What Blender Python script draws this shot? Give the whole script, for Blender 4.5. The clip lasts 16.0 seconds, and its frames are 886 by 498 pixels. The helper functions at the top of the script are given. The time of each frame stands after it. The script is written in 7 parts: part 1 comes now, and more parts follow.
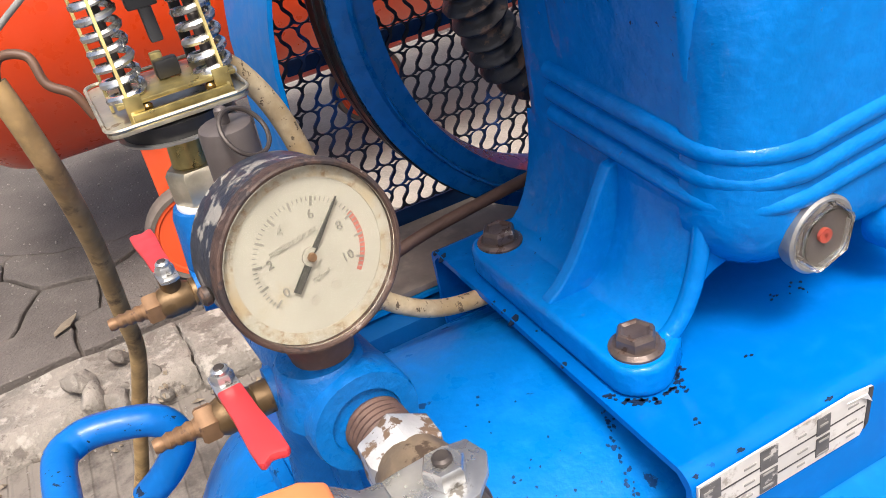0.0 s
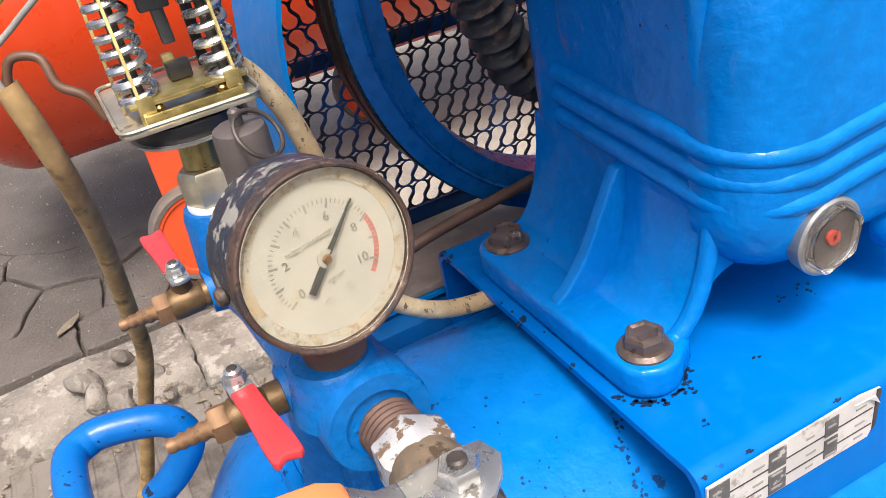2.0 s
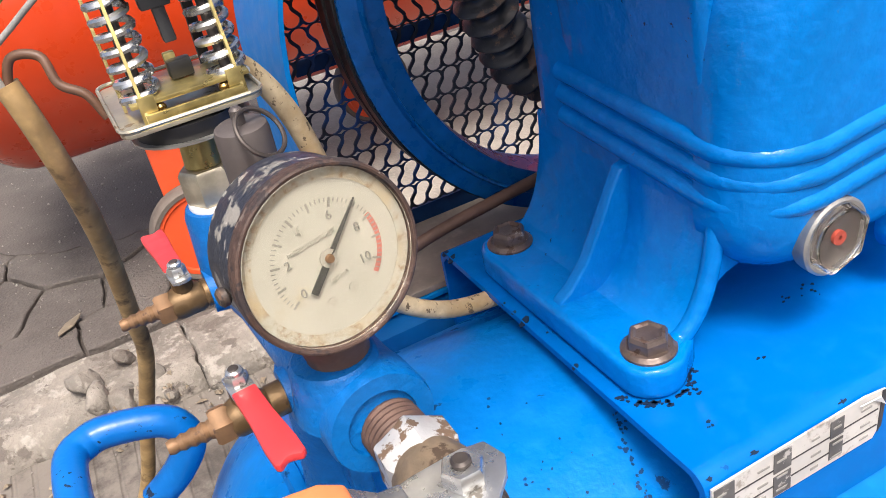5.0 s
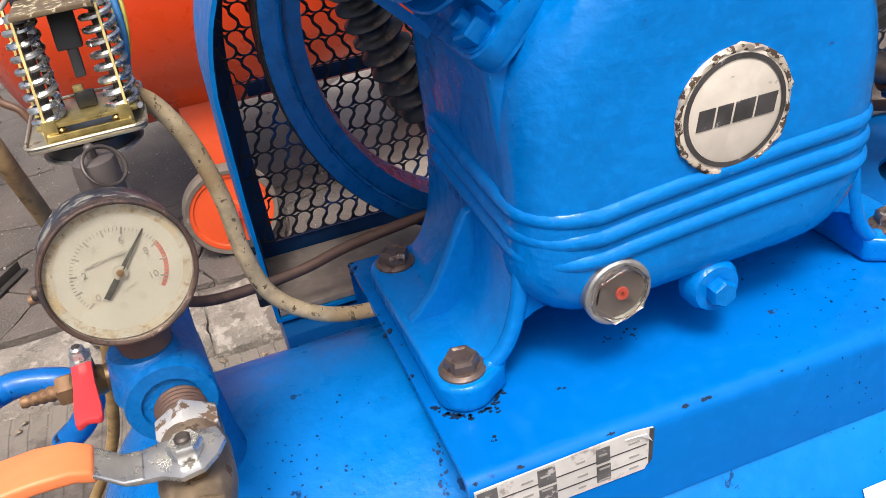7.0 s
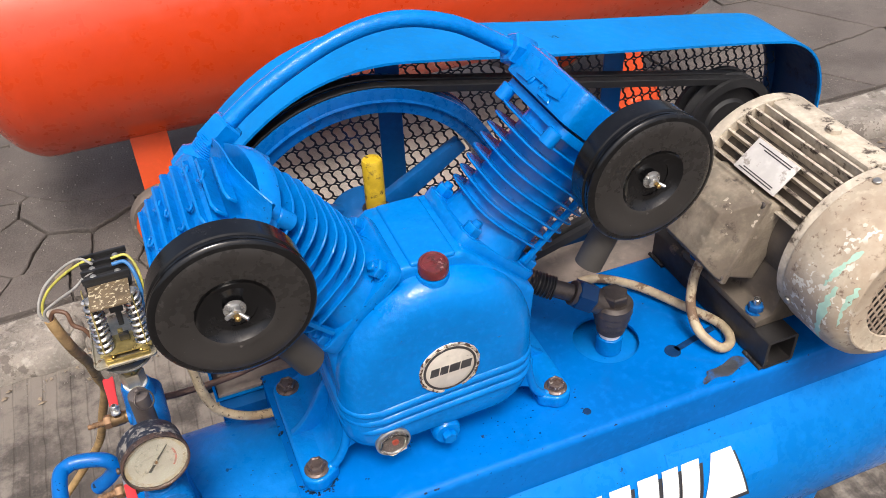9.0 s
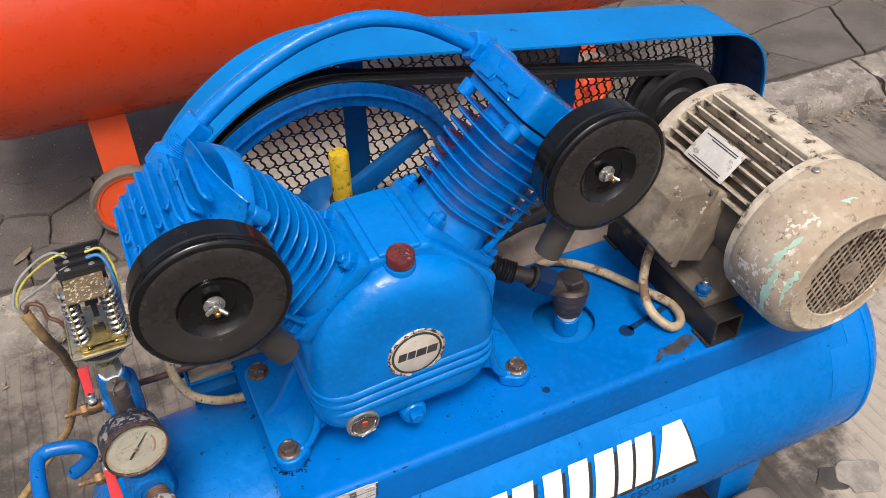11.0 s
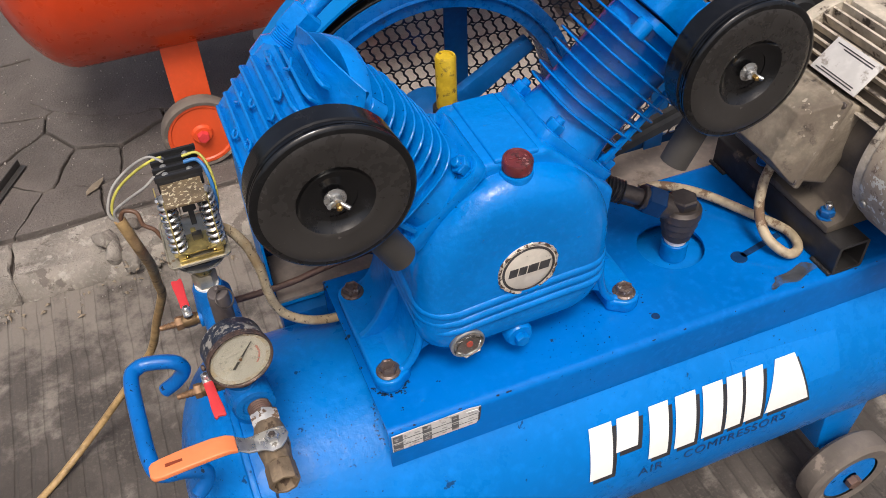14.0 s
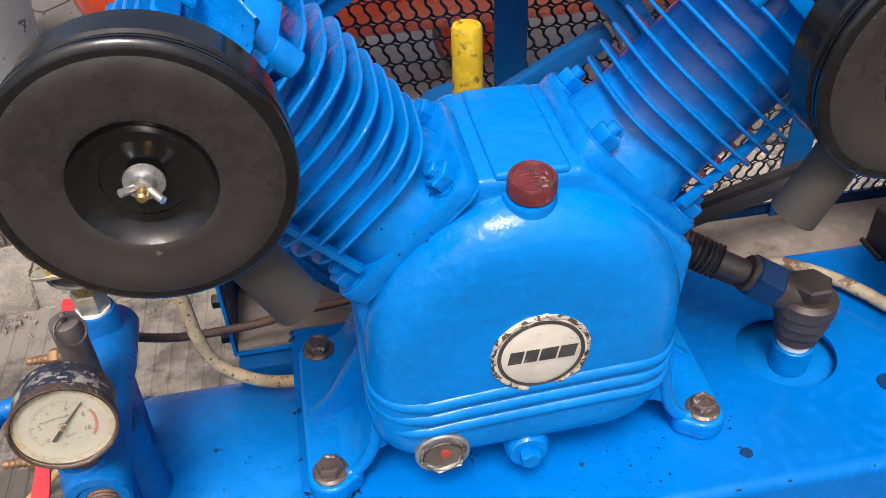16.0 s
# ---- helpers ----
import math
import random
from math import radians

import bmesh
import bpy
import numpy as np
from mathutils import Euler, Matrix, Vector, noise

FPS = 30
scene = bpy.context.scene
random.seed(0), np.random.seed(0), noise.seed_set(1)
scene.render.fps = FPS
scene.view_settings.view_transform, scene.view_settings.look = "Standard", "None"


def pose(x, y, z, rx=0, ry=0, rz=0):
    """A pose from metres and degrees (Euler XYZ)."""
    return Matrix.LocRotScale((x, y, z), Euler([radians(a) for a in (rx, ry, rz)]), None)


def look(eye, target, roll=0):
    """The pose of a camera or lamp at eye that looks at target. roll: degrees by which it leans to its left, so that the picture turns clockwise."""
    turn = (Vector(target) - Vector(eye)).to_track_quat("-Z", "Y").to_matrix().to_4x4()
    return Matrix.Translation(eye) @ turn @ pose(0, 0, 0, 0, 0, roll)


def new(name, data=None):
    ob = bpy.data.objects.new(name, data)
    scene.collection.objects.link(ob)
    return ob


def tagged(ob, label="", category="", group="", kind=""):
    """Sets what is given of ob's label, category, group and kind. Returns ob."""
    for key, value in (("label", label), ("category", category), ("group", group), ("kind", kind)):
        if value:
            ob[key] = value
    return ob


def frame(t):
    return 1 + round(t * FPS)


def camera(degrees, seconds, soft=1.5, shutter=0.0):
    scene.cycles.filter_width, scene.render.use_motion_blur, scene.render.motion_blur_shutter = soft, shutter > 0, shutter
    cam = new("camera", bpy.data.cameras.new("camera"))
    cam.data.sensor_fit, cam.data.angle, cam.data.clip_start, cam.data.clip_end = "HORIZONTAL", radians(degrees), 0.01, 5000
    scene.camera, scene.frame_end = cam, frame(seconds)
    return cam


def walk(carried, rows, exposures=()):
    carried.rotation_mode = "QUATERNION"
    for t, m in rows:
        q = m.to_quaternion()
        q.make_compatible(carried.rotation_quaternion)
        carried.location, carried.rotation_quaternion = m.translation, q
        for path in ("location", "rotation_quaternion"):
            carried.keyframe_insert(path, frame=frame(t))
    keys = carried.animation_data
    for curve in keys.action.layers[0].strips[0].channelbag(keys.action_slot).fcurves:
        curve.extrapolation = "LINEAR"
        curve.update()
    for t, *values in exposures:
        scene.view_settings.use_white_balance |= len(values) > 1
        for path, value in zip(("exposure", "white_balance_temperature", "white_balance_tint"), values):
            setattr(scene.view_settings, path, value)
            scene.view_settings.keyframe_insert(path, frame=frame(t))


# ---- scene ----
cam = camera(53.8, 16.0, soft=0.8)
PATH = [
    (0, (-0.19, -0.269, 0.792), (0.431, 1.329, -0.237), -11.9),
    (0.5, (-0.192, -0.27, 0.792), (0.431, 1.328, -0.238), -11.9),
    (1, (-0.193, -0.27, 0.794), (0.426, 1.33, -0.235), -11.9),
    (1.5, (-0.192, -0.269, 0.793), (0.43, 1.329, -0.235), -11.8),
    (2, (-0.194, -0.268, 0.794), (0.427, 1.331, -0.235), -11.8),
    (2.5, (-0.195, -0.268, 0.792), (0.426, 1.331, -0.237), -11.8),
    (3, (-0.194, -0.267, 0.79), (0.426, 1.333, -0.238), -11.8),
    (5.5, (-0.194, -0.265, 0.793), (0.425, 1.335, -0.235), -11.8),
    (6, (-0.188, -0.263, 0.788), (0.426, 1.34, -0.239), -11.6),
    (6.5, (-0.165, -0.291, 0.813), (0.371, 1.351, -0.195), -10.4),
    (7, (-0.1, -0.365, 0.828), (0.352, 1.294, -0.192), -8.8),
    (7.5, (-0.079, -0.393, 0.858), (0.292, 1.262, -0.202), -9.2),
    (8, (-0.054, -0.467, 1.033), (0.357, 1.132, -0.095), -6.3),
    (8.5, (-0.044, -0.56, 1.188), (0.423, 0.962, -0.023), -4.3),
    (9, (-0.07, -0.601, 1.293), (0.478, 0.858, 0.04), -2.5),
    (9.2, (-0.092, -0.616, 1.316), (0.498, 0.812, 0.047), -1.1),
    (11.3, (-0.085, -0.612, 1.333), (0.545, 0.764, 0.026), -0.5),
    (11.5, (-0.085, -0.6, 1.33), (0.551, 0.773, 0.022), -0.3),
    (12, (-0.076, -0.601, 1.332), (0.567, 0.769, 0.025), -0.1),
    (12.5, (-0.081, -0.607, 1.329), (0.569, 0.759, 0.022), 0.1),
    (13, (-0.108, -0.603, 1.314), (0.527, 0.762, -0.003), -0.3),
    (13.5, (-0.131, -0.588, 1.289), (0.449, 0.776, -0.054), -1.5),
    (14, (-0.144, -0.576, 1.262), (0.358, 0.785, -0.115), -2.6),
    (14.5, (-0.156, -0.569, 1.242), (0.268, 0.779, -0.174), -3.5),
    (15, (-0.159, -0.547, 1.229), (0.192, 0.792, -0.215), -2.8),
    (15.5, (-0.105, -0.468, 1.2), (0.149, 0.88, -0.256), -1.2),
    (15.8, (-0.026, -0.438, 1.124), (0.207, 1.006, -0.241), -1.2),
    (15.9, (0.003, -0.421, 1.091), (0.235, 1.066, -0.228), -2.0),
    (16, (0.027, -0.406, 1.055), (0.266, 1.127, -0.207), -2.4),
]
walk(cam, [(t, look(eye, target, roll)) for t, eye, target, roll in PATH], [(0, 1.17), (3, 1.17), (6, 1.15), (6.5, 1.06), (7, 0.93), (8, 0.97), (8.5, 1.04), (9, 0.82), (11.5, 0.5), (12.5, 0.43), (14.5, 0.5), (15.5, 0.58), (16, 0.9)])

# ---- light ----
SUN_EL, SUN_AZ = 62.0, 194.0
world = bpy.data.worlds.new("sky")
scene.world = world
world.use_nodes = True
wn = world.node_tree.nodes
sky = wn.new("ShaderNodeTexSky")
sky.sky_type, sky.sun_disc = "NISHITA", False
sky.sun_elevation, sky.sun_rotation = radians(SUN_EL), radians(SUN_AZ)
sky.air_density, sky.dust_density, sky.ozone_density = 0.7, 7.0, 0.5
bg = wn["Background"]
bg.inputs["Strength"].default_value = 0.12
world.node_tree.links.new(sky.outputs[0], bg.inputs["Color"])
sun = new("sun", bpy.data.lights.new("sun", "SUN"))
sun.data.energy, sun.data.angle, sun.data.color = 1.5, radians(15), (1.0, 0.975, 0.94)
_a, _e = radians(SUN_AZ), radians(SUN_EL)
sun.matrix_world = look((0, 0, 8), (-math.sin(_a) * math.cos(_e), -math.cos(_a) * math.cos(_e), 8 - math.sin(_e)))


# ---- materials ----
def surface(name, base, rough=0.5, metal=0.0, vary=0.25, scale=12.0, fine=90.0, bump=0.15, dirt=None, dirt_at=0.62, dirt_soft=0.06,
            dirt_scale=30.0, dirt_rough=0.8, coat=0.0, grime=None, grime_at=0.55, grime_scale=5.0, grime_soft=0.25, bump_scale=None, bump_dist=0.002, spec=0.5, chips=None, chips_at=0.64, chips_scale=240.0, chips_zone=8.0):
    """A painted, cast or worn surface: broad and fine shifts of tone, worn spots, a broad film of dirt, and fine relief."""
    m = bpy.data.materials.new(name)
    m.use_nodes = True
    n, l = m.node_tree.nodes, m.node_tree.links
    b = n["Principled BSDF"]
    b.inputs["Metallic"].default_value = metal
    b.inputs["Specular IOR Level"].default_value = spec
    co = n.new("ShaderNodeTexCoord").outputs["Object"]

    def noise_of(s, detail=4.0, rough_=0.55):
        t = n.new("ShaderNodeTexNoise")
        t.inputs["Scale"].default_value, t.inputs["Detail"].default_value, t.inputs["Roughness"].default_value = s, detail, rough_
        l.new(co, t.inputs["Vector"])
        return t.outputs["Fac"]

    def ramp(f, lo, hi, a=0.0, z=1.0):
        r = n.new("ShaderNodeMapRange")
        r.interpolation_type = "SMOOTHSTEP"
        for k, v in zip(("From Min", "From Max", "To Min", "To Max"), (lo, hi, a, z)):
            r.inputs[k].default_value = v
        l.new(f, r.inputs["Value"])
        return r.outputs["Result"]

    def mix(f, a, c):
        x = n.new("ShaderNodeMix")
        x.data_type = "RGBA"
        l.new(f, x.inputs["Factor"])
        for k, v in ((6, a), (7, c)):
            if isinstance(v, tuple):
                x.inputs[k].default_value = (*v, 1)
            else:
                l.new(v, x.inputs[k])
        return x.outputs[2]
    dark = tuple(c * (1 - vary) for c in base)
    lite = tuple(min(1, c * (1 + vary * 0.6) + 0.01 * vary) for c in base)
    broad, small = noise_of(scale), noise_of(fine, 6.0)
    col = mix(ramp(broad, 0.32, 0.68), dark, base)
    col = mix(ramp(small, 0.45, 0.75, 0, 0.6), col, lite)
    rr = ramp(small, 0.3, 0.7, max(0.03, rough - 0.08), min(1, rough + 0.1))
    if grime:
        f = ramp(noise_of(grime_scale, 6.0, 0.62), grime_at - grime_soft, grime_at + grime_soft, 0, 0.85)
        col = mix(f, col, grime)
        x = n.new("ShaderNodeMix")
        l.new(f, x.inputs[0]), l.new(rr, x.inputs[2])
        x.inputs[3].default_value = 0.85
        rr = x.outputs[0]
    if dirt:
        f = ramp(noise_of(dirt_scale, 8.0, 0.65), dirt_at, dirt_at + dirt_soft)
        col = mix(f, col, dirt)
        x = n.new("ShaderNodeMix")
        l.new(f, x.inputs[0]), l.new(rr, x.inputs[2])
        x.inputs[3].default_value = dirt_rough
        rr = x.outputs[0]
    if chips:
        f = n.new("ShaderNodeMath")
        f.operation = "MULTIPLY"
        l.new(ramp(noise_of(chips_scale, 2.0), chips_at, chips_at + 0.03), f.inputs[0])
        l.new(ramp(noise_of(chips_zone, 3.0), 0.5, 0.62), f.inputs[1])
        col = mix(f.outputs[0], col, chips)
    l.new(col, b.inputs["Base Color"])
    l.new(rr, b.inputs["Roughness"])
    b.inputs["Coat Weight"].default_value = coat
    b.inputs["Coat Roughness"].default_value = 0.08
    if bump:
        bp = n.new("ShaderNodeBump")
        bp.inputs["Strength"].default_value, bp.inputs["Distance"].default_value = bump, bump_dist
        l.new(noise_of(bump_scale or fine, 5.0), bp.inputs["Height"])
        l.new(bp.outputs["Normal"], b.inputs["Normal"])
    return m


BLUE = (0.0001, 0.17, 0.56)
M_tank = surface("blue tank paint", BLUE, 0.27, spec=0.16, vary=0.2, scale=4, fine=70, bump=0.4, bump_scale=120, bump_dist=0.0016, dirt=(0.004, 0.045, 0.15), dirt_at=0.66, dirt_soft=0.03, dirt_scale=42, chips=(0.004, 0.03, 0.09), chips_at=0.69, grime=(0.0005, 0.14, 0.45), grime_at=0.66, grime_scale=7)
M_cast = surface("blue painted cast iron", BLUE, 0.15, spec=0.2, coat=0.14, vary=0.16, scale=14, fine=160, bump=0.7, dirt=(0.003, 0.05, 0.17), dirt_at=0.68, dirt_soft=0.05, dirt_scale=60, bump_dist=0.0026, bump_scale=75, chips=(0.004, 0.03, 0.09), chips_at=0.7)
M_sheet = surface("blue painted sheet", (0.0001, 0.134, 0.49), 0.17, spec=0.16, vary=0.2, scale=6, fine=90, bump=0.25, bump_scale=70, bump_dist=0.0012, dirt=(0.006, 0.04, 0.12), dirt_at=0.68, dirt_soft=0.03, dirt_scale=34, chips=(0.004, 0.025, 0.07), chips_at=0.68)
M_guard = surface("dulled blue guard sheet", (0.0002, 0.185, 0.54), 0.42, spec=0.14, vary=0.22, scale=6, fine=90, bump=0.2, bump_scale=70, dirt=(0.006, 0.04, 0.12), dirt_at=0.68, dirt_soft=0.03, dirt_scale=34)
M_wheel = surface("dulled blue wheel paint", (0.0003, 0.1, 0.36), 0.3, spec=0.35, vary=0.3, scale=10, fine=110, bump=0.2, dirt=(0.012, 0.02, 0.04), dirt_at=0.62, dirt_soft=0.1, dirt_scale=18)
# darkened blue with shade in the colour; the arm nut is truly this dark
M_darkblue = surface("dark blue for shaded insides and arm nut", (0.002, 0.035, 0.12), 0.5, spec=0.3, vary=0.35, scale=9, fine=90, bump=0.15, dirt=(0.012, 0.014, 0.02), dirt_at=0.56, dirt_soft=0.12, dirt_scale=14)
M_old_blue = surface("older darker blue paint", (0.001, 0.1, 0.33), 0.4, vary=0.25, scale=10, fine=120, bump=0.1, dirt=(0.03, 0.02, 0.015), dirt_at=0.62, dirt_scale=30)
M_handle = surface("chipped blue paint", (0.0005, 0.13, 0.46), 0.36, vary=0.2, scale=14, fine=120, bump=0.2, spec=0.3, dirt=(0.008, 0.02, 0.05), dirt_at=0.63, dirt_soft=0.02, dirt_scale=75, coat=0.1, chips=(0.006, 0.015, 0.03), chips_at=0.69, chips_zone=20)
M_mani = surface("rough cast blue paint", (0.0005, 0.14, 0.46), 0.3, spec=0.3, vary=0.3, scale=20, fine=220, bump=0.5, bump_scale=420, bump_dist=0.0012, dirt=(0.02, 0.026, 0.035), dirt_at=0.66, dirt_scale=60, grime=(0.001, 0.07, 0.24), grime_at=0.6, grime_scale=24)
M_mesh = surface("dark perforated sheet", (0.016, 0.022, 0.034), 0.5, vary=0.4, scale=15, bump=0, dirt=(0.01, 0.06, 0.22), dirt_at=0.55, dirt_soft=0.1, dirt_scale=7)
M_black = surface("black pressed steel paint", (0.006, 0.006, 0.0065), 0.16, spec=0.45, vary=0.3, scale=8, fine=140, bump=0.04, grime=(0.02, 0.0185, 0.017), grime_at=0.72, grime_scale=9)
M_grey_lid = surface("satin black lid", (0.026, 0.0238, 0.022), 0.2, spec=0.5, vary=0.25, scale=9, fine=140, bump=0.05, grime=(0.034, 0.03, 0.027), grime_at=0.6, grime_scale=6, chips=(0.12, 0.11, 0.1), chips_at=0.7)
M_rubber = surface("belt rubber", (0.016, 0.016, 0.017), 0.6, vary=0.3, fine=60, bump=0.1)
M_tubeblk = surface("greasy black ribbed tube", (0.02, 0.02, 0.022), 0.45, vary=0.4, scale=40, fine=150, bump=0.3, dirt=(0.13, 0.08, 0.055), dirt_at=0.56, dirt_scale=60)
M_alu_grey = surface("dull grey tube", (0.055, 0.052, 0.049), 0.42, metal=0.3, vary=0.25, scale=20, fine=100, bump=0.05, grime=(0.05, 0.045, 0.04), grime_at=0.55)
M_motor = surface("dusty beige motor paint", (0.68, 0.6, 0.475), 0.62, vary=0.35, scale=18, fine=120, bump=0.35, dirt=(0.06, 0.045, 0.034), dirt_at=0.55, dirt_soft=0.08, dirt_scale=38, grime=(0.13, 0.1, 0.072), grime_at=0.54, grime_scale=19)
M_fan = surface("worn beige fan cover", (0.57, 0.49, 0.37), 0.6, vary=0.3, scale=14, fine=130, bump=0.4, dirt=(0.2, 0.14, 0.1), dirt_at=0.56, dirt_soft=0.12, dirt_scale=120, grime=(0.33, 0.25, 0.175), grime_at=0.48, grime_scale=9, grime_soft=0.16, chips=(0.68, 0.65, 0.56), chips_at=0.58, chips_scale=110, chips_zone=14)
M_motorslot = surface("motor grime and slot shade", (0.1, 0.08, 0.06), 0.8, vary=0.4, scale=20, fine=110, bump=0.2, dirt=(0.035, 0.028, 0.022), dirt_at=0.52, dirt_scale=14)
M_grille = surface("rust-brown grille", (0.34, 0.265, 0.2), 0.6, vary=0.4, scale=30, fine=120, bump=0.2, dirt=(0.09, 0.06, 0.045), dirt_at=0.55, dirt_scale=24)
M_oldgreen = surface("old light green paint", (0.4, 0.62, 0.5), 0.6, vary=0.2, scale=30, dirt=(0.14, 0.09, 0.06), dirt_at=0.6, dirt_scale=60, bump=0.1)
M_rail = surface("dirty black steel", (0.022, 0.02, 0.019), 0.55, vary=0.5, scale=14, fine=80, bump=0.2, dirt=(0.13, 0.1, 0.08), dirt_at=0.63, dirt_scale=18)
M_rust = surface("rusty brown steel", (0.13, 0.075, 0.055), 0.62, metal=0.2, vary=0.4, scale=30, fine=150, bump=0.3, dirt=(0.25, 0.19, 0.15), dirt_at=0.66, dirt_scale=60)
M_bolt = surface("rust-browned bolt steel", (0.14, 0.105, 0.09), 0.36, metal=0.45, vary=0.4, scale=60, fine=200, bump=0.3, dirt=(0.085, 0.05, 0.038), dirt_at=0.55, dirt_scale=110, chips=(0.42, 0.38, 0.34), chips_at=0.62)
M_dust = surface("thick dust on steel", (0.27, 0.22, 0.185), 0.9, vary=0.35, scale=16, fine=90, bump=0.3, dirt=(0.12, 0.09, 0.07), dirt_at=0.58, dirt_soft=0.15, dirt_scale=14)
M_darksteel = surface("dark oiled steel", (0.085, 0.07, 0.062), 0.45, metal=0.45, vary=0.35, scale=30, fine=130, bump=0.2, dirt=(0.16, 0.1, 0.07), dirt_at=0.62, dirt_scale=40)
M_gauge = surface("worn black enamel", (0.022, 0.028, 0.044), 0.4, spec=0.4, vary=0.4, scale=30, fine=180, bump=0.9, dirt=(0.24, 0.225, 0.2), dirt_at=0.57, dirt_soft=0.05, dirt_scale=75, grime=(0.13, 0.06, 0.045), grime_at=0.66, grime_scale=60, grime_soft=0.03, bump_dist=0.001, chips=(0.32, 0.3, 0.265), chips_at=0.56, chips_zone=30)
M_bezel = surface("rusted brown bezel", (0.085, 0.05, 0.038), 0.55, metal=0.15, vary=0.45, scale=60, fine=220, bump=0.8, bump_dist=0.001, dirt=(0.04, 0.03, 0.03), dirt_at=0.52, dirt_scale=90, chips=(0.3, 0.25, 0.21), chips_at=0.62, chips_zone=30)
M_dial = surface("yellowed dial", (0.37, 0.35, 0.295), 0.6, vary=0.1, scale=40, bump=0, spec=0.2, grime=(0.33, 0.27, 0.17), grime_at=0.66, grime_scale=40, grime_soft=0.12)
M_dialrim = surface("stained dial rim", (0.365, 0.343, 0.285), 0.6, vary=0.15, scale=60, bump=0, spec=0.2, dirt=(0.22, 0.145, 0.08), dirt_at=0.46, dirt_soft=0.3, dirt_scale=300, grime=(0.36, 0.27, 0.15), grime_at=0.55, grime_scale=50, grime_soft=0.12)
M_ink = surface("faded black print", (0.235, 0.222, 0.19), 0.6, vary=0.3, scale=80, bump=0)
M_needle = surface("dark grey pointer paint", (0.06, 0.058, 0.05), 0.5, vary=0.3, scale=80, bump=0)
M_faint = surface("faint grey print", (0.325, 0.305, 0.255), 0.6, vary=0.1, bump=0)
M_redink = surface("faded red print", (0.42, 0.13, 0.1), 0.6, vary=0.3, scale=80, bump=0)
M_brass = surface("tarnished brass", (0.19, 0.118, 0.055), 0.45, metal=0.6, vary=0.35, scale=40, fine=160, bump=0.2, dirt=(0.09, 0.055, 0.03), dirt_at=0.6, dirt_scale=50)
M_brass_old = surface("dirty brown brass", (0.25, 0.185, 0.12), 0.52, metal=0.4, vary=0.4, scale=50, fine=180, bump=0.5, bump_dist=0.001, dirt=(0.09, 0.06, 0.04), dirt_at=0.56, dirt_scale=70)
M_brass_new = surface("brighter brass", (0.55, 0.36, 0.13), 0.28, metal=0.95, vary=0.2, scale=40, bump=0.05)
M_copper = surface("browned copper", (0.27, 0.155, 0.08), 0.48, metal=0.5, vary=0.35, scale=50, bump=0.25, dirt=(0.15, 0.09, 0.06), dirt_at=0.58, dirt_scale=80)
M_zinc = surface("dull white zinc", (0.6, 0.6, 0.585), 0.3, metal=0.85, vary=0.25, scale=60, bump=0.1, dirt=(0.26, 0.24, 0.21), dirt_at=0.58, dirt_scale=90)
M_valve = surface("grey-brown oiled barrel", (0.105, 0.088, 0.082), 0.5, metal=0.2, vary=0.3, scale=30, fine=130, bump=0.15, dirt=(0.06, 0.05, 0.048), dirt_at=0.6, dirt_scale=40)
M_tray = surface("greyed yellow zinc", (0.5, 0.45, 0.34), 0.36, metal=0.65, vary=0.3, scale=50, fine=150, bump=0.08, dirt=(0.2, 0.14, 0.085), dirt_at=0.6, dirt_scale=60)
M_cell = surface("greyed label print", (0.12, 0.115, 0.112), 0.5, vary=0.4, scale=60, bump=0, dirt=(0.42, 0.4, 0.38), dirt_at=0.57, dirt_scale=110)
M_steel = surface("bright zinc steel", (0.62, 0.62, 0.6), 0.25, metal=0.95, vary=0.2, scale=60, bump=0.05)
M_dullsteel = surface("dull galvanised steel", (0.4, 0.39, 0.365), 0.42, metal=0.75, vary=0.25, scale=40, fine=180, bump=0.15, dirt=(0.2, 0.15, 0.1), dirt_at=0.66, dirt_scale=70)
M_flaked = surface("flaking zinc over rust", (0.58, 0.57, 0.55), 0.4, metal=0.35, vary=0.25, scale=50, fine=180, bump=0.6, bump_dist=0.001, dirt=(0.17, 0.11, 0.07), dirt_at=0.5, dirt_soft=0.04, dirt_scale=85)
M_yzinc = surface("yellow zinc plate", (0.52, 0.42, 0.17), 0.34, metal=0.8, vary=0.4, scale=40, fine=150, bump=0.05, dirt=(0.2, 0.15, 0.07), dirt_at=0.62, dirt_scale=50)
M_pcb = surface("brown printed plate", (0.16, 0.115, 0.065), 0.5, vary=0.4, scale=60, bump=0.1, dirt=(0.5, 0.44, 0.3), dirt_at=0.55, dirt_soft=0.03, dirt_scale=230)
M_blkplastic = surface("black plastic", (0.014, 0.014, 0.015), 0.45, vary=0.3, scale=40, bump=0.1)
M_redcap = surface("dark red cap", (0.13, 0.02, 0.022), 0.4, vary=0.4, scale=60, fine=160, bump=0.3, dirt=(0.05, 0.018, 0.018), dirt_at=0.55, dirt_scale=90, chips=(0.32, 0.17, 0.16), chips_at=0.6, chips_zone=40)
M_redlever = surface("red vinyl", (0.66, 0.045, 0.05), 0.4, vary=0.15, scale=30, bump=0.05, dirt=(0.12, 0.03, 0.03), dirt_at=0.7, dirt_scale=60)
M_yellow = surface("scuffed yellow plastic", (0.56, 0.38, 0.018), 0.42, vary=0.35, scale=30, bump=0.1, dirt=(0.1, 0.07, 0.02), dirt_at=0.54, dirt_soft=0.1, dirt_scale=60)
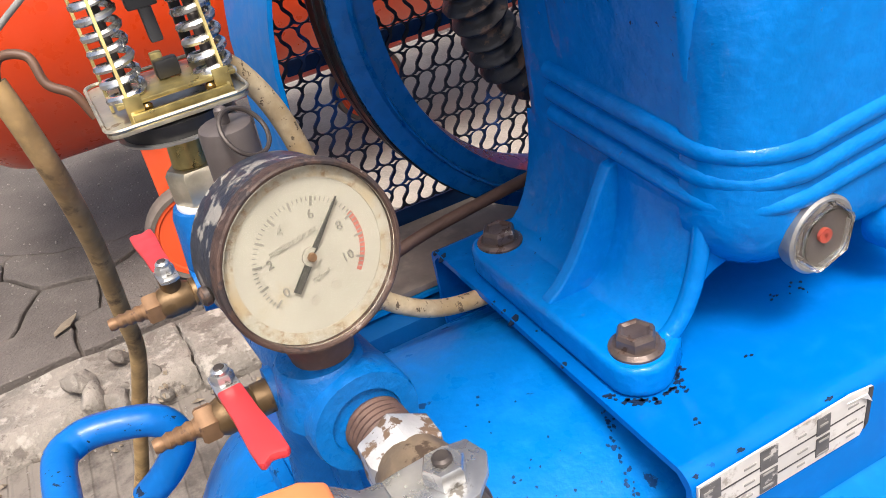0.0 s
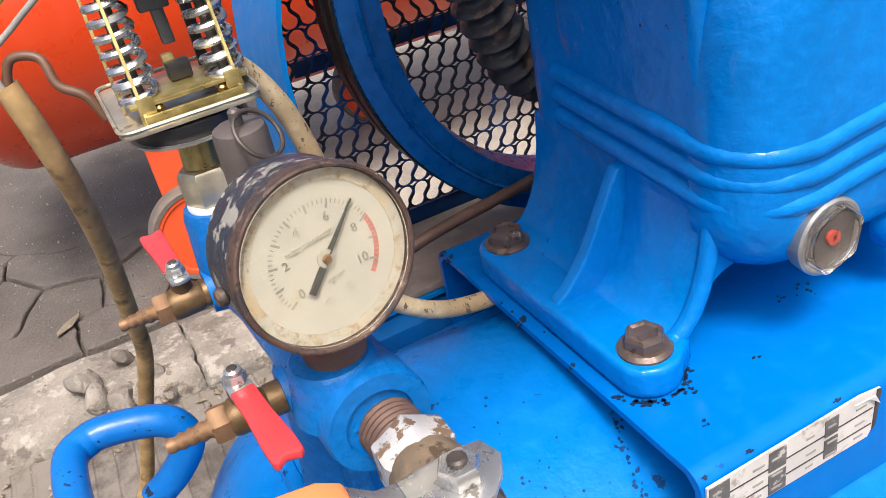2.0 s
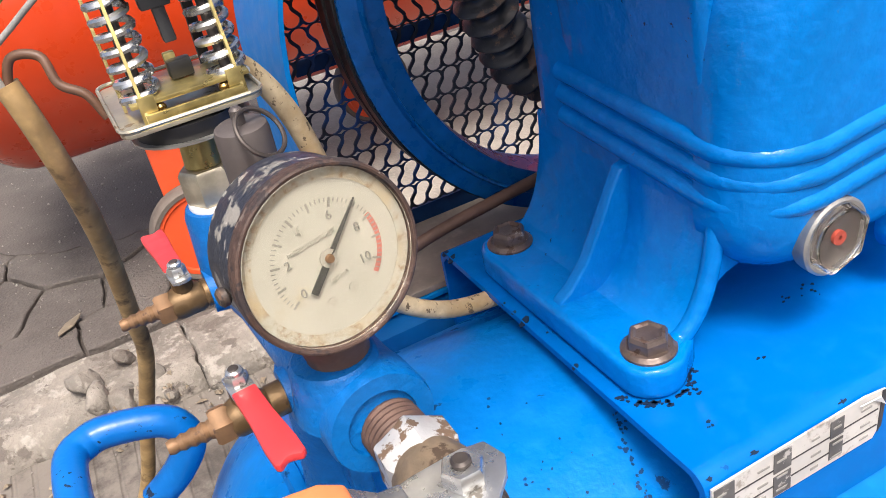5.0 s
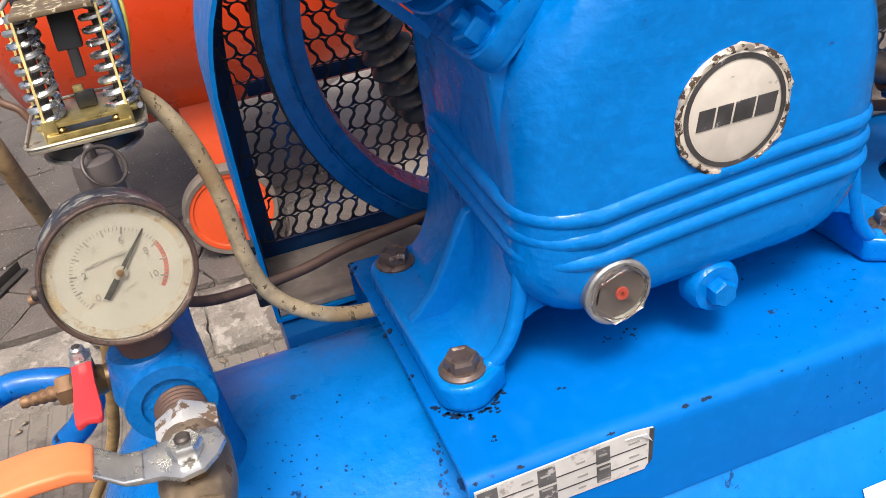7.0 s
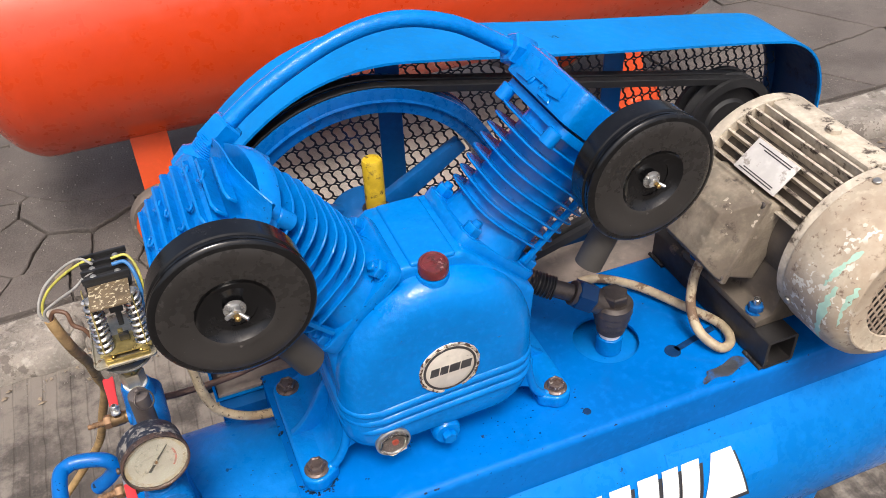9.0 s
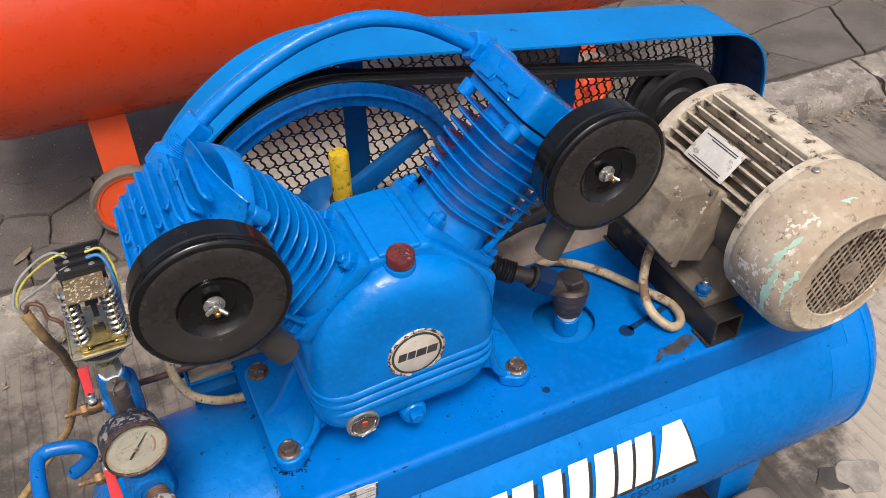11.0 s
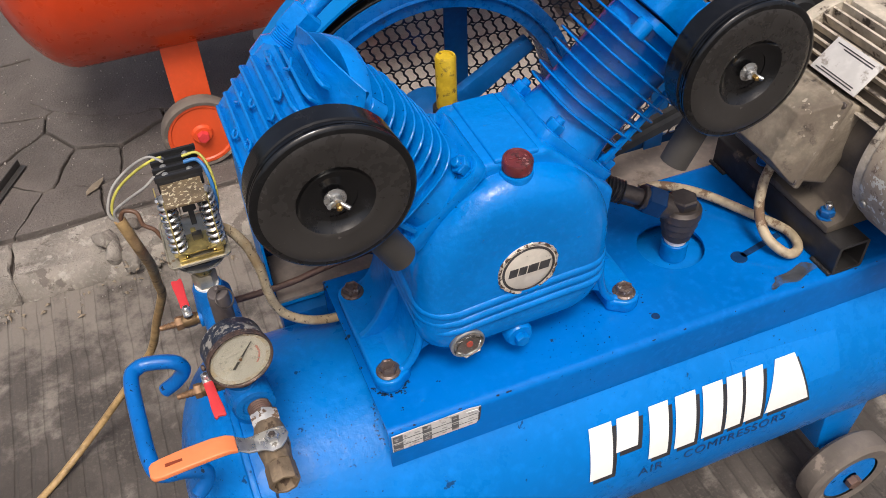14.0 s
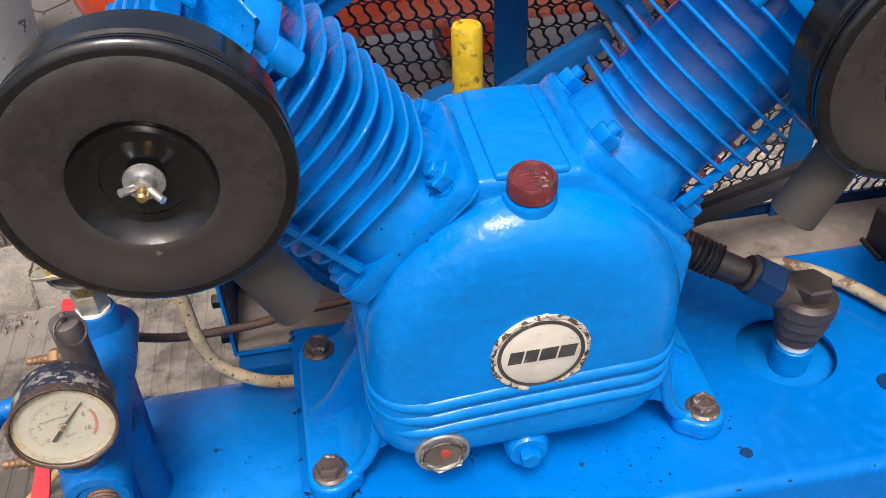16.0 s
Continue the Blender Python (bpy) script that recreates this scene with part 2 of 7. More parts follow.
M_orange = surface("orange enamel", (0.57, 0.046, 0.006), 0.33, vary=0.1, scale=2.5, fine=40, bump=0.03, coat=0.3)
M_orangeleg = surface("orange leg paint", (0.66, 0.08, 0.02), 0.42, vary=0.12, scale=6, bump=0.05, dirt=(0.25, 0.07, 0.03), dirt_at=0.7, dirt_scale=20)
M_lever = surface("orange vinyl lever", (0.8, 0.235, 0.085), 0.42, vary=0.12, scale=20, bump=0.03, dirt=(0.4, 0.1, 0.03), dirt_at=0.7, dirt_scale=40)
M_leverprint = surface("dark red print", (0.25, 0.04, 0.01), 0.6, vary=0.2, bump=0)
M_tyre = surface("grey worn tyre", (0.15, 0.125, 0.105), 0.8, vary=0.3, scale=20, fine=90, bump=0.3, dirt=(0.27, 0.22, 0.18), dirt_at=0.58, dirt_scale=18)
M_cable = surface("dirty tan cable", (0.44, 0.29, 0.125), 0.55, vary=0.5, scale=40, fine=120, bump=0.15, dirt=(0.1, 0.065, 0.035), dirt_at=0.55, dirt_soft=0.12, dirt_scale=26, grime=(0.26, 0.16, 0.065), grime_at=0.56, grime_scale=14, grime_soft=0.12)
M_cable_mott = surface("mottled tan cable", (0.52, 0.41, 0.25), 0.55, vary=0.35, scale=60, fine=160, bump=0.15, dirt=(0.11, 0.075, 0.04), dirt_at=0.57, dirt_soft=0.06, dirt_scale=210, grime=(0.3, 0.2, 0.09), grime_at=0.56, grime_scale=24, grime_soft=0.12)
M_cable_pale = surface("pale grey-tan cable", (0.44, 0.355, 0.235), 0.5, vary=0.35, scale=30, bump=0.05, dirt=(0.16, 0.1, 0.06), dirt_at=0.54, dirt_scale=24)
M_wire_y = surface("yellow-green wire", (0.5, 0.46, 0.08), 0.45, vary=0.4, scale=60, bump=0)
M_wire_g = surface("grey wire", (0.3, 0.29, 0.27), 0.5, vary=0.3, scale=40, bump=0)
M_wire_b = surface("blue wire", (0.03, 0.16, 0.4), 0.45, vary=0.2, bump=0)
M_wire_br = surface("brown wire", (0.14, 0.07, 0.04), 0.5, vary=0.3, bump=0)
M_white = surface("worn white vinyl", (0.8, 0.79, 0.75), 0.45, vary=0.06, scale=15, bump=0.02, grime=(0.6, 0.47, 0.3), grime_at=0.75, grime_scale=14, grime_soft=0.1)
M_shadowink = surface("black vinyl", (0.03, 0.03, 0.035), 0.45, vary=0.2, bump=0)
M_navy = surface("navy print", (0.01, 0.045, 0.16), 0.5, vary=0.4, scale=60, bump=0)
M_badge = surface("brushed badge metal", (0.72, 0.66, 0.57), 0.35, metal=0.25, vary=0.15, scale=40, bump=0.05, dirt=(0.3, 0.2, 0.12), dirt_at=0.7, dirt_scale=50)
M_badgerim = surface("chipped badge rim", (0.6, 0.53, 0.43), 0.4, metal=0.3, vary=0.3, scale=60, bump=0.4, dirt=(0.07, 0.045, 0.03), dirt_at=0.5, dirt_soft=0.04, dirt_scale=150)
M_tag = surface("scratched label", (0.56, 0.54, 0.51), 0.45, vary=0.15, scale=30, bump=0.03, dirt=(0.3, 0.27, 0.24), dirt_at=0.57, dirt_soft=0.1, dirt_scale=60)
M_tagdark = surface("label print", (0.05, 0.047, 0.047), 0.5, vary=0.4, scale=60, bump=0, dirt=(0.4, 0.38, 0.36), dirt_at=0.64, dirt_scale=90)
M_ptfe = surface("white thread tape", (0.75, 0.74, 0.72), 0.6, vary=0.1, scale=60, bump=0.3)
M_reddot = surface("red dot", (0.36, 0.05, 0.03), 0.4, vary=0.1, bump=0)
M_stain = surface("bare dark patch", (0.04, 0.045, 0.055), 0.55, vary=0.5, scale=30, bump=0.2, grime=(0.006, 0.1, 0.32), grime_at=0.52, grime_scale=42, grime_soft=0.1)
M_chip = surface("dark primer under chipped paint", (0.008, 0.024, 0.06), 0.6, spec=0.15, vary=0.4, scale=60, bump=0.1)
M_motorbox = surface("grimy cast motor paint", (0.32, 0.27, 0.2), 0.6, vary=0.5, scale=26, fine=110, bump=0.5, dirt=(0.05, 0.038, 0.03), dirt_at=0.58, dirt_soft=0.12, dirt_scale=30, grime=(0.11, 0.085, 0.062), grime_at=0.48, grime_scale=14, grime_soft=0.14, chips=(0.46, 0.4, 0.31), chips_at=0.64, chips_scale=90)
M_fleck = surface("dark blue fleck", (0.004, 0.045, 0.15), 0.4, spec=0.2, vary=0.4, scale=60, bump=0.1)
M_plaster = surface("pale dried plaster", (0.3, 0.275, 0.24), 0.9, vary=0.35, scale=30, fine=150, bump=0.5, dirt=(0.25, 0.22, 0.19), dirt_at=0.56, dirt_scale=40)
M_tar = surface("dark oil stain", (0.055, 0.048, 0.043), 0.6, vary=0.4, scale=40, bump=0.2)
M_paleblue = surface("fresh lighter blue paint", (0.0003, 0.176, 0.575), 0.3, spec=0.2, vary=0.08, scale=6, bump=0.03, coat=0.2)
M_slab = surface("dusty paving slab", (0.125, 0.108, 0.095), 0.88, vary=0.55, scale=7, fine=170, bump=1.0, bump_dist=0.004, chips=(0.22, 0.19, 0.165), chips_at=0.66, chips_scale=150, dirt=(0.085, 0.07, 0.06), dirt_at=0.58, dirt_soft=0.15, dirt_scale=9, grime=(0.115, 0.095, 0.083), grime_at=0.5, grime_scale=1.6)
M_sunground = surface("pale sunlit ground", (0.32, 0.288, 0.248), 0.92, vary=0.3, scale=12, fine=140, bump=0.6, bump_dist=0.003, dirt=(0.22, 0.195, 0.165), dirt_at=0.58, dirt_soft=0.12, dirt_scale=16, grime=(0.28, 0.25, 0.21), grime_at=0.58, grime_scale=5)
M_kerb = surface("worn kerb concrete", (0.265, 0.236, 0.2), 0.88, vary=0.4, scale=11, fine=120, bump=0.9, chips=(0.15, 0.13, 0.11), chips_at=0.6, chips_scale=120, bump_dist=0.005, dirt=(0.13, 0.11, 0.092), dirt_at=0.55, dirt_soft=0.05, dirt_scale=17, grime=(0.36, 0.33, 0.285), grime_at=0.6, grime_scale=30, grime_soft=0.06)
M_soil = surface("dark soil and dust", (0.115, 0.097, 0.085), 0.95, vary=0.4, scale=10, fine=80, bump=0.8, bump_dist=0.006)
M_pebble = surface("grey pebbles", (0.3, 0.27, 0.24), 0.85, vary=0.4, scale=20, bump=0.3)
M_leaf = surface("dry leaf litter", (0.25, 0.2, 0.14), 0.8, vary=0.4, scale=30, bump=0.2)
M_bucket = surface("paint-splashed white plastic", (0.55, 0.6, 0.63), 0.5, vary=0.15, scale=10, dirt=(0.12, 0.16, 0.2), dirt_at=0.6, dirt_scale=22, bump=0.1)


def glass_material():
    m = bpy.data.materials.new("clear gauge glass")
    m.use_nodes = True
    b = m.node_tree.nodes["Principled BSDF"]
    b.inputs["Base Color"].default_value = (0.97, 0.96, 0.93, 1)
    b.inputs["Roughness"].default_value = 0.08
    b.inputs["Transmission Weight"].default_value = 1.0
    b.inputs["IOR"].default_value = 1.3
    return m


M_glass = glass_material()


def concrete_material():
    """Poured concrete with raked grooves a few centimetres apart and broad dark stains."""
    m = surface("grooved concrete", (0.09, 0.077, 0.066), 0.88, vary=0.55, scale=5, fine=150, bump=0, chips=(0.07, 0.058, 0.05), chips_at=0.58, chips_scale=75, chips_zone=5, dirt=(0.05, 0.042, 0.035), dirt_at=0.49, dirt_soft=0.12, dirt_scale=4.5, grime=(0.23, 0.203, 0.172), grime_at=0.61, grime_scale=11, grime_soft=0.08)
    n, l = m.node_tree.nodes, m.node_tree.links
    b = n["Principled BSDF"]
    co = n.new("ShaderNodeTexCoord").outputs["Object"]
    mp = n.new("ShaderNodeMapping")
    mp.inputs["Rotation"].default_value = (0, 0, radians(GROOVE_TURN))
    l.new(co, mp.inputs["Vector"])
    w = n.new("ShaderNodeTexWave")
    w.wave_type, w.bands_direction, w.wave_profile = "BANDS", "X", "SIN"
    w.inputs["Scale"].default_value, w.inputs["Distortion"].default_value = GROOVE_SCALE, 1.3
    w.inputs["Detail"].default_value, w.inputs["Detail Scale"].default_value = 3, 1.0
    l.new(mp.outputs[0], w.inputs["Vector"])
    r = n.new("ShaderNodeMapRange")
    r.interpolation_type = "SMOOTHSTEP"
    r.inputs["From Min"].default_value, r.inputs["From Max"].default_value = 0.0, 0.22
    l.new(w.outputs["Fac"], r.inputs["Value"])
    fine = n.new("ShaderNodeTexNoise")
    fine.inputs["Scale"].default_value, fine.inputs["Detail"].default_value = 70, 8
    l.new(co, fine.inputs["Vector"])
    h = n.new("ShaderNodeMath")
    h.operation = "MULTIPLY_ADD"
    l.new(fine.outputs["Fac"], h.inputs[0])
    h.inputs[1].default_value = 0.7
    l.new(r.outputs["Result"], h.inputs[2])
    bp = n.new("ShaderNodeBump")
    bp.inputs["Strength"].default_value, bp.inputs["Distance"].default_value = 0.55, 0.005
    l.new(h.outputs[0], bp.inputs["Height"])
    l.new(bp.outputs["Normal"], b.inputs["Normal"])
    old = b.inputs["Base Color"].links[0].from_socket
    x = n.new("ShaderNodeMix")
    x.data_type = "RGBA"
    inv = n.new("ShaderNodeMapRange")
    inv.inputs["To Min"].default_value, inv.inputs["To Max"].default_value = 0.38, 0.0
    l.new(r.outputs["Result"], inv.inputs["Value"])
    zone = n.new("ShaderNodeTexNoise")
    zone.inputs["Scale"].default_value, zone.inputs["Detail"].default_value = 5.0, 5
    l.new(co, zone.inputs["Vector"])
    worn = n.new("ShaderNodeMapRange")
    worn.interpolation_type = "SMOOTHSTEP"
    worn.inputs["From Min"].default_value, worn.inputs["From Max"].default_value = 0.36, 0.6
    l.new(zone.outputs["Fac"], worn.inputs["Value"])
    both = n.new("ShaderNodeMath")
    both.operation = "MULTIPLY"
    l.new(inv.outputs["Result"], both.inputs[0])
    l.new(worn.outputs["Result"], both.inputs[1])
    l.new(both.outputs[0], x.inputs["Factor"])
    l.new(old, x.inputs[6])
    x.inputs[7].default_value = (0.05, 0.043, 0.037, 1)
    # pale trodden dust in ragged patches, thickest along the foot of the kerb
    sep = n.new("ShaderNodeSeparateXYZ")
    l.new(co, sep.inputs[0])
    near = n.new("ShaderNodeMapRange")
    near.inputs["From Min"].default_value, near.inputs["From Max"].default_value = 0.15, 0.85
    near.inputs["To Min"].default_value, near.inputs["To Max"].default_value = -0.12, 0.15
    l.new(sep.outputs["Y"], near.inputs["Value"])
    cloud = n.new("ShaderNodeTexNoise")
    cloud.inputs["Scale"].default_value, cloud.inputs["Detail"].default_value, cloud.inputs["Roughness"].default_value = 6.5, 9, 0.68
    l.new(co, cloud.inputs["Vector"])
    add = n.new("ShaderNodeMath")
    l.new(near.outputs["Result"], add.inputs[0]), l.new(cloud.outputs["Fac"], add.inputs[1])
    dust = n.new("ShaderNodeMapRange")
    dust.interpolation_type = "SMOOTHSTEP"
    dust.inputs["From Min"].default_value, dust.inputs["From Max"].default_value, dust.inputs["To Max"].default_value = 0.5, 0.66, 0.8
    l.new(add.outputs[0], dust.inputs["Value"])
    pale = n.new("ShaderNodeMix")
    pale.data_type = "RGBA"
    l.new(dust.outputs["Result"], pale.inputs["Factor"]), l.new(x.outputs[2], pale.inputs[6])
    pale.inputs[7].default_value = (0.2, 0.175, 0.148, 1)
    # paler ragged oval beyond the tank's end: sunlight painted into the ground colour
    away = n.new("ShaderNodeVectorMath")
    away.operation = "SUBTRACT"
    l.new(co, away.inputs[0])
    away.inputs[1].default_value = (1.34, -0.1, 0)
    size = n.new("ShaderNodeVectorMath")
    size.operation = "MULTIPLY"
    l.new(away.outputs[0], size.inputs[0])
    size.inputs[1].default_value = (1 / 0.47, 1 / 0.36, 0)
    reach = n.new("ShaderNodeVectorMath")
    reach.operation = "LENGTH"
    l.new(size.outputs[0], reach.inputs[0])
    edge = n.new("ShaderNodeMath")
    edge.operation = "MULTIPLY_ADD"
    l.new(cloud.outputs["Fac"], edge.inputs[0])
    edge.inputs[1].default_value = -1.6
    l.new(reach.outputs["Value"], edge.inputs[2])
    sunlit = n.new("ShaderNodeMapRange")
    sunlit.interpolation_type = "SMOOTHSTEP"
    sunlit.inputs["From Min"].default_value, sunlit.inputs["From Max"].default_value = -0.1, 0.22
    sunlit.inputs["To Min"].default_value, sunlit.inputs["To Max"].default_value = 0.92, 0.0
    l.new(edge.outputs[0], sunlit.inputs["Value"])
    sun_patch = n.new("ShaderNodeMix")
    sun_patch.data_type = "RGBA"
    l.new(sunlit.outputs["Result"], sun_patch.inputs["Factor"]), l.new(pale.outputs[2], sun_patch.inputs[6])
    sun_patch.inputs[7].default_value = (0.36, 0.32, 0.268, 1)
    l.new(sun_patch.outputs[2], b.inputs["Base Color"])
    return m


GROOVE_TURN, GROOVE_SCALE = 0.5, 11.4
M_concrete = concrete_material()


# ---- building blocks ----
BASE = {}


def thing(name, at, label, category, group="", kind=""):
    ob = new(name)
    ob.empty_display_size = 0.02
    ob.location = at
    BASE[ob] = Vector(at)
    return tagged(ob, label, category, group, kind)


def part(name, bm, material, parent=None, label="", smooth=38):
    """One mesh object from a bmesh in world places, under a thing or a part of it."""
    off = BASE.get(parent, Vector((0, 0, 0)))
    bmesh.ops.translate(bm, verts=bm.verts, vec=-off)
    me = bpy.data.meshes.new(name)
    bm.to_mesh(me)
    bm.free()
    me.materials.append(material)
    me.polygons.foreach_set("use_smooth", [True] * len(me.polygons))
    me.set_sharp_from_angle(angle=radians(smooth))
    ob = new(name, me)
    if parent is not None:
        ob.parent = parent
    BASE[ob] = off
    return tagged(ob, label)


def solid(name, bm, material, label, category, group="", kind=""):
    return tagged(part(name, bm, material), label, category, group, kind)


def merge(*bms):
    out = bms[0]
    for b in bms[1:]:
        me = bpy.data.meshes.new("tmp")
        b.to_mesh(me)
        b.free()
        out.from_mesh(me)
        bpy.data.meshes.remove(me)
    return out


def frame_of(axis, hint=(0, 0, 1)):
    w = Vector(axis).normalized()
    h = Vector(hint)
    if abs(w.dot(h.normalized())) > 0.98:
        h = Vector((1, 0, 0))
    u = h.cross(w).normalized()
    return u, w.cross(u).normalized(), w


def lathe(prof, at, axis=(0, 0, 1), seg=32, turn=0.0):
    """A turned solid: prof is (radius, height) pairs along the axis."""
    bm = bmesh.new()
    u, v, w = frame_of(axis)
    at = Vector(at)
    rings = []
    for r, h in prof:
        c = at + w * h
        if r < 1e-6:
            rings.append([bm.verts.new(c)])
        else:
            rings.append([bm.verts.new(c + (u * math.cos(turn + 2 * math.pi * i / seg) + v * math.sin(turn + 2 * math.pi * i / seg)) * r) for i in range(seg)])
    for a, b in zip(rings, rings[1:]):
        for i in range(seg):
            j = (i + 1) % seg
            if len(a) == 1 and len(b) > 1:
                bm.faces.new((a[0], b[i], b[j]))
            elif len(b) == 1 and len(a) > 1:
                bm.faces.new((a[i], b[0], a[j]))
            elif len(a) > 1:
                bm.faces.new((a[i], a[j], b[j], b[i]))
    bmesh.ops.recalc_face_normals(bm, faces=bm.faces)
    return bm


def rod(p0, p1, r, seg=20, c=0.001, r1=None):
    p0, p1 = Vector(p0), Vector(p1)
    n = (p1 - p0).length
    r1 = r if r1 is None else r1
    c = min(c, r * 0.4, n * 0.3)
    return lathe([(0, 0), (r - c, 0), (r, c), (r1, n - c), (r1 - c, n), (0, n)], p0, p1 - p0, seg)


def hexagon(p0, p1, across, c=0.0012):
    p0, p1 = Vector(p0), Vector(p1)
    n, r = (p1 - p0).length, across / math.sqrt(3)
    return lathe([(0, 0), (r * 0.9, 0), (r, c), (r, n - c), (r * 0.88, n), (0, n)], p0, p1 - p0, 6, math.pi / 6)


def spline(pts, steps=8):
    p = [Vector(q) for q in pts]
    p = [p[0] * 2 - p[1]] + p + [p[-1] * 2 - p[-2]]
    out = []
    for i in range(1, len(p) - 2):
        for k in range(steps):
            t = k / steps
            a, b, c, d = p[i - 1], p[i], p[i + 1], p[i + 2]
            out.append(0.5 * ((2 * b) + (c - a) * t + (2 * a - 5 * b + 4 * c - d) * t * t + (3 * b - a - 3 * c + d) * t ** 3))
    out.append(p[-2])
    return out


def tube(pts, r, seg=12, steps=8, smooth_path=True, radius=None):
    """A round tube along a path; radius(s) may vary it along its length in metres."""
    p = spline(pts, steps) if smooth_path else [Vector(q) for q in pts]
    bm = bmesh.new()
    u = frame_of(p[1] - p[0])[0]
    rings, s = [], 0.0
    for i, q in enumerate(p):
        d = (p[min(i + 1, len(p) - 1)] - p[max(i - 1, 0)]).normalized()
        u = (u - d * u.dot(d)).normalized()
        v = d.cross(u)
        rr = radius(s) if radius else r
        rings.append([bm.verts.new(q + (u * math.cos(2 * math.pi * k / seg) + v * math.sin(2 * math.pi * k / seg)) * rr) for k in range(seg)])
        if i + 1 < len(p):
            s += (p[i + 1] - q).length
    for a, b in zip(rings, rings[1:]):
        for k in range(seg):
            j = (k + 1) % seg
            bm.faces.new((a[k], a[j], b[j], b[k]))
    bm.faces.new(rings[0][::-1])
    bm.faces.new(rings[-1])
    bmesh.ops.recalc_face_normals(bm, faces=bm.faces)
    return bm


def soften(bm, width, segments=2, angle=30):
    edges = [e for e in bm.edges if len(e.link_faces) == 2 and e.calc_face_angle(0) > radians(angle)]
    if width > 0 and edges:
        bmesh.ops.bevel(bm, geom=edges, offset=width, segments=segments, profile=0.6, affect="EDGES", clamp_overlap=True)
    return bm


def prism(poly, place, depth, bevel=0.001, segments=2):
    """A flat outline in 2D, thickened; place(a, b, c) gives the world place of outline point (a, b) at depth c."""
    bm = bmesh.new()
    lo = [bm.verts.new(place(a, b, 0)) for a, b in poly]
    hi = [bm.verts.new(place(a, b, depth)) for a, b in poly]
    n = len(poly)
    bm.faces.new(lo[::-1])
    bm.faces.new(hi)
    for i in range(n):
        j = (i + 1) % n
        bm.faces.new((lo[i], lo[j], hi[j], hi[i]))
    bmesh.ops.recalc_face_normals(bm, faces=bm.faces)
    return soften(bm, bevel, segments)


def box(lo, hi, bevel=0.001, segments=2, m=None):
    (x0, y0, z0), (x1, y1, z1) = lo, hi
    bm = prism([(x0, y0), (x1, y0), (x1, y1), (x0, y1)], lambda a, b, c: Vector((a, b, z0 + c)), z1 - z0, bevel, segments)
    if m is not None:
        bmesh.ops.transform(bm, matrix=m, verts=bm.verts)
    return bm


def XZ(y):
    """Outlines in x and z, thickened towards +y from the given y."""
    return lambda a, b, c: Vector((a, y + c, b))


def arc(cx, cz, r, a0, a1, n=12):
    return [(cx + r * math.cos(radians(a0 + (a1 - a0) * i / n)), cz + r * math.sin(radians(a0 + (a1 - a0) * i / n))) for i in range(n + 1)]


def rounded(x0, z0, x1, z1, r, n=6):
    return arc(x1 - r, z0 + r, r, -90, 0, n) + arc(x1 - r, z1 - r, r, 0, 90, n) + arc(x0 + r, z1 - r, r, 90, 180, n) + arc(x0 + r, z0 + r, r, 180, 270, n)


def letters(text, size, m, lift=0.0002, spacing=1.0):
    cu = bpy.data.curves.new("letters", "FONT")
    cu.body, cu.size, cu.align_x, cu.align_y = text, size, "CENTER", "CENTER"
    cu.extrude = lift
    cu.space_character = spacing
    ob = bpy.data.objects.new("letters", cu)
    scene.collection.objects.link(ob)
    me = bpy.data.meshes.new_from_object(ob.evaluated_get(bpy.context.evaluated_depsgraph_get()))
    bpy.data.objects.remove(ob)
    bm = bmesh.new()
    bm.from_mesh(me)
    bpy.data.meshes.remove(me)
    bmesh.ops.transform(bm, matrix=m, verts=bm.verts)
    return bm


def crumple(bm, amount, scale, seed=0.0):
    for v in bm.verts:
        v.co += noise.noise_vector(v.co * scale + Vector((seed, seed * 0.7, 3.1))) * amount
    return bm

# ---- ground, kerb, paving ----
KERB_Y, KERB_W, PAVE_Z = 0.862, 0.155, 0.042


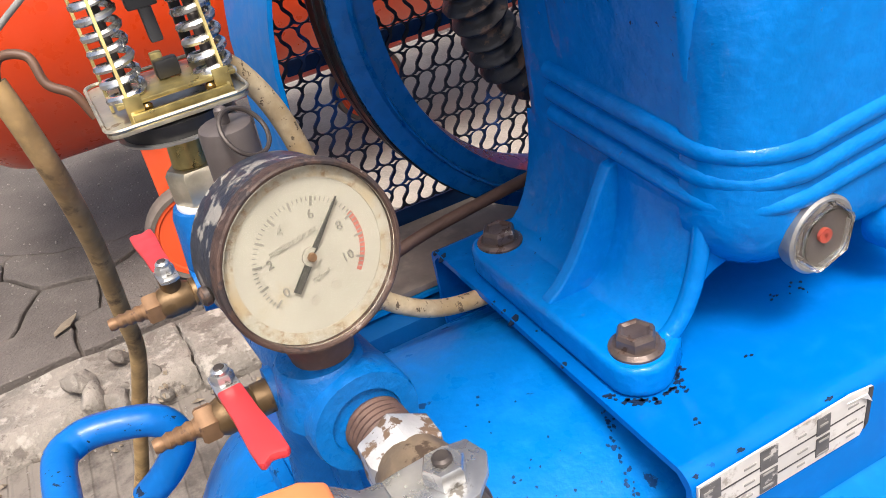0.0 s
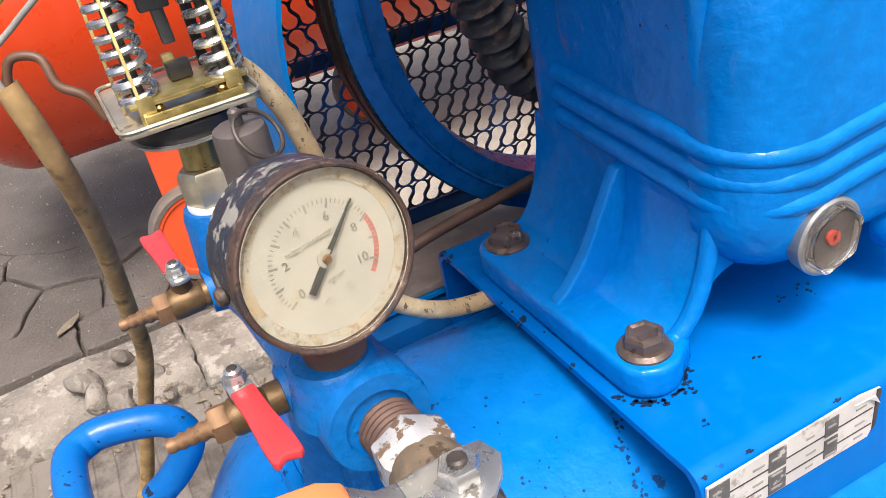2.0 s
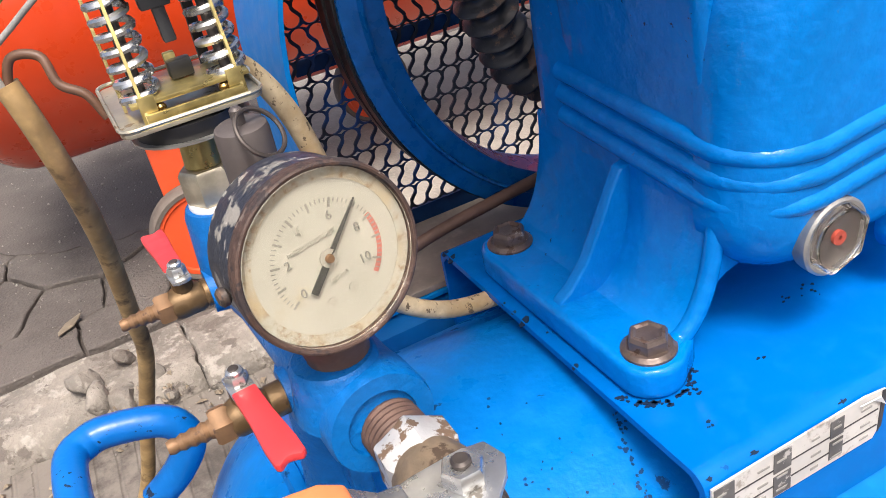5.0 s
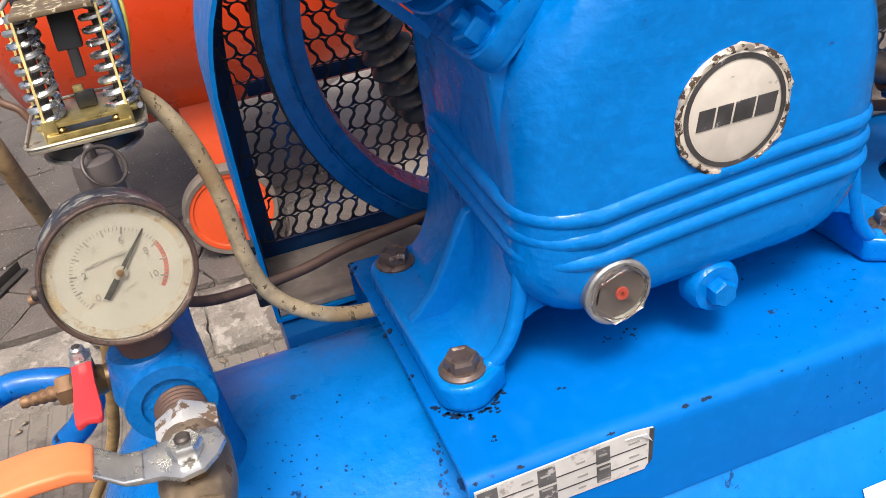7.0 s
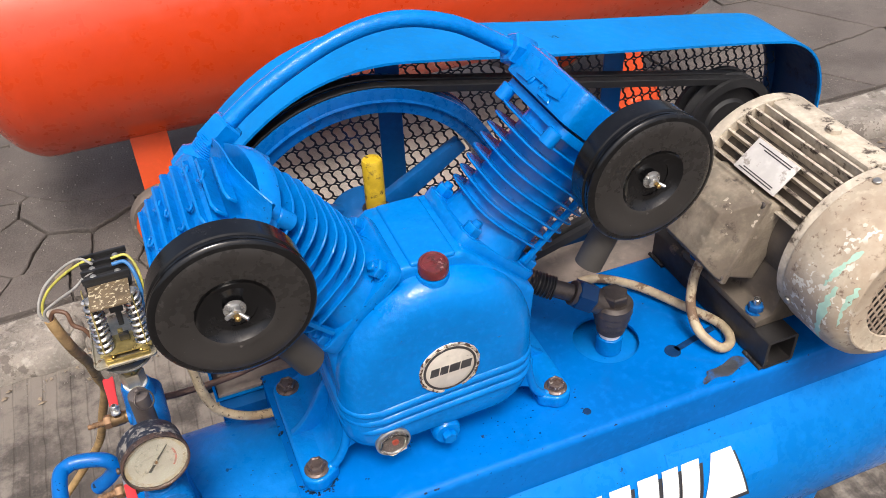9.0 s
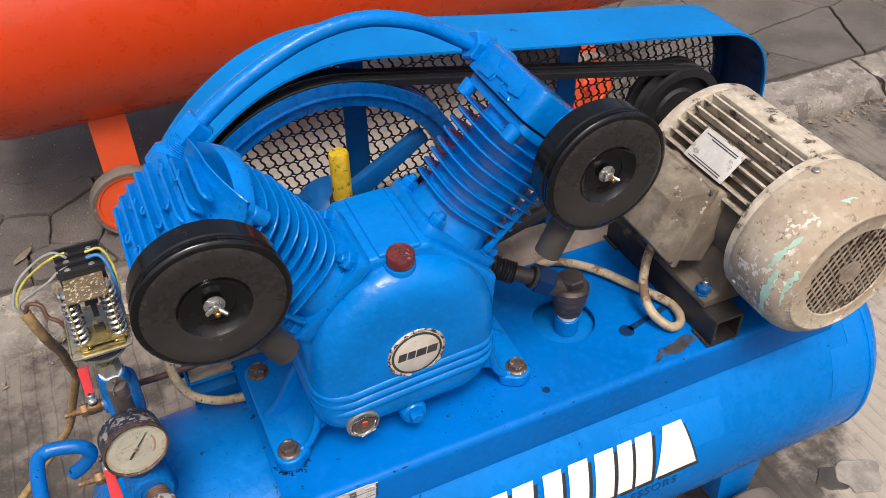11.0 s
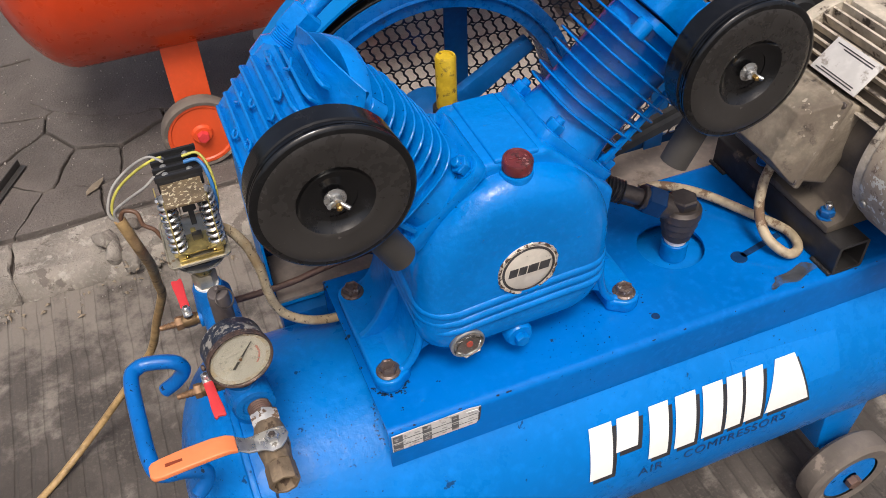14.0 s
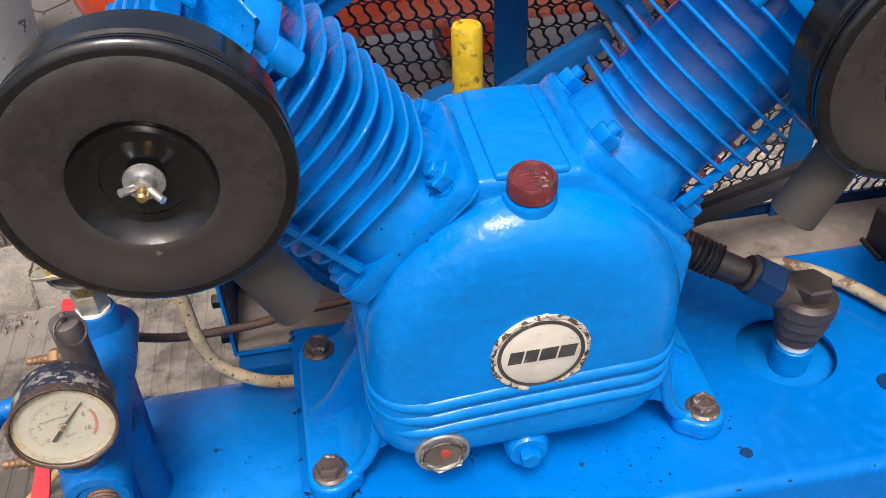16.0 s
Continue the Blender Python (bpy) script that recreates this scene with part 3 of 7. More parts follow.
def build_ground():
    bm = bmesh.new()
    bmesh.ops.create_grid(bm, x_segments=40, y_segments=40, size=150)
    ob = part("ground", bm, M_concrete)
    tagged(ob, "grey-brown poured concrete with raked grooves and stains", "ground", kind="structure")
    for cx, cy, r, mat, lab, hi in ((0.962, -0.088, 0.042, M_plaster, "pale dried plaster spill", 0.004), (0.917, -0.072, 0.03, M_tar, "dark oily stain", 0.0025)):
        rim = [(cx + r * (1 + 0.16 * math.sin(3 * q + cx * 40) + 0.08 * math.sin(7 * q)) * math.cos(q), cy + 0.85 * r * (1 + 0.12 * math.sin(4 * q)) * math.sin(q)) for q in np.linspace(0, 2 * math.pi, 32, endpoint=False)]
        part("spill", prism(rim, lambda a, b, c: Vector((a, b, -0.003 + c)), hi + 0.003, 0.0015, 1), mat, ob, lab)
    bm = box((-60, KERB_Y + 0.02, -0.05), (60, 120, PAVE_Z - 0.013), 0)
    pave = part("pavement", bm, M_soil)
    # first cover is grit; the second has sunlight painted in as a paler colour
    for cx, cy, rx, ry, lift, mat, lab in ((0.25, 1.92, 0.72, 0.58, 0.0045, M_slab, "trodden grit that hides the joints"), (0.56, 1.5, 0.4, 0.44, 0.0075, M_sunground, "pale patch painted as sunlit ground under the orange tank")):
        rim = []
        for q in np.linspace(0, 2 * math.pi, 160, endpoint=False):
            e = Vector((cx + rx * math.copysign(abs(math.cos(q)) ** 0.6, math.cos(q)), cy + ry * math.copysign(abs(math.sin(q)) ** 0.6, math.sin(q)), 0))
            w = noise.noise_vector(e * 4) * 0.07 + noise.noise_vector(e * 22) * 0.02
            rim.append((e.x + w.x, max(KERB_Y + KERB_W + 0.02, e.y + w.y)))
        part("grit_cover", prism(rim, lambda a, b, c: Vector((a, b, PAVE_Z - 0.008 + c)), 0.008 + lift, 0), mat, pave, lab)
    tagged(pave, "dusty footpath of irregular flat stone slabs", "pavement", kind="structure")
    return pave


def clip_cell(poly, p, q):
    """Keeps the part of the outline nearer to p than to q."""
    mx, my, nx, ny = (p[0] + q[0]) / 2, (p[1] + q[1]) / 2, q[0] - p[0], q[1] - p[1]
    out = []
    for i, a in enumerate(poly):
        b = poly[(i + 1) % len(poly)]
        da, db = (a[0] - mx) * nx + (a[1] - my) * ny, (b[0] - mx) * nx + (b[1] - my) * ny
        if da <= 0:
            out.append(a)
        if da * db < 0:
            t = da / (da - db)
            out.append((a[0] + (b[0] - a[0]) * t, a[1] + (b[1] - a[1]) * t))
    return out


def build_paving(pave):
    rnd = random.Random(4)
    x0, x1, y0, y1, s = -2.2, 3.4, KERB_Y + KERB_W + 0.012, 3.4, 0.31
    pts = [(x + rnd.uniform(-0.14, 0.14), y + rnd.uniform(-0.13, 0.13)) for y in np.arange(y0 - s / 2, y1 + s, s) for x in np.arange(x0 - s / 2, x1 + s, s)]
    own = [(-0.55, 1.14), (-0.57, 1.38), (-0.342, 1.227), (-0.699, 1.068), (-0.698, 1.441), (-0.1, 1.15), (-0.26, 1.07), (-0.4, 1.07), (-0.2, 1.2), (-0.45, 1.27), (-0.3, 1.36)]
    pts = [p for p in pts if min(math.hypot(p[0] - a, p[1] - b) for a, b in own) > 0.17] + own
    for p in pts:
        near = sorted((q for q in pts if q != p), key=lambda q: (q[0] - p[0]) ** 2 + (q[1] - p[1]) ** 2)[:14]
        poly = [(x0, y0), (x1, y0), (x1, y1), (x0, y1)]
        for q in near:
            poly = clip_cell(poly, p, q)
            if len(poly) < 3:
                break
        if len(poly) < 3:
            continue
        fine_line = []
        for k, (a, b) in enumerate(poly):
            c, d = poly[(k + 1) % len(poly)]
            m = max(1, int(math.hypot(c - a, d - b) / 0.022))
            fine_line += [(a + (c - a) * j / m, b + (d - b) * j / m) for j in range(m)]
        poly = []
        for a, b in fine_line:
            w = noise.noise_vector(Vector((a * 6, b * 6, 1.7))) * 0.012 + noise.noise_vector(Vector((a * 45, b * 45, 5.2))) * 0.006
            poly.append((a + w.x, max(y0, b + w.y)))
        cx, cy = sum(a for a, _ in poly) / len(poly), sum(b for _, b in poly) / len(poly)
        shrunk = []
        for a, b in poly:
            d = math.hypot(a - cx, b - cy)
            k = max(0.3, 1 - 0.0034 / max(d, 0.02))
            shrunk.append((cx + (a - cx) * k, cy + (b - cy) * k))
        if max(math.hypot(a - cx, b - cy) for a, b in shrunk) < 0.05:
            continue
        top = PAVE_Z + rnd.uniform(-0.003, 0.003)
        bm = prism(shrunk, lambda a, b, c: Vector((a, b, PAVE_Z - 0.03 + c)), top - PAVE_Z + 0.03, 0.002, 1)
        part("paving_slab", bm, M_slab, pave)


def build_kerb():
    kerb = thing("kerb", (0.6, KERB_Y, 0), "low worn pale concrete kerb, chipped and dusty", "kerb", kind="structure")
    rnd = random.Random(9)
    x = -2.3
    while x < 3.6:
        w = rnd.uniform(0.3, 0.46)
        a, b = KERB_Y + rnd.uniform(-0.008, 0.008), KERB_Y + KERB_W + rnd.uniform(-0.01, 0.006)
        z1, slump = PAVE_Z + rnd.uniform(0.0, 0.004), rnd.uniform(0.006, 0.016)
        side = [(a, -0.03), (a, slump), (a + 0.006, slump + 0.014), (a + 0.018, z1 - 0.004), (a + 0.032, z1), (b - 0.006, z1), (b, z1 - 0.006), (b, -0.03)]
        bm = prism(side, lambda u, v, c: Vector((x + 0.002 + c, u, v)), w - 0.004, 0.004, 1)
        bmesh.ops.subdivide_edges(bm, edges=[e for e in bm.edges if e.calc_length() > 0.08], cuts=8, use_grid_fill=True)
        part("kerb_stone", crumple(crumple(bm, 0.01, 14, x), 0.005, 42, x), M_kerb, kerb)
        x += w
    side = [(KERB_Y, -0.03), (KERB_Y, 0.01), (KERB_Y + 0.018, PAVE_Z - 0.003), (KERB_Y + 0.03, PAVE_Z), (KERB_Y + KERB_W - 0.006, PAVE_Z), (KERB_Y + KERB_W, -0.03)]
    for x0, x1 in ((-16.0, -2.305), (x + 0.005, 18.0)):
        part("kerb_run", prism(side, lambda u, v, c: Vector((x0 + c, u, v)), x1 - x0, 0.003, 1), M_kerb, kerb)


def build_litter():
    rnd = random.Random(21)
    bm = bmesh.new()
    for _ in range(1500):
        r = rnd.uniform(0.0008, 0.0026) if rnd.random() < 0.9 else rnd.uniform(0.0026, 0.0045)
        if rnd.random() < 0.4:
            x, y, z = rnd.uniform(-1.2, 2.6), KERB_Y - abs(rnd.gauss(0.0, 0.025)) - 0.004, 0
        else:
            x, y, z = rnd.gauss(-0.1, 0.35), rnd.uniform(1.02, 2.1), PAVE_Z
            z += 0.004 if y > 1.36 else 0.0
        m = Matrix.Translation((x, y, z + r * 0.4)) @ Euler((rnd.random() * 6, rnd.random() * 6, rnd.random() * 6)).to_matrix().to_4x4() @ Matrix.Diagonal((r, r * 0.8, r * 0.6, 1))
        bmesh.ops.create_icosphere(bm, subdivisions=1, radius=1.0, matrix=m)
    solid("pebbles", bm, M_pebble, "small grey pebbles and grit along the kerb", "pebbles", kind="stuff")
    bm = bmesh.new()
    for _ in range(420):
        k = rnd.random()
        if k < 0.55:
            x, y, z = rnd.uniform(1.3, 2.7), KERB_Y - abs(rnd.gauss(0, 0.035)) - 0.01, 0.003
        elif k < 0.8:
            x, y, z = rnd.uniform(-0.33, -0.2), rnd.uniform(0.84, 1.0), rnd.uniform(0.004, 0.04)
        else:
            x, y, z = rnd.uniform(-1.0, 0.6), KERB_Y - abs(rnd.gauss(0, 0.03)) - 0.01, 0.003
        big = 1.15 if k < 0.55 else 1.0
        n, w, t = big * rnd.uniform(0.006, 0.024), big * rnd.uniform(0.0015, 0.005), rnd.random() * 6.28
        m = Matrix.Translation((x, y, z)) @ Euler((rnd.uniform(-0.5, 0.5), rnd.uniform(-0.5, 0.5), t)).to_matrix().to_4x4()
        q = [bm.verts.new(m @ Vector(c)) for c in ((-n / 2, 0, 0), (0, w, 0.003), (n / 2, 0, 0), (0, -w, 0.003), (0, 0, 0.006))]
        for a, b in ((0, 1), (1, 2), (2, 3), (3, 0)):
            bm.faces.new((q[a], q[b], q[4]))
    solid("leaf_litter", bm, M_leaf, "dry brown leaf litter along the foot of the kerb", "leaves", kind="stuff")


pavement = build_ground()
build_kerb()
build_litter()

# ---- the blue air tank ----
TY, TZ, TR = 0.058, 0.32, 0.175
TX0, TX1 = -0.155, 0.805
DOME = 0.092


def tank_at(x, deg, lift=0.0):
    """A place on the tank's shell; deg is counted from its top towards the front."""
    a = radians(deg)
    return Vector((x, TY - (TR + lift) * math.sin(a), TZ + (TR + lift) * math.cos(a)))


def tank_patch(quads, lift):
    """Thin film on the shell; each quad is four (x, degrees) corners, split so that it follows the curve."""
    bm = bmesh.new()
    for q in quads:
        n = 8
        rows = []
        for i in range(n + 1):
            t = i / n
            left = [q[0][k] + (q[3][k] - q[0][k]) * t for k in (0, 1)]
            right = [q[1][k] + (q[2][k] - q[1][k]) * t for k in (0, 1)]
            rows.append([bm.verts.new(tank_at(*left, lift)), bm.verts.new(tank_at(*right, lift))])
        for a, b in zip(rows, rows[1:]):
            bm.faces.new((a[0], a[1], b[1], b[0]))
    bmesh.ops.recalc_face_normals(bm, faces=bm.faces)
    geo = bmesh.ops.extrude_face_region(bm, geom=list(bm.faces))
    for v in [g for g in geo["geom"] if isinstance(g, bmesh.types.BMVert)]:
        o = Vector((v.co.x, TY, TZ))
        v.co += (v.co - o).normalized() * 0.0004
    bmesh.ops.recalc_face_normals(bm, faces=bm.faces)
    return bm


def chip_film(spots, seed):
    """Ragged flakes of missing paint, each (centre, normal, size, stretch along x), as thin films in one mesh."""
    rnd = random.Random(seed)
    bm = bmesh.new()
    for c, nrm, size, wide in spots:
        w = Vector(nrm).normalized()
        u = (Vector((1, 0, 0)) - w * w.x).normalized()
        v = w.cross(u)
        n = 11
        rim = []
        for k in range(n):
            a, r = 2 * math.pi * k / n, size * rnd.uniform(0.45, 1.15)
            rim.append(Vector(c) + u * (r * wide * math.cos(a)) + v * (r * math.sin(a)))
        top = [bm.verts.new(q + w * 0.0005) for q in rim]
        low = [bm.verts.new(q - w * 0.0004) for q in rim]
        bm.faces.new(top)
        for k in range(n):
            bm.faces.new((low[k], low[(k + 1) % n], top[(k + 1) % n], top[k]))
    bmesh.ops.recalc_face_normals(bm, faces=bm.faces)
    return bm


def build_tank():
    t = thing("air_tank", (0.4, TY, 0), "glossy blue painted steel air receiver tank with welded top platform", "air tank")
    prof = [(TR * math.sin(radians(a)), TX0 - DOME * math.cos(radians(a))) for a in range(0, 90, 6)]
    prof += [(TR, TX0 + (TX1 - TX0) * i / 12) for i in range(13)]
    prof += [(TR * math.cos(radians(a)), TX1 + DOME * math.sin(radians(a))) for a in range(6, 91, 6)]
    part("shell", lathe(prof, (0, TY, TZ), (1, 0, 0), 96), M_tank, t)
    for x in (TX0 - 0.012, TX1 + 0.012):
        r = TR + 0.0008
        part("weld_seam", lathe([(r - 0.004, -0.005), (r, -0.003), (r + 0.0006, 0), (r, 0.003), (r - 0.004, 0.005)], (x, TY, TZ), (1, 0, 0), 96), M_tank, t)
    # platform: a folded sheet with skirts front and back
    x0, x1, y0, y1, top = -0.024, 0.755, -0.065, 0.181, 0.508
    th, drop = 0.004, 0.06
    fr = 0.0095
    outline = [(y0, top - drop), (y0, top - fr)] + [(y0 + fr - fr * math.cos(radians(a)), top - fr + fr * math.sin(radians(a))) for a in (18, 36, 54, 72, 90)]
    outline += [(y1 - fr + fr * math.sin(radians(a)), top - fr + fr * math.cos(radians(a))) for a in (0, 18, 36, 54, 72, 90)] + [(y1, top - drop)]
    inner = [(y1 - th, top - drop), (y1 - th, top - fr), (y1 - fr, top - th), (y0 + fr, top - th), (y0 + th, top - fr), (y0 + th, top - drop)]
    hx, hy, hr, ha, hb = 0.392, 0.06, 0.0415, 0.345, 0.439

    def fold(a, c):
        return prism(outline + inner, lambda u, v, w: Vector((a + w, u, v)), c - a, 0)
    ring = bmesh.new()
    yl, yh, loops = y0 + fr, y1 - fr, []
    turns = sorted([2 * math.pi * k / 48 - math.pi for k in range(48)] + [math.atan2(v - hy, u - hx) for u in (ha, hb) for v in (yl, yh)])
    count = len(turns)
    for z in (top, top - th):
        inner_loop, outer_loop = [], []
        for ang in turns:
            c, s = math.cos(ang), math.sin(ang)
            f = min((hb - hx) / max(1e-9, abs(c)), (yh - hy if s > 0 else hy - yl) / max(1e-9, abs(s)))
            inner_loop.append(ring.verts.new((hx + hr * c, hy + hr * s, z)))
            outer_loop.append(ring.verts.new((hx + f * c, hy + f * s, z)))
        loops.append((inner_loop, outer_loop))
    for k in range(count):
        n = (k + 1) % count
        (i0, o0), (i1, o1) = loops
        ring.faces.new((i0[k], i0[n], o0[n], o0[k]))
        ring.faces.new((i1[k], o1[k], o1[n], i1[n]))
        ring.faces.new((i0[k], i1[k], i1[n], i0[n]))
    for side_y, sg in ((y0, 1), (y1, -1)):
        edge = [(side_y, top - drop)] + [(side_y + sg * fr * (1 - math.cos(radians(a))), top - fr + fr * math.sin(radians(a))) for a in (0, 18, 36, 54, 72, 90)]
        edge += [(side_y + sg * fr, top - th), (side_y + sg * th, top - fr), (side_y + sg * th, top - drop)]
        ring = merge(ring, prism(edge, lambda u, v, w: Vector((ha + w, u, v)), hb - ha, 0))
    bmesh.ops.recalc_face_normals(ring, faces=ring.faces)
    plat_ob = part("platform", merge(fold(x0, ha), ring, fold(hb, x1)), M_sheet, t, "blue folded steel platform with chipped edges", smooth=50)
    # dark films on the sheet stand in for shaded openings; nothing is cut here
    part("slot_hole", lathe([(0, 0.0009), (0.0098, 0.0009), (0.0102, 0.0002)], (0.456, 0.008, top), (0, 0, 1), 24), M_darkblue, t, "dark film painted for the round end of the slot")
    part("slot", prism([(0.462, 0.0045), (0.525, 0.018), (0.525, 0.0265), (0.46, 0.0125)], lambda a, b, c: Vector((a, b, top + 0.0003 + c)), 0.0006, 0), M_darkblue, t, "dark film painted for the shaded adjusting slot")
    part("small_hole", lathe([(0, 0.0009), (0.0045, 0.0009), (0.005, 0.0002)], (0.312, -0.034, top), (0, 0, 1), 14), M_darkblue, t)
    blot = [(0.498 + 0.034 * math.cos(a) * (1 + 0.22 * math.sin(3 * a + 1)) + 0.02 * math.sin(a), -0.043 + 0.0105 * math.sin(a) * (1 + 0.3 * math.sin(5 * a))) for a in np.linspace(0, 2 * math.pi, 28, endpoint=False)]
    part("bare_patch", prism(blot, lambda a, b, c: Vector((a, b, top + 0.0002 + c)), 0.0004, 0), M_stain, t, "bare dark scraped steel patch")
    # missing paint: along the folded edge, round the pump's feet, near the valve opening
    rnd = random.Random(3)
    up, out = Vector((0, 0, 1)), Vector((0, -1, 0))
    edge = []
    for _ in range(14):
        x = x0 + (x1 - x0) * rnd.random() ** 1.2
        edge.append(((x, y0 + 0.0029, top - 0.0029), Vector((0, -1, 1)), rnd.uniform(0.0005, 0.0013), rnd.uniform(1, 3)))
    for _ in range(6):
        edge.append(((x0 + 0.0008, rnd.uniform(y0, y1), top - 0.0005), Vector((-0.6, 0, 1)), rnd.uniform(0.001, 0.003), rnd.uniform(0.7, 1.5)))
    tagged(part("edge_wear", chip_film(edge, 5), M_chip, plat_ob), "dark chips along the folded edge", kind="stuff")
    spots = []
    for _ in range(46):
        a, q = radians(rnd.uniform(-175, -8)), 0.0178 + 0.0035 * rnd.random() ** 2
        spots.append(((q * math.cos(a), q * math.sin(a), top), up, rnd.uniform(0.0006, 0.0015), rnd.uniform(0.8, 1.6)))
    for cx, cy, r, count in ((-0.018, 0.06, 0.004, 3), (0.308, -0.004, 0.012, 7), (0.009, -0.021, 0.002, 5), (-0.002, -0.041, 0.003, 4), (0.106, 0.004, 0.006, 7), (0.09, 0.006, 0.004, 4), (0.312, -0.034, 0.008, 5), (0.049, -0.021, 0.002, 2), (0.49, -0.03, 0.05, 3)):
        for _ in range(count):
            spots.append(((cx + rnd.gauss(0, r * 0.7), cy + rnd.gauss(0, r * 0.5), top), up, rnd.uniform(0.0004, 0.0011), rnd.uniform(0.8, 1.6)))
    tagged(part("chip_scatter", chip_film(spots, 6), M_chip, plat_ob), "dark spots where paint is gone", kind="stuff")
    spots = []
    for cx, deg, sx, sd, count in ((-0.085, 22, 0.026, 9, 60), (-0.065, 34, 0.02, 8, 40), (-0.145, 52, 0.02, 12, 30), (-0.035, 42, 0.008, 10, 5), (0.3, 50, 0.25, 10, 5)):
        for _ in range(count):
            px, pd = cx + rnd.gauss(0, sx), deg + rnd.gauss(0, sd)
            if px < TX0 or px > x0 - 0.004 and pd < 44:
                continue
            spots.append((tank_at(px, pd), tank_at(px, pd, 1) - tank_at(px, pd), rnd.uniform(0.0003, 0.0009), rnd.uniform(0.8, 1.6)))
    for k in range(40):
        f = k / 39
        px, pd = -0.015 - 0.012 * math.sin(f * 2.2) + rnd.gauss(0, 0.0012), 16 + 19 * f + rnd.gauss(0, 0.8)
        spots.append((tank_at(px, pd), tank_at(px, pd, 1) - tank_at(px, pd), rnd.uniform(0.0005, 0.0016), rnd.uniform(0.5, 1.3)))
    tagged(part("shell_wear", chip_film(spots, 7), M_fleck, t), "small dark flakes of missing paint", kind="stuff")
    # data label on the front skirt
    ly = y0 - 0.0012
    lab = part("data_label", prism([(-0.022, 0.476), (0.073, 0.476), (0.077, 0.482), (0.079, 0.503), (0.066, 0.505), (-0.022, 0.503)], XZ(ly), 0.001, 0), M_tag, t, "torn white data label with dark cells")
    for a, b, c, d in ((-0.021, 0.477, -0.010, 0.489), (-0.021, 0.491, -0.010, 0.502), (0.012, 0.477, 0.022, 0.489), (0.012, 0.491, 0.022, 0.5025), (0.045, 0.479, 0.053, 0.49), (0.045, 0.492, 0.053, 0.502)):
        part("print_bar", prism([(a, b), (c, b), (c, d), (a, d)], XZ(ly - 0.0005), 0.0004, 0), M_cell, lab)
    rnd = random.Random(12)
    for z in (0.4835, 0.4932):
        part("rule_line", prism([(-0.021, z), (0.0745, z), (0.0745, z + 0.0006), (-0.021, z + 0.0006)], XZ(ly - 0.0004), 0.0003, 0), M_tagdark, lab)
    for z in (0.4795, 0.4875, 0.497):
        for x, mat, lift in ((-0.0195, M_wire_g, 0.0008), (0.0134, M_wire_g, 0.0008), (0.0464, M_wire_g, 0.0008), (0.003, M_wire_g, 0.0004), (0.034, M_wire_g, 0.0004), (0.064, M_wire_g, 0.0004)):
            w = rnd.uniform(0.0045, 0.0068)
            part("print_bar", prism([(x, z), (x + w, z), (x + w, z + 0.0011), (x, z + 0.0011)], XZ(ly - lift), 0.0004, 0), mat, lab)
    part("torn_flap", crumple(prism([(0.062, 0.5035), (0.0745, 0.502), (0.0775, 0.496), (0.0745, 0.4985), (0.07, 0.5008)], XZ(ly - 0.002), 0.0006, 0), 0.0016, 120, 2), M_white, lab, "curled torn corner of the label")
    part("bare_strip", prism([(0.0752, 0.479), (0.0775, 0.482), (0.0792, 0.5028), (0.0765, 0.5035)], XZ(ly - 0.0005), 0.0004, 0), M_tagdark, lab, "dark glue strip")
    # carrying handle on the dome
    hp = [(-0.232, 0.114, 0.476), (-0.216, 0.11, 0.49), (-0.205, 0.107, 0.508), (-0.212, 0.107, 0.524), (-0.235, 0.11, 0.53), (-0.249, 0.109, 0.53), (-0.258, 0.094, 0.53), (-0.257, 0.03, 0.529),
          (-0.254, -0.015, 0.528), (-0.246, -0.033, 0.527), (-0.224, -0.036, 0.524), (-0.207, -0.037, 0.514), (-0.209, -0.041, 0.503), (-0.219, -0.045, 0.494)]
    part("carry_handle", tube(hp, 0.0082, 14, 6), M_handle, t, "bent blue rod handle with chipped paint")
    # legs with wheels
    for x, sgn in ((0.665, -1), (0.665, 1), (0.0, -1), (0.0, 1)):
        yy = TY + sgn * 0.11
        leg = prism([(x - 0.03, 0.10), (x + 0.03, 0.10), (x + 0.045, 0.24), (x - 0.045, 0.24)], XZ(yy - 0.02), 0.04, 0.003)
        part("leg", leg, M_tank, t)
        wy = yy + sgn * 0.055
        wheel = part("wheel", lathe([(0.012, -0.016), (0.045, -0.016), (0.05, -0.01), (0.05, 0.01), (0.045, 0.016), (0.012, 0.016)], (x, wy, 0.075), (0, 1, 0), 32), M_tank, t)
        part("tyre", lathe([(0.048, -0.018), (0.066, -0.02), (0.073, -0.014), (0.075, 0), (0.073, 0.014), (0.066, 0.02), (0.048, 0.018)], (x, wy, 0.075), (0, 1, 0), 40), M_tyre, wheel, "grey dusty solid rubber tyre")
        part("hub_bolt", hexagon((x, wy + 0.018 * sgn, 0.075), (x, wy + 0.03 * sgn, 0.075), 0.02), M_rust, wheel)
        part("axle", rod((x, yy, 0.085), (x, wy, 0.075), 0.011), M_tank, wheel)
    # worn white film: plain slanted shapes with a black edge below and behind
    bars = ((0.199, 0.2285, 79.5), (0.2355, 0.2645, 70), (0.278, 0.304, 79.5), (0.314, 0.342, 79.5), (0.352, 0.38, 79.5), (0.386, 0.408, 79.5), (0.413, 0.438, 79.5))
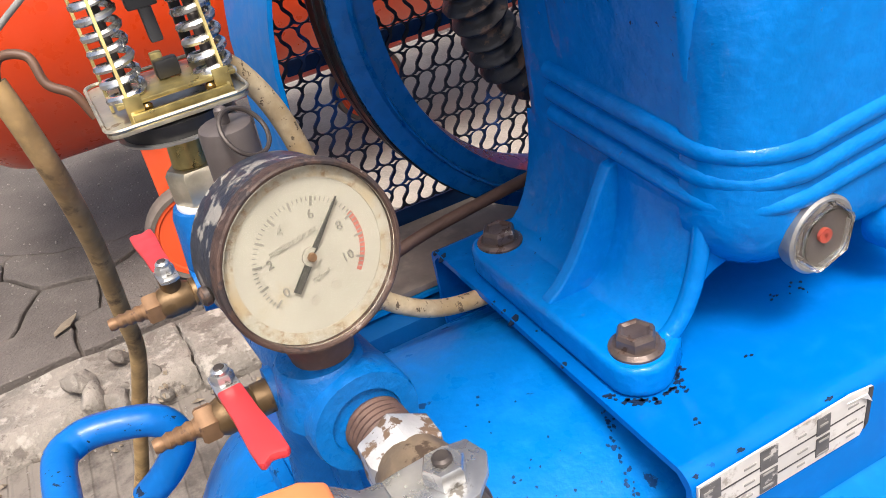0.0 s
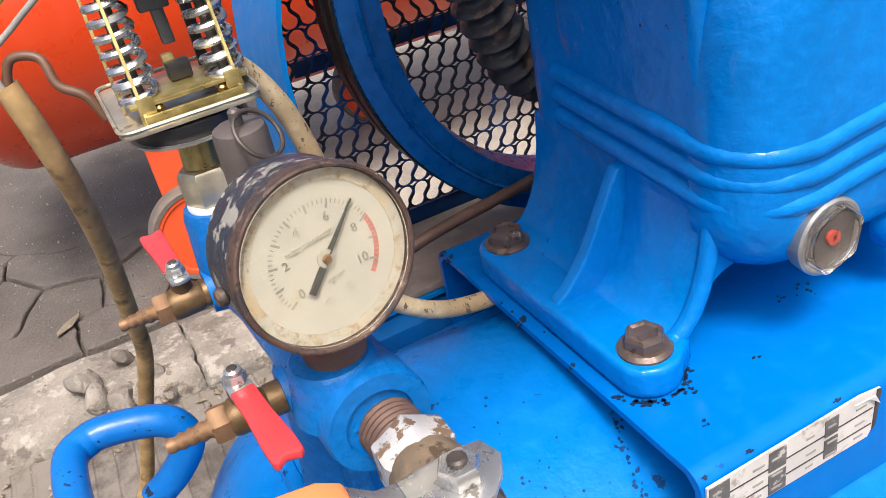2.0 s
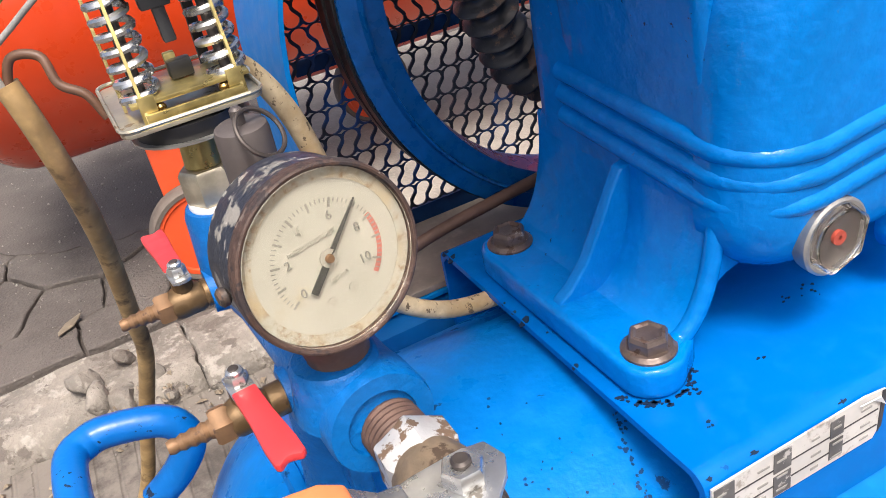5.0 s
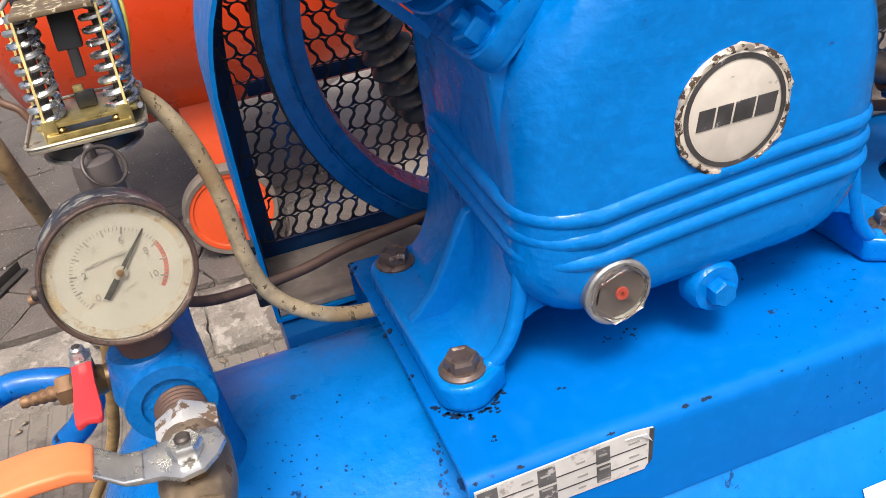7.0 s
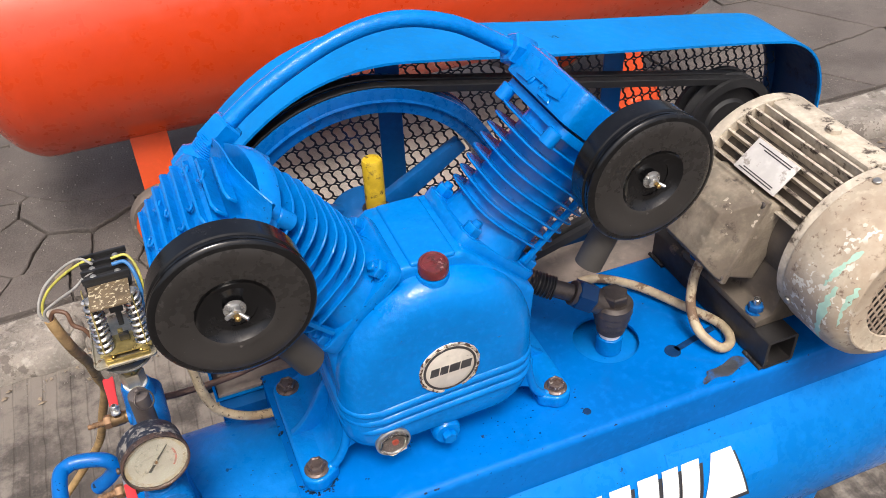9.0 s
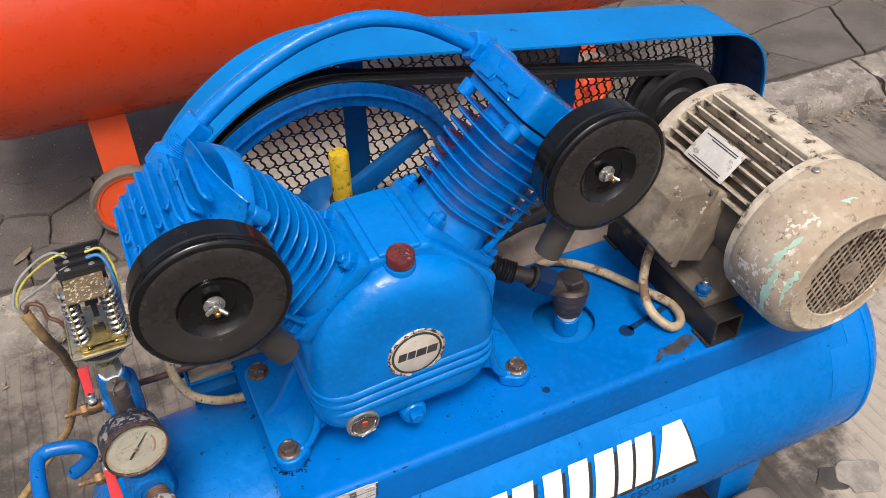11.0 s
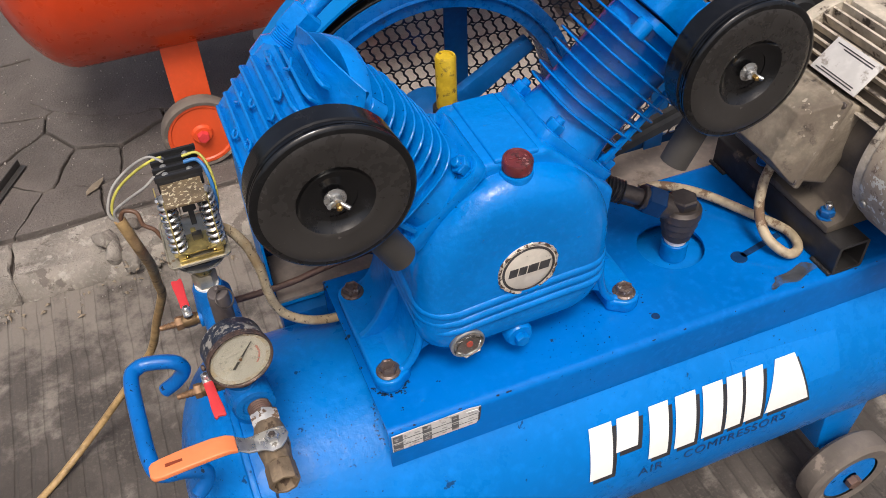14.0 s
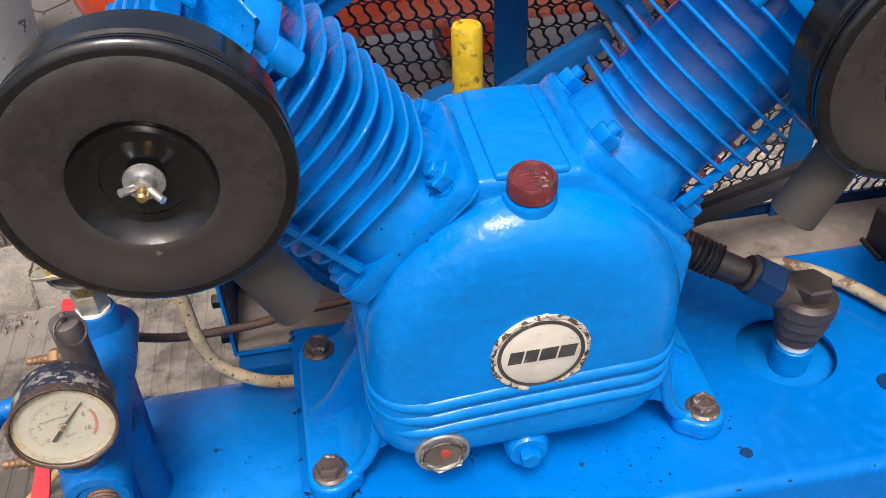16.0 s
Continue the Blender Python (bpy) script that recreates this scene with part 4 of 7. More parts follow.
    shapes = [[((x0 + 0.004, 56), (x1 + 0.004, 56), (x1 - 0.003, low), (x0 - 0.003, low))] for x0, x1, low in bars] + [[((0.46, 56), (0.489, 56), (0.507, 79.5), (0.442, 79.5))]]
    for quads in shapes:
        film = part("logo_block", tank_patch(quads, 0.0014), M_white, t, "worn white slanted vinyl shape")
        part("logo_shadow", tank_patch([tuple((x + 0.005, d + 2.4) for x, d in q) for q in quads], 0.0006), M_shadowink, film, "black drop shadow")
    for word, x in (("AIR", 0.281), ("COMPRESSORS", 0.403)):
        m = Matrix.Translation(tank_at(x, 86.5, 0.0006)) @ Euler((radians(86.5), 0, 0)).to_matrix().to_4x4()
        part("printed_word", letters(word, 0.0205, m, spacing=1.14), M_navy, t, "dark blue printed word")
    part("paint_patch", tank_patch([((0.40, 50), (0.553, 53), (0.555, 72), (0.40, 72))], 0.0003), M_paleblue, t)
    part("paint_patch", tank_patch([((0.777, 43), (0.804, 43), (0.804, 53), (0.777, 53)), ((0.745, 53), (0.804, 53), (0.804, 78), (0.742, 78))], 0.0003), M_paleblue, t)
    part("paint_run", tank_patch([((-0.1485, 38), (-0.1455, 38), (-0.1475, 46), (-0.15, 46)), ((-0.151, 46), (-0.1475, 46), (-0.1495, 55), (-0.1525, 55)), ((-0.1525, 55), (-0.1505, 55), (-0.1515, 64), (-0.1535, 64))], 0.0003), M_chip, t, "dark bare streak where paint came off")
    part("sticker", tank_patch([((0.06, 92), (0.1, 89), (0.1, 100), (0.06, 101))], 0.0004), M_yellow, t, "corner of a yellow sticker")
    return t


build_tank()

# ---- the V-twin pump ----
CX, CZ = 0.144, 0.657


def build_crankcase():
    p = thing("compressor_pump", (CX, 0.06, 0.508), "glossy blue cast-iron V-twin compressor pump bolted to the platform", "compressor pump")
    # body behind the front cover, with two slanted seats
    body = [(0.036, 0.552), (0.252, 0.552), (0.252, 0.64), (0.256, 0.69), (0.178, 0.768), (0.11, 0.768), (0.032, 0.69), (0.036, 0.64)]
    case = part("crankcase", prism(body, XZ(-0.002), 0.108, 0.006, 3), M_cast, p)
    low = [(0.036, 0.552), (0.252, 0.552), (0.252, 0.64), (0.25, 0.688), (0.2, 0.71), (0.09, 0.71), (0.037, 0.688), (0.036, 0.64)]
    part("rear_case", prism(low, XZ(0.088), 0.052, 0.012, 3), M_cast, case)
    part("bearing_housing", lathe([(0, 0), (0.095, 0), (0.085, 0.012), (0.066, 0.04), (0.05, 0.055), (0, 0.055)], (CX, 0.128, CZ - 0.022), (0, 1, 0), 40), M_cast, p)
    # rounded front cover
    d = [(0.07, 0.547), (0.195, 0.549)] + arc(0.2, 0.596, 0.046, -80, -8, 6) + [(0.2475, 0.62), (0.248, 0.65)]
    d += arc(0.142, 0.652, 0.106, 4, 176, 26) + [(0.035, 0.62)] + arc(0.07, 0.585, 0.037, 185, 262, 5)
    cover = bmesh.new()
    levels = ((0.0, 0.006), (0.0, -0.002), (0.0012, -0.009), (0.0042, -0.0155), (0.0085, -0.021), (0.014, -0.0255), (0.021, -0.0287), (0.029, -0.0304), (0.038, -0.031))
    cx, cz = 0.142, 0.64
    rings = []
    for inset, y in levels:
        ring = []
        for a, b in d:
            r = math.hypot(a - cx, b - cz)
            k = (r - inset) / r
            ring.append(cover.verts.new((cx + (a - cx) * k, y, cz + (b - cz) * k)))
        rings.append(ring)
    for a, b in zip(rings, rings[1:]):
        for i in range(len(a)):
            j = (i + 1) % len(a)
            cover.faces.new((a[i], a[j], b[j], b[i]))
    cover.faces.new(rings[-1])
    cover.faces.new(rings[0][::-1])
    bmesh.ops.recalc_face_normals(cover, faces=cover.faces)
    part("front_cover", cover, M_cast, p, "rounded blue cast cover with three raised bands", smooth=60)
    for z in (0.6245, 0.612, 0.5995):
        side = [(i * 0.97 + 0.003, y + 0.0028) for i, y in levels[1:]]
        path = [(0.0372, 0.11, z + 0.001), (0.0372, 0.07, z - 0.002), (0.0372, 0.035, z - 0.0045), (0.0375, 0.012, z - 0.0065)]
        path += [(0.035 + i, y, z - 0.008 - 0.0022 * k / 7) for k, (i, y) in enumerate(side)]
        path += [(0.1, -0.0282, z - 0.0078), (0.15, -0.0282, z - 0.0046), (0.19, -0.0282, z - 0.0026)]
        path += [(0.2478 - i, y, z - 0.002) for i, y in side[::-1]] + [(0.2455, 0.012, z - 0.001), (0.2478, 0.05, z)]
        part("raised_band", tube(path, 0.0056, 14, 5), M_cast, p)
    # feet: a plate with two round ears and a hollow front edge, and a flare that runs up into the case
    for s, xb in ((-1, 0.0), (1, 0.288)):
        X = lambda v: CX + s * v
        rr, yr = 0.0175, 0.127
        plan = [(0.1205, -0.0045), (0.1255, -0.0085)]
        plan += [(0.144 + rr * math.cos(radians(q)), rr * math.sin(radians(q))) for q in range(222, 361, 14)]
        plan += [(0.144 + rr * math.cos(radians(q)), yr + rr * math.sin(radians(q))) for q in range(0, 143, 14)]
        plan += [(0.1205, yr + 0.0115)]
        foot = part("foot", prism([(X(v), q) for v, q in plan], lambda c, d, e: Vector((c, d, 0.5085 + e)), 0.0175, 0.005, 4), M_cast, p)
        curve = [(0.138, 0.5255)] + [(0.1365 - 0.029 * math.sin(radians(q)), 0.5255 + 0.07 * (1 - math.cos(radians(q)))) for q in range(10, 91, 10)]
        flare = curve + [(0.095, 0.59), (0.09, 0.553), (0.1, 0.5505), (0.108, 0.546), (0.1145, 0.5375), (0.119, 0.526), (0.1215, 0.5095), (0.138, 0.5095)]
        part("flare", prism([(X(v), q) for v, q in flare], XZ(-0.0045), 0.146, 0.003, 2), M_cast, foot)
        lip = [(X(0.1455), -0.0115, 0.5205), (X(0.1395), -0.006, 0.523)] + [(X(v - 0.0026), -0.0018 - 0.0016 * k / 9, q - 0.0026) for k, (v, q) in enumerate(curve[1:])] + [(X(0.097), -0.004, 0.594)]
        part("flare_lip", tube(lip, 0.0048, 14, 4), M_cast, foot)
        for yb in (0.0, yr):
            bolt = lathe([(0, 0), (0.0134, 0), (0.0134, 0.0012), (0.0112, 0.0028), (0, 0.003)], (xb, yb, 0.526), (0, 0, 1), 28)
            head = lathe([(0, 0), (0.0102, 0), (0.0102, 0.0058), (0.0091, 0.0078), (0.0076, 0.0082), (0.006, 0.0072), (0, 0.007)], (xb, yb, 0.528), (0, 0, 1), 6, 0.35 + xb + yb)
            part("foot_bolt", merge(bolt, head), M_bolt, foot, "rusty brown flanged hex bolt", smooth=25)
        web = [(0.1575, 0.5245), (0.156, 0.5275), (0.1485, 0.5325), (0.139, 0.5435), (0.1305, 0.558), (0.1205, 0.577), (0.1135, 0.589), (0.1, 0.592), (0.1, 0.5235)]
        part("web", prism([(X(v), q) for v, q in web], XZ(0.055), 0.008, 0.0028, 3), M_cast, foot)
    # sight glass, drain plug, badge, oil cap, breather
    S, F = (0.079, -0.0302, 0.5685), (0, -1, 0)
    sg = part("sight_glass", lathe([(0.011, -0.004), (0.0185, -0.004), (0.019, 0.0012), (0.019, 0.0032), (0.0178, 0.0042), (0.0162, 0.0042), (0.0158, 0.001), (0, 0.001)], S, F, 32), M_dullsteel, p, "dull steel oil sight glass with a red dot")
    part("sight_hex", lathe([(0.0138, 0.0035), (0.018, 0.0035), (0.018, 0.0055), (0.0162, 0.0075), (0.0138, 0.0072)], S, F, 6, 0.3), M_glass, sg).visible_shadow = False
    part("sight_back", lathe([(0, 0.0012), (0.0155, 0.0012), (0.0155, 0.0018), (0, 0.0018)], S, F, 24), M_valve, sg)
    part("sight_dot", lathe([(0.0012, 0.002), (0.0034, 0.002), (0.0034, 0.0032), (0.0012, 0.0032)], (S[0] + 0.002, S[1], S[2] - 0.001), F, 16), M_reddot, sg)
    lens = part("lens", lathe([(0, 0.0085), (0.008, 0.0082), (0.0138, 0.0071), (0.0138, 0.0055), (0, 0.0055)], S, F, 24), M_glass, sg, "clear sight lens")
    lens.visible_shadow = False
    boss = part("drain_boss", lathe([(0, 0), (0.0165, 0), (0.0158, 0.009), (0.0135, 0.0125), (0, 0.0125)], (0.142, -0.016, 0.546), (0, -1, 0), 24), M_cast, p)
    part("drain_plug", hexagon((0.142, -0.028, 0.546), (0.142, -0.0365, 0.546), 0.014), M_cast, boss)
    bd = part("badge", lathe([(0, 0), (0.0325, 0), (0.0325, 0.0012), (0.031, 0.002), (0, 0.002)], (0.1455, -0.0308, 0.651), (0, -1, 0), 48), M_badge, p, "round tan metal badge with a dark ring")
    rim = lathe([(0.0296, 0.0004), (0.0326, 0.0004), (0.0332, 0.0012), (0.0326, 0.0024), (0.0312, 0.0028), (0.0298, 0.0022)], (0.1455, -0.0308, 0.651), (0, -1, 0), 72)
    part("badge_rim", crumple(crumple(rim, 0.0016, 160), 0.0008, 420), M_badgerim, bd, "chipped rusty rim")
    part("badge_ring", lathe([(0.0262, 0.0018), (0.0288, 0.0018), (0.0288, 0.0025), (0.0262, 0.0025)], (0.1455, -0.0308, 0.651), (0, -1, 0), 48), M_tagdark, bd)
    for a, b in ((-0.022, -0.013), (-0.0115, -0.003), (-0.0015, 0.0095), (0.011, 0.022)):
        q = [(0.1455 + a, 0.6455), (0.1455 + b, 0.6455), (0.1455 + b + 0.002, 0.6558), (0.1455 + a + 0.002, 0.6558)]
        part("badge_block", prism(q, XZ(-0.0334), 0.0005, 0), M_tagdark, bd)
    neck = part("filler_neck", lathe([(0, -0.02), (0.0175, -0.02), (0.017, 0.003), (0.0158, 0.0062), (0, 0.0062)], (0.142, -0.004, 0.752), (0, -0.12, 1), 28), M_cast, p)
    cap = part("oil_cap", lathe([(0, 0), (0.0138, 0), (0.0148, 0.0012), (0.0148, 0.0105), (0.0135, 0.0125), (0.0118, 0.0125), (0.0112, 0.0117), (0, 0.0117)], (0.143, -0.005, 0.7585), (0, -0.12, 1), 30), M_redcap, neck, "dark red ribbed oil filler cap")
    tilt = Vector((0, -0.12, 1)).normalized()
    for dx, dy, w, d in ((-0.004, 0.002, 0.004, 0.0008), (0.003, -0.001, 0.0035, 0.0008), (-0.001, -0.004, 0.003, 0.0008), (0.0005, 0.0035, 0.0008, 0.003)):
        c = Vector((0.143, -0.005, 0.7585)) + tilt * 0.0119 + Vector((dx, dy, -dy * -0.12))
        part("raised_mark", box(c - Vector((w, d, 0.0006)), c + Vector((w, d, 0.0006)), 0.0003, 1), M_redcap, cap)
    br = part("breather", lathe([(0, 0), (0.0112, 0), (0.0112, 0.061), (0.01, 0.0635), (0.0082, 0.0635), (0.0077, 0.0615), (0, 0.0615)], (0.138, 0.156, 0.727), (0, 0, 1), 24), M_yellow, p, "scuffed yellow breather cylinder")
    part("breather_base", lathe([(0, 0), (0.0155, 0), (0.0155, 0.012), (0.014, 0.013), (0, 0.013)], (0.138, 0.156, 0.716), (0, 0, 1), 24), M_blkplastic, br)
    part("top_rib", box((0.122, -0.001, 0.764), (0.168, 0.102, 0.7705), 0.003, 3), M_cast, case)
    return p


def build_cylinder(pump, side, yc):
    """One slanted barrel with fins, flange and head. side -1 leans one way along the tank, +1 the other."""
    k = math.sqrt(0.5)

    def at(u, v, y):
        return Vector((CX + side * k * (u - v), yc + y, CZ + k * (u + v)))
    U = Vector((side * k, 0, k))
    V = Vector((-side * k, 0, k))

    def plate(poly, u, depth, bevel=0.001, seg=2):
        return prism(poly, lambda a, b, c: at(u + c, a, b), depth, bevel, seg)

    def oval(rv, ry, n=2.7, count=40, flat=None):
        out = []
        for i in range(count):
            a = 2 * math.pi * i / count
            c, s = math.cos(a), math.sin(a)
            out.append((rv * math.copysign(abs(c) ** (2 / n), c), ry * math.copysign(abs(s) ** (2 / n), s)))
        return out
    cyl = part("cylinder", lathe([(0, 0.108), (0.05, 0.108), (0.048, 0.118), (0.0455, 0.132), (0.0455, 0.25), (0, 0.25)], at(0, 0, 0), U, 40), M_cast, pump, "finned blue cylinder barrel")
    sq = rounded(-0.057, -0.05, 0.057, 0.05, 0.013, 4)
    part("base_flange", plate(sq, 0.1, 0.0125, 0.0025), M_cast, cyl)
    part("gasket", plate(rounded(-0.0565, -0.0495, 0.0565, 0.0495, 0.013, 4), 0.0985, 0.002, 0), M_cast, cyl)
    for v in (-0.0435, 0.0435):
        for y in (-0.0365, 0.0365):
            part("nut_washer", lathe([(0, 0), (0.0112, 0), (0.0112, 0.0016), (0, 0.0016)], at(0.112, v, y), U, 20), M_cast, cyl)
            stud = part("flange_nut", hexagon(at(0.1134, v, y), at(0.1228, v, y), 0.0168), M_cast, cyl)
            part("stud", rod(at(0.1215, v, y), at(0.128, v, y), 0.0048, 12), M_cast, stud)
    n = 8
    for i in range(n):
        u = 0.1355 + i * 0.0131
        g = i / (n - 1)
        part("fin", plate(oval(0.053 + 0.011 * min(1, g * 1.4), 0.0505 + 0.0045 * g, 3.6), u, 0.0024, 0.0008, 1), M_cast, cyl)
    for v, y in ((-0.03, -0.044), (0.0, 0.045), (-0.054, 0.0)):
        part("tie_rib", prism([(0.118, -0.0022), (0.236, -0.0022), (0.236, 0.0022), (0.118, 0.0022)], lambda a, b, c: at(a, v + b, y + math.copysign(c, y)) if y else at(a, v - c, b), 0.0055, 0), M_cast, cyl)
    # head: valve plate, box, ribs
    shape = [(-0.056, -0.05), (-0.05, -0.056), (0.024, -0.056), (0.028, -0.052), (0.028, 0.05), (0.02, 0.066), (0.014, 0.07), (-0.05, 0.07), (-0.056, 0.064)] if side < 0 else rounded(-0.062, -0.056, 0.062, 0.07, 0.012, 4)
    head = part("cylinder_head", plate(shape, 0.252, 0.04 if side < 0 else 0.036, 0.004), M_cast, pump, "blue cast cylinder head with ribs")
    part("valve_plate", plate(rounded(-0.053, -0.0535, 0.052, 0.0675, 0.012, 4), 0.2405, 0.0095, 0.001), M_cast, head)
    for v in (-0.05, 0.05):
        for y in (-0.043, 0.055):
            part("head_column", rod(at(0.226, v, y), at(0.243, v, y), 0.0085, 14), M_cast, head)
    if side < 0:
        for i in range(8):
            v = -0.052 + i * 0.0142
            h = 0.2965 + 0.006 * math.sin(math.pi * (i + 0.6) / 8)
            yb = 0.067 - 0.0175 * max(0.0, (v + 0.006) / 0.024) ** 1.35
            h -= 0.002
            rib = [(-0.053, 0.283), (yb, 0.283), (yb, h - 0.006), (yb - 0.006, h), (-0.045, h), (-0.053, h - 0.004)]
            part("head_rib", prism(rib, lambda a, b, c: at(b, v + c, a), 0.0032, 0.0008, 1), M_cast, head)
        for v, y, loop in ((-0.04, 0.0, 1), (-0.025, 0.03, 0), (-0.012, 0.008, 1), (-0.033, -0.028, 1), (0.012, -0.02, 0), (0.02, 0.03, 1), (-0.002, -0.03, 0), (0.033, -0.004, 0)):
            if loop:
                line = [at(0.2975, v + 0.0036 * math.cos(q), y + 0.0052 * math.sin(q)) for q in np.linspace(0, 2 * math.pi, 13)]
            else:
                line = [at(0.2965, v - 0.004, y + 0.005), at(0.2975, v, y - 0.003), at(0.2972, v + 0.003, y - 0.001), at(0.2965, v + 0.006, y + 0.006)]
            part("casting_mark", tube(line, 0.0014, 8, 3), M_cast, head)
        # an open scoop along the inner edge: a lower lip that falls into a trough, and a leaf-shaped blade that overhangs it
        def loft(rings):
            bm = bmesh.new()
            rows = [[bm.verts.new(at(*c)) for c in ring] for ring in rings]
            for r0, r1 in zip(rows, rows[1:]):
                for q in range(len(r0)):
                    j = (q + 1) % len(r0)
                    bm.faces.new((r0[q], r0[j], r1[j], r1[q]))
            bm.faces.new(rows[0]), bm.faces.new(rows[-1][::-1])
            bmesh.ops.recalc_face_normals(bm, faces=bm.faces)
            return bm
        lip, blade = [], []
        for i in range(25):
            w = i / 24
            bend = max(0.0, (w - 0.55) / 0.45) ** 1.8
            y, e = 0.036 - 0.082 * w - 0.013 * math.sin(math.pi * min(1.0, w * 1.1) / 2) * w, 0.2915 - 0.031 * bend
            t = 0.0525 + 0.0125 * math.sin(math.pi * min(1.0, 0.12 + w * 1.1) * 0.5) ** 0.7
            lip.append([(e - 0.013, 0.02, y), (e - 0.0075, t - 0.014, y), (e - 0.0015, t - 0.004, y), (e + 0.001, t - 0.001, y), (e, t, y), (e - 0.0022, t - 0.0006, y), (e - 0.0052, t - 0.012, y + 0.001), (e - 0.011, 0.036, y + 0.005), (e - 0.019, 0.029, y + 0.007), (e - 0.02, 0.02, y + 0.007)])
            y, c = 0.05 - 0.1 * w, 0.274 - 0.015 * w + 0.004 * math.sin(math.pi * w)
            rise = math.sin(math.pi * (0.06 + 0.9 * w)) ** 0.75
            f = 0.046 + 0.021 * rise
            blade.append([(c - 0.017, 0.026, y), (c - 0.013, f - 0.022, y), (c - 0.0065, f - 0.008, y), (c - 0.0003, f - 0.0014, y), (c, f, y), (c - 0.001, f + 0.0008, y), (c - 0.0045, f + 0.0012 + 0.002 * rise, y),
                          (c - 0.011, f + 0.007 * rise, y), (c - 0.0185, f + 0.006 * rise, y), (c - 0.0225, f - 0.004, y), (c - 0.021, 0.026, y)])
        part("vane", loft(lip), M_cast, head, smooth=50)
        part("vane", loft(blade), M_cast, head, smooth=50)
    else:
        # low blocky relief cast into the plain top
        relief = [(0.257, 0.044), (0.281, 0.046), (0.283, 0.026), (0.274, 0.022), (0.273, 0.008), (0.283, 0.004), (0.284, -0.03), (0.265, -0.033), (0.262, -0.014), (0.267, -0.01), (0.266, 0.018), (0.258, 0.021)]
        part("cast_relief", prism(relief, lambda a, b, c: at(a, 0.0612 + c, b), 0.0042, 0.0016, 2), M_cast, head)
        part("cast_relief", prism([(0.2555, -0.002), (0.261, -0.002), (0.261, -0.022), (0.2555, -0.024)], lambda a, b, c: at(a, 0.0612 + c, b), 0.003, 0.001, 1), M_cast, head)
        for y, u0, u1 in ((0.002, 0.262, 0.281), (0.02, 0.258, 0.27)):
            part("casting_mark", tube([at(u0, 0.0622, y), at((u0 + u1) / 2, 0.0626, y - 0.003), at(u1, 0.0622, y - 0.001)], 0.002, 8, 4), M_cast, head)
    # intake port towards the front for the filter
    part("intake_neck", lathe([(0, 0), (0.027, 0), (0.025, 0.03), (0, 0.03)], at(0.27, 0.0, -0.052), (0, -1, 0), 28), M_cast, head)
    # pipe boss
    b0 = at(0.272, 0.02 if side < 0 else 0.03, 0.076)
    part("outlet_boss", rod(b0 - V * 0.025, b0 + V * 0.006, 0.0195, 24, 0.007), M_cast, head)
    part("thread", lathe([(0, 0)] + [(0.0128 + 0.0011 * (q % 2), 0.0011 * q) for q in range(18)] + [(0, 0.019)], b0 + V * 0.003, V, 24), M_cast, head)
    return at


def build_filter(at, K):
    """Round pressed-steel intake filter facing the front; at is the middle of its lid, K its size."""
    f = thing("air_filter", at, "round black pressed-steel intake air filter with a wing nut", "air filter", "intake filters")
    x, y, z = at
    A = (0, -1, 0)
    turned = lambda prof, seg=72: lathe([(r * K, h * K) for r, h in prof], at, A, seg)
    part("canister", turned([(0.02, -0.04), (0.064, -0.04), (0.0675, -0.036), (0.0675, -0.0165), (0.0688, -0.0155), (0.0688, -0.0138), (0.0672, -0.0128), (0.0672, -0.0105), (0.0655, -0.0095), (0.0655, -0.0085), (0.069, -0.0075), (0.069, -0.006), (0.0655, -0.0052), (0.06, -0.005), (0.02, -0.005)]), M_black, f)
    lid = part("lid", turned([(0.0632, 0.0006), (0.0605, 0.0017), (0.056, 0.0024), (0.051, 0.0022), (0.046, 0.0016), (0.039, 0.0014), (0.0345, 0.0014), (0.0332, 0.0008)]), M_grey_lid, f, "dark satin lid with a dished middle")
    part("lid_rim", turned([(0.0675, -0.005), (0.0695, -0.0036), (0.0695, -0.0018), (0.0684, -0.0004), (0.066, 0.0004), (0.063, 0.0006)]), M_black, lid)
    part("dish", turned([(0.0333, 0.0009), (0.0315, -0.001), (0.028, -0.0038), (0.022, -0.0058), (0.014, -0.0066), (0.006, -0.006), (0.0, -0.005)], 64), M_black, lid)
    nut = part("wing_nut", lathe([(0, 0), (0.0084, 0), (0.0088, 0.0006), (0.0086, 0.0014), (0.0062, 0.0018), (0.0052, 0.0024), (0.0045, 0.006), (0.004, 0.0072), (0, 0.0072)], (x, y + 0.003, z), A, 20), M_zinc, f, "bright zinc wing nut")
    for s in (-1, 1):
        d = Vector((s * 0.9, -0.45, s * -0.35)).normalized()
        o = Vector((x, y - 0.002, z))
        part("wing", tube([o + d * 0.003, o + d * 0.006 + Vector((0, -0.0015, 0)), o + d * 0.0092 + Vector((0, -0.003, 0))], 0.0018, 10, 4), M_zinc, nut)
    part("threaded_end", rod((x, y - 0.005, z), (x, y - 0.011, z), 0.0024, 10), M_brass_new, nut)
    return f


def snout(filter_ob, at, direction):
    d = Vector(direction).normalized()
    o = Vector(at) + Vector((0, 0.022, 0))
    p0, p1 = o + d * 0.045, o + d * 0.109
    bm = lathe([(0.0122, 0), (0.0138, 0), (0.0138, (p1 - p0).length), (0.0122, (p1 - p0).length), (0.0122, 0)], p0, p1 - p0, 24)
    part("intake_snout", bm, M_alu_grey, filter_ob, "dull grey intake tube")


pump = build_crankcase()
at_l = build_cylinder(pump, -1, 0.041)
at_r = build_cylinder(pump, 1, 0.06)
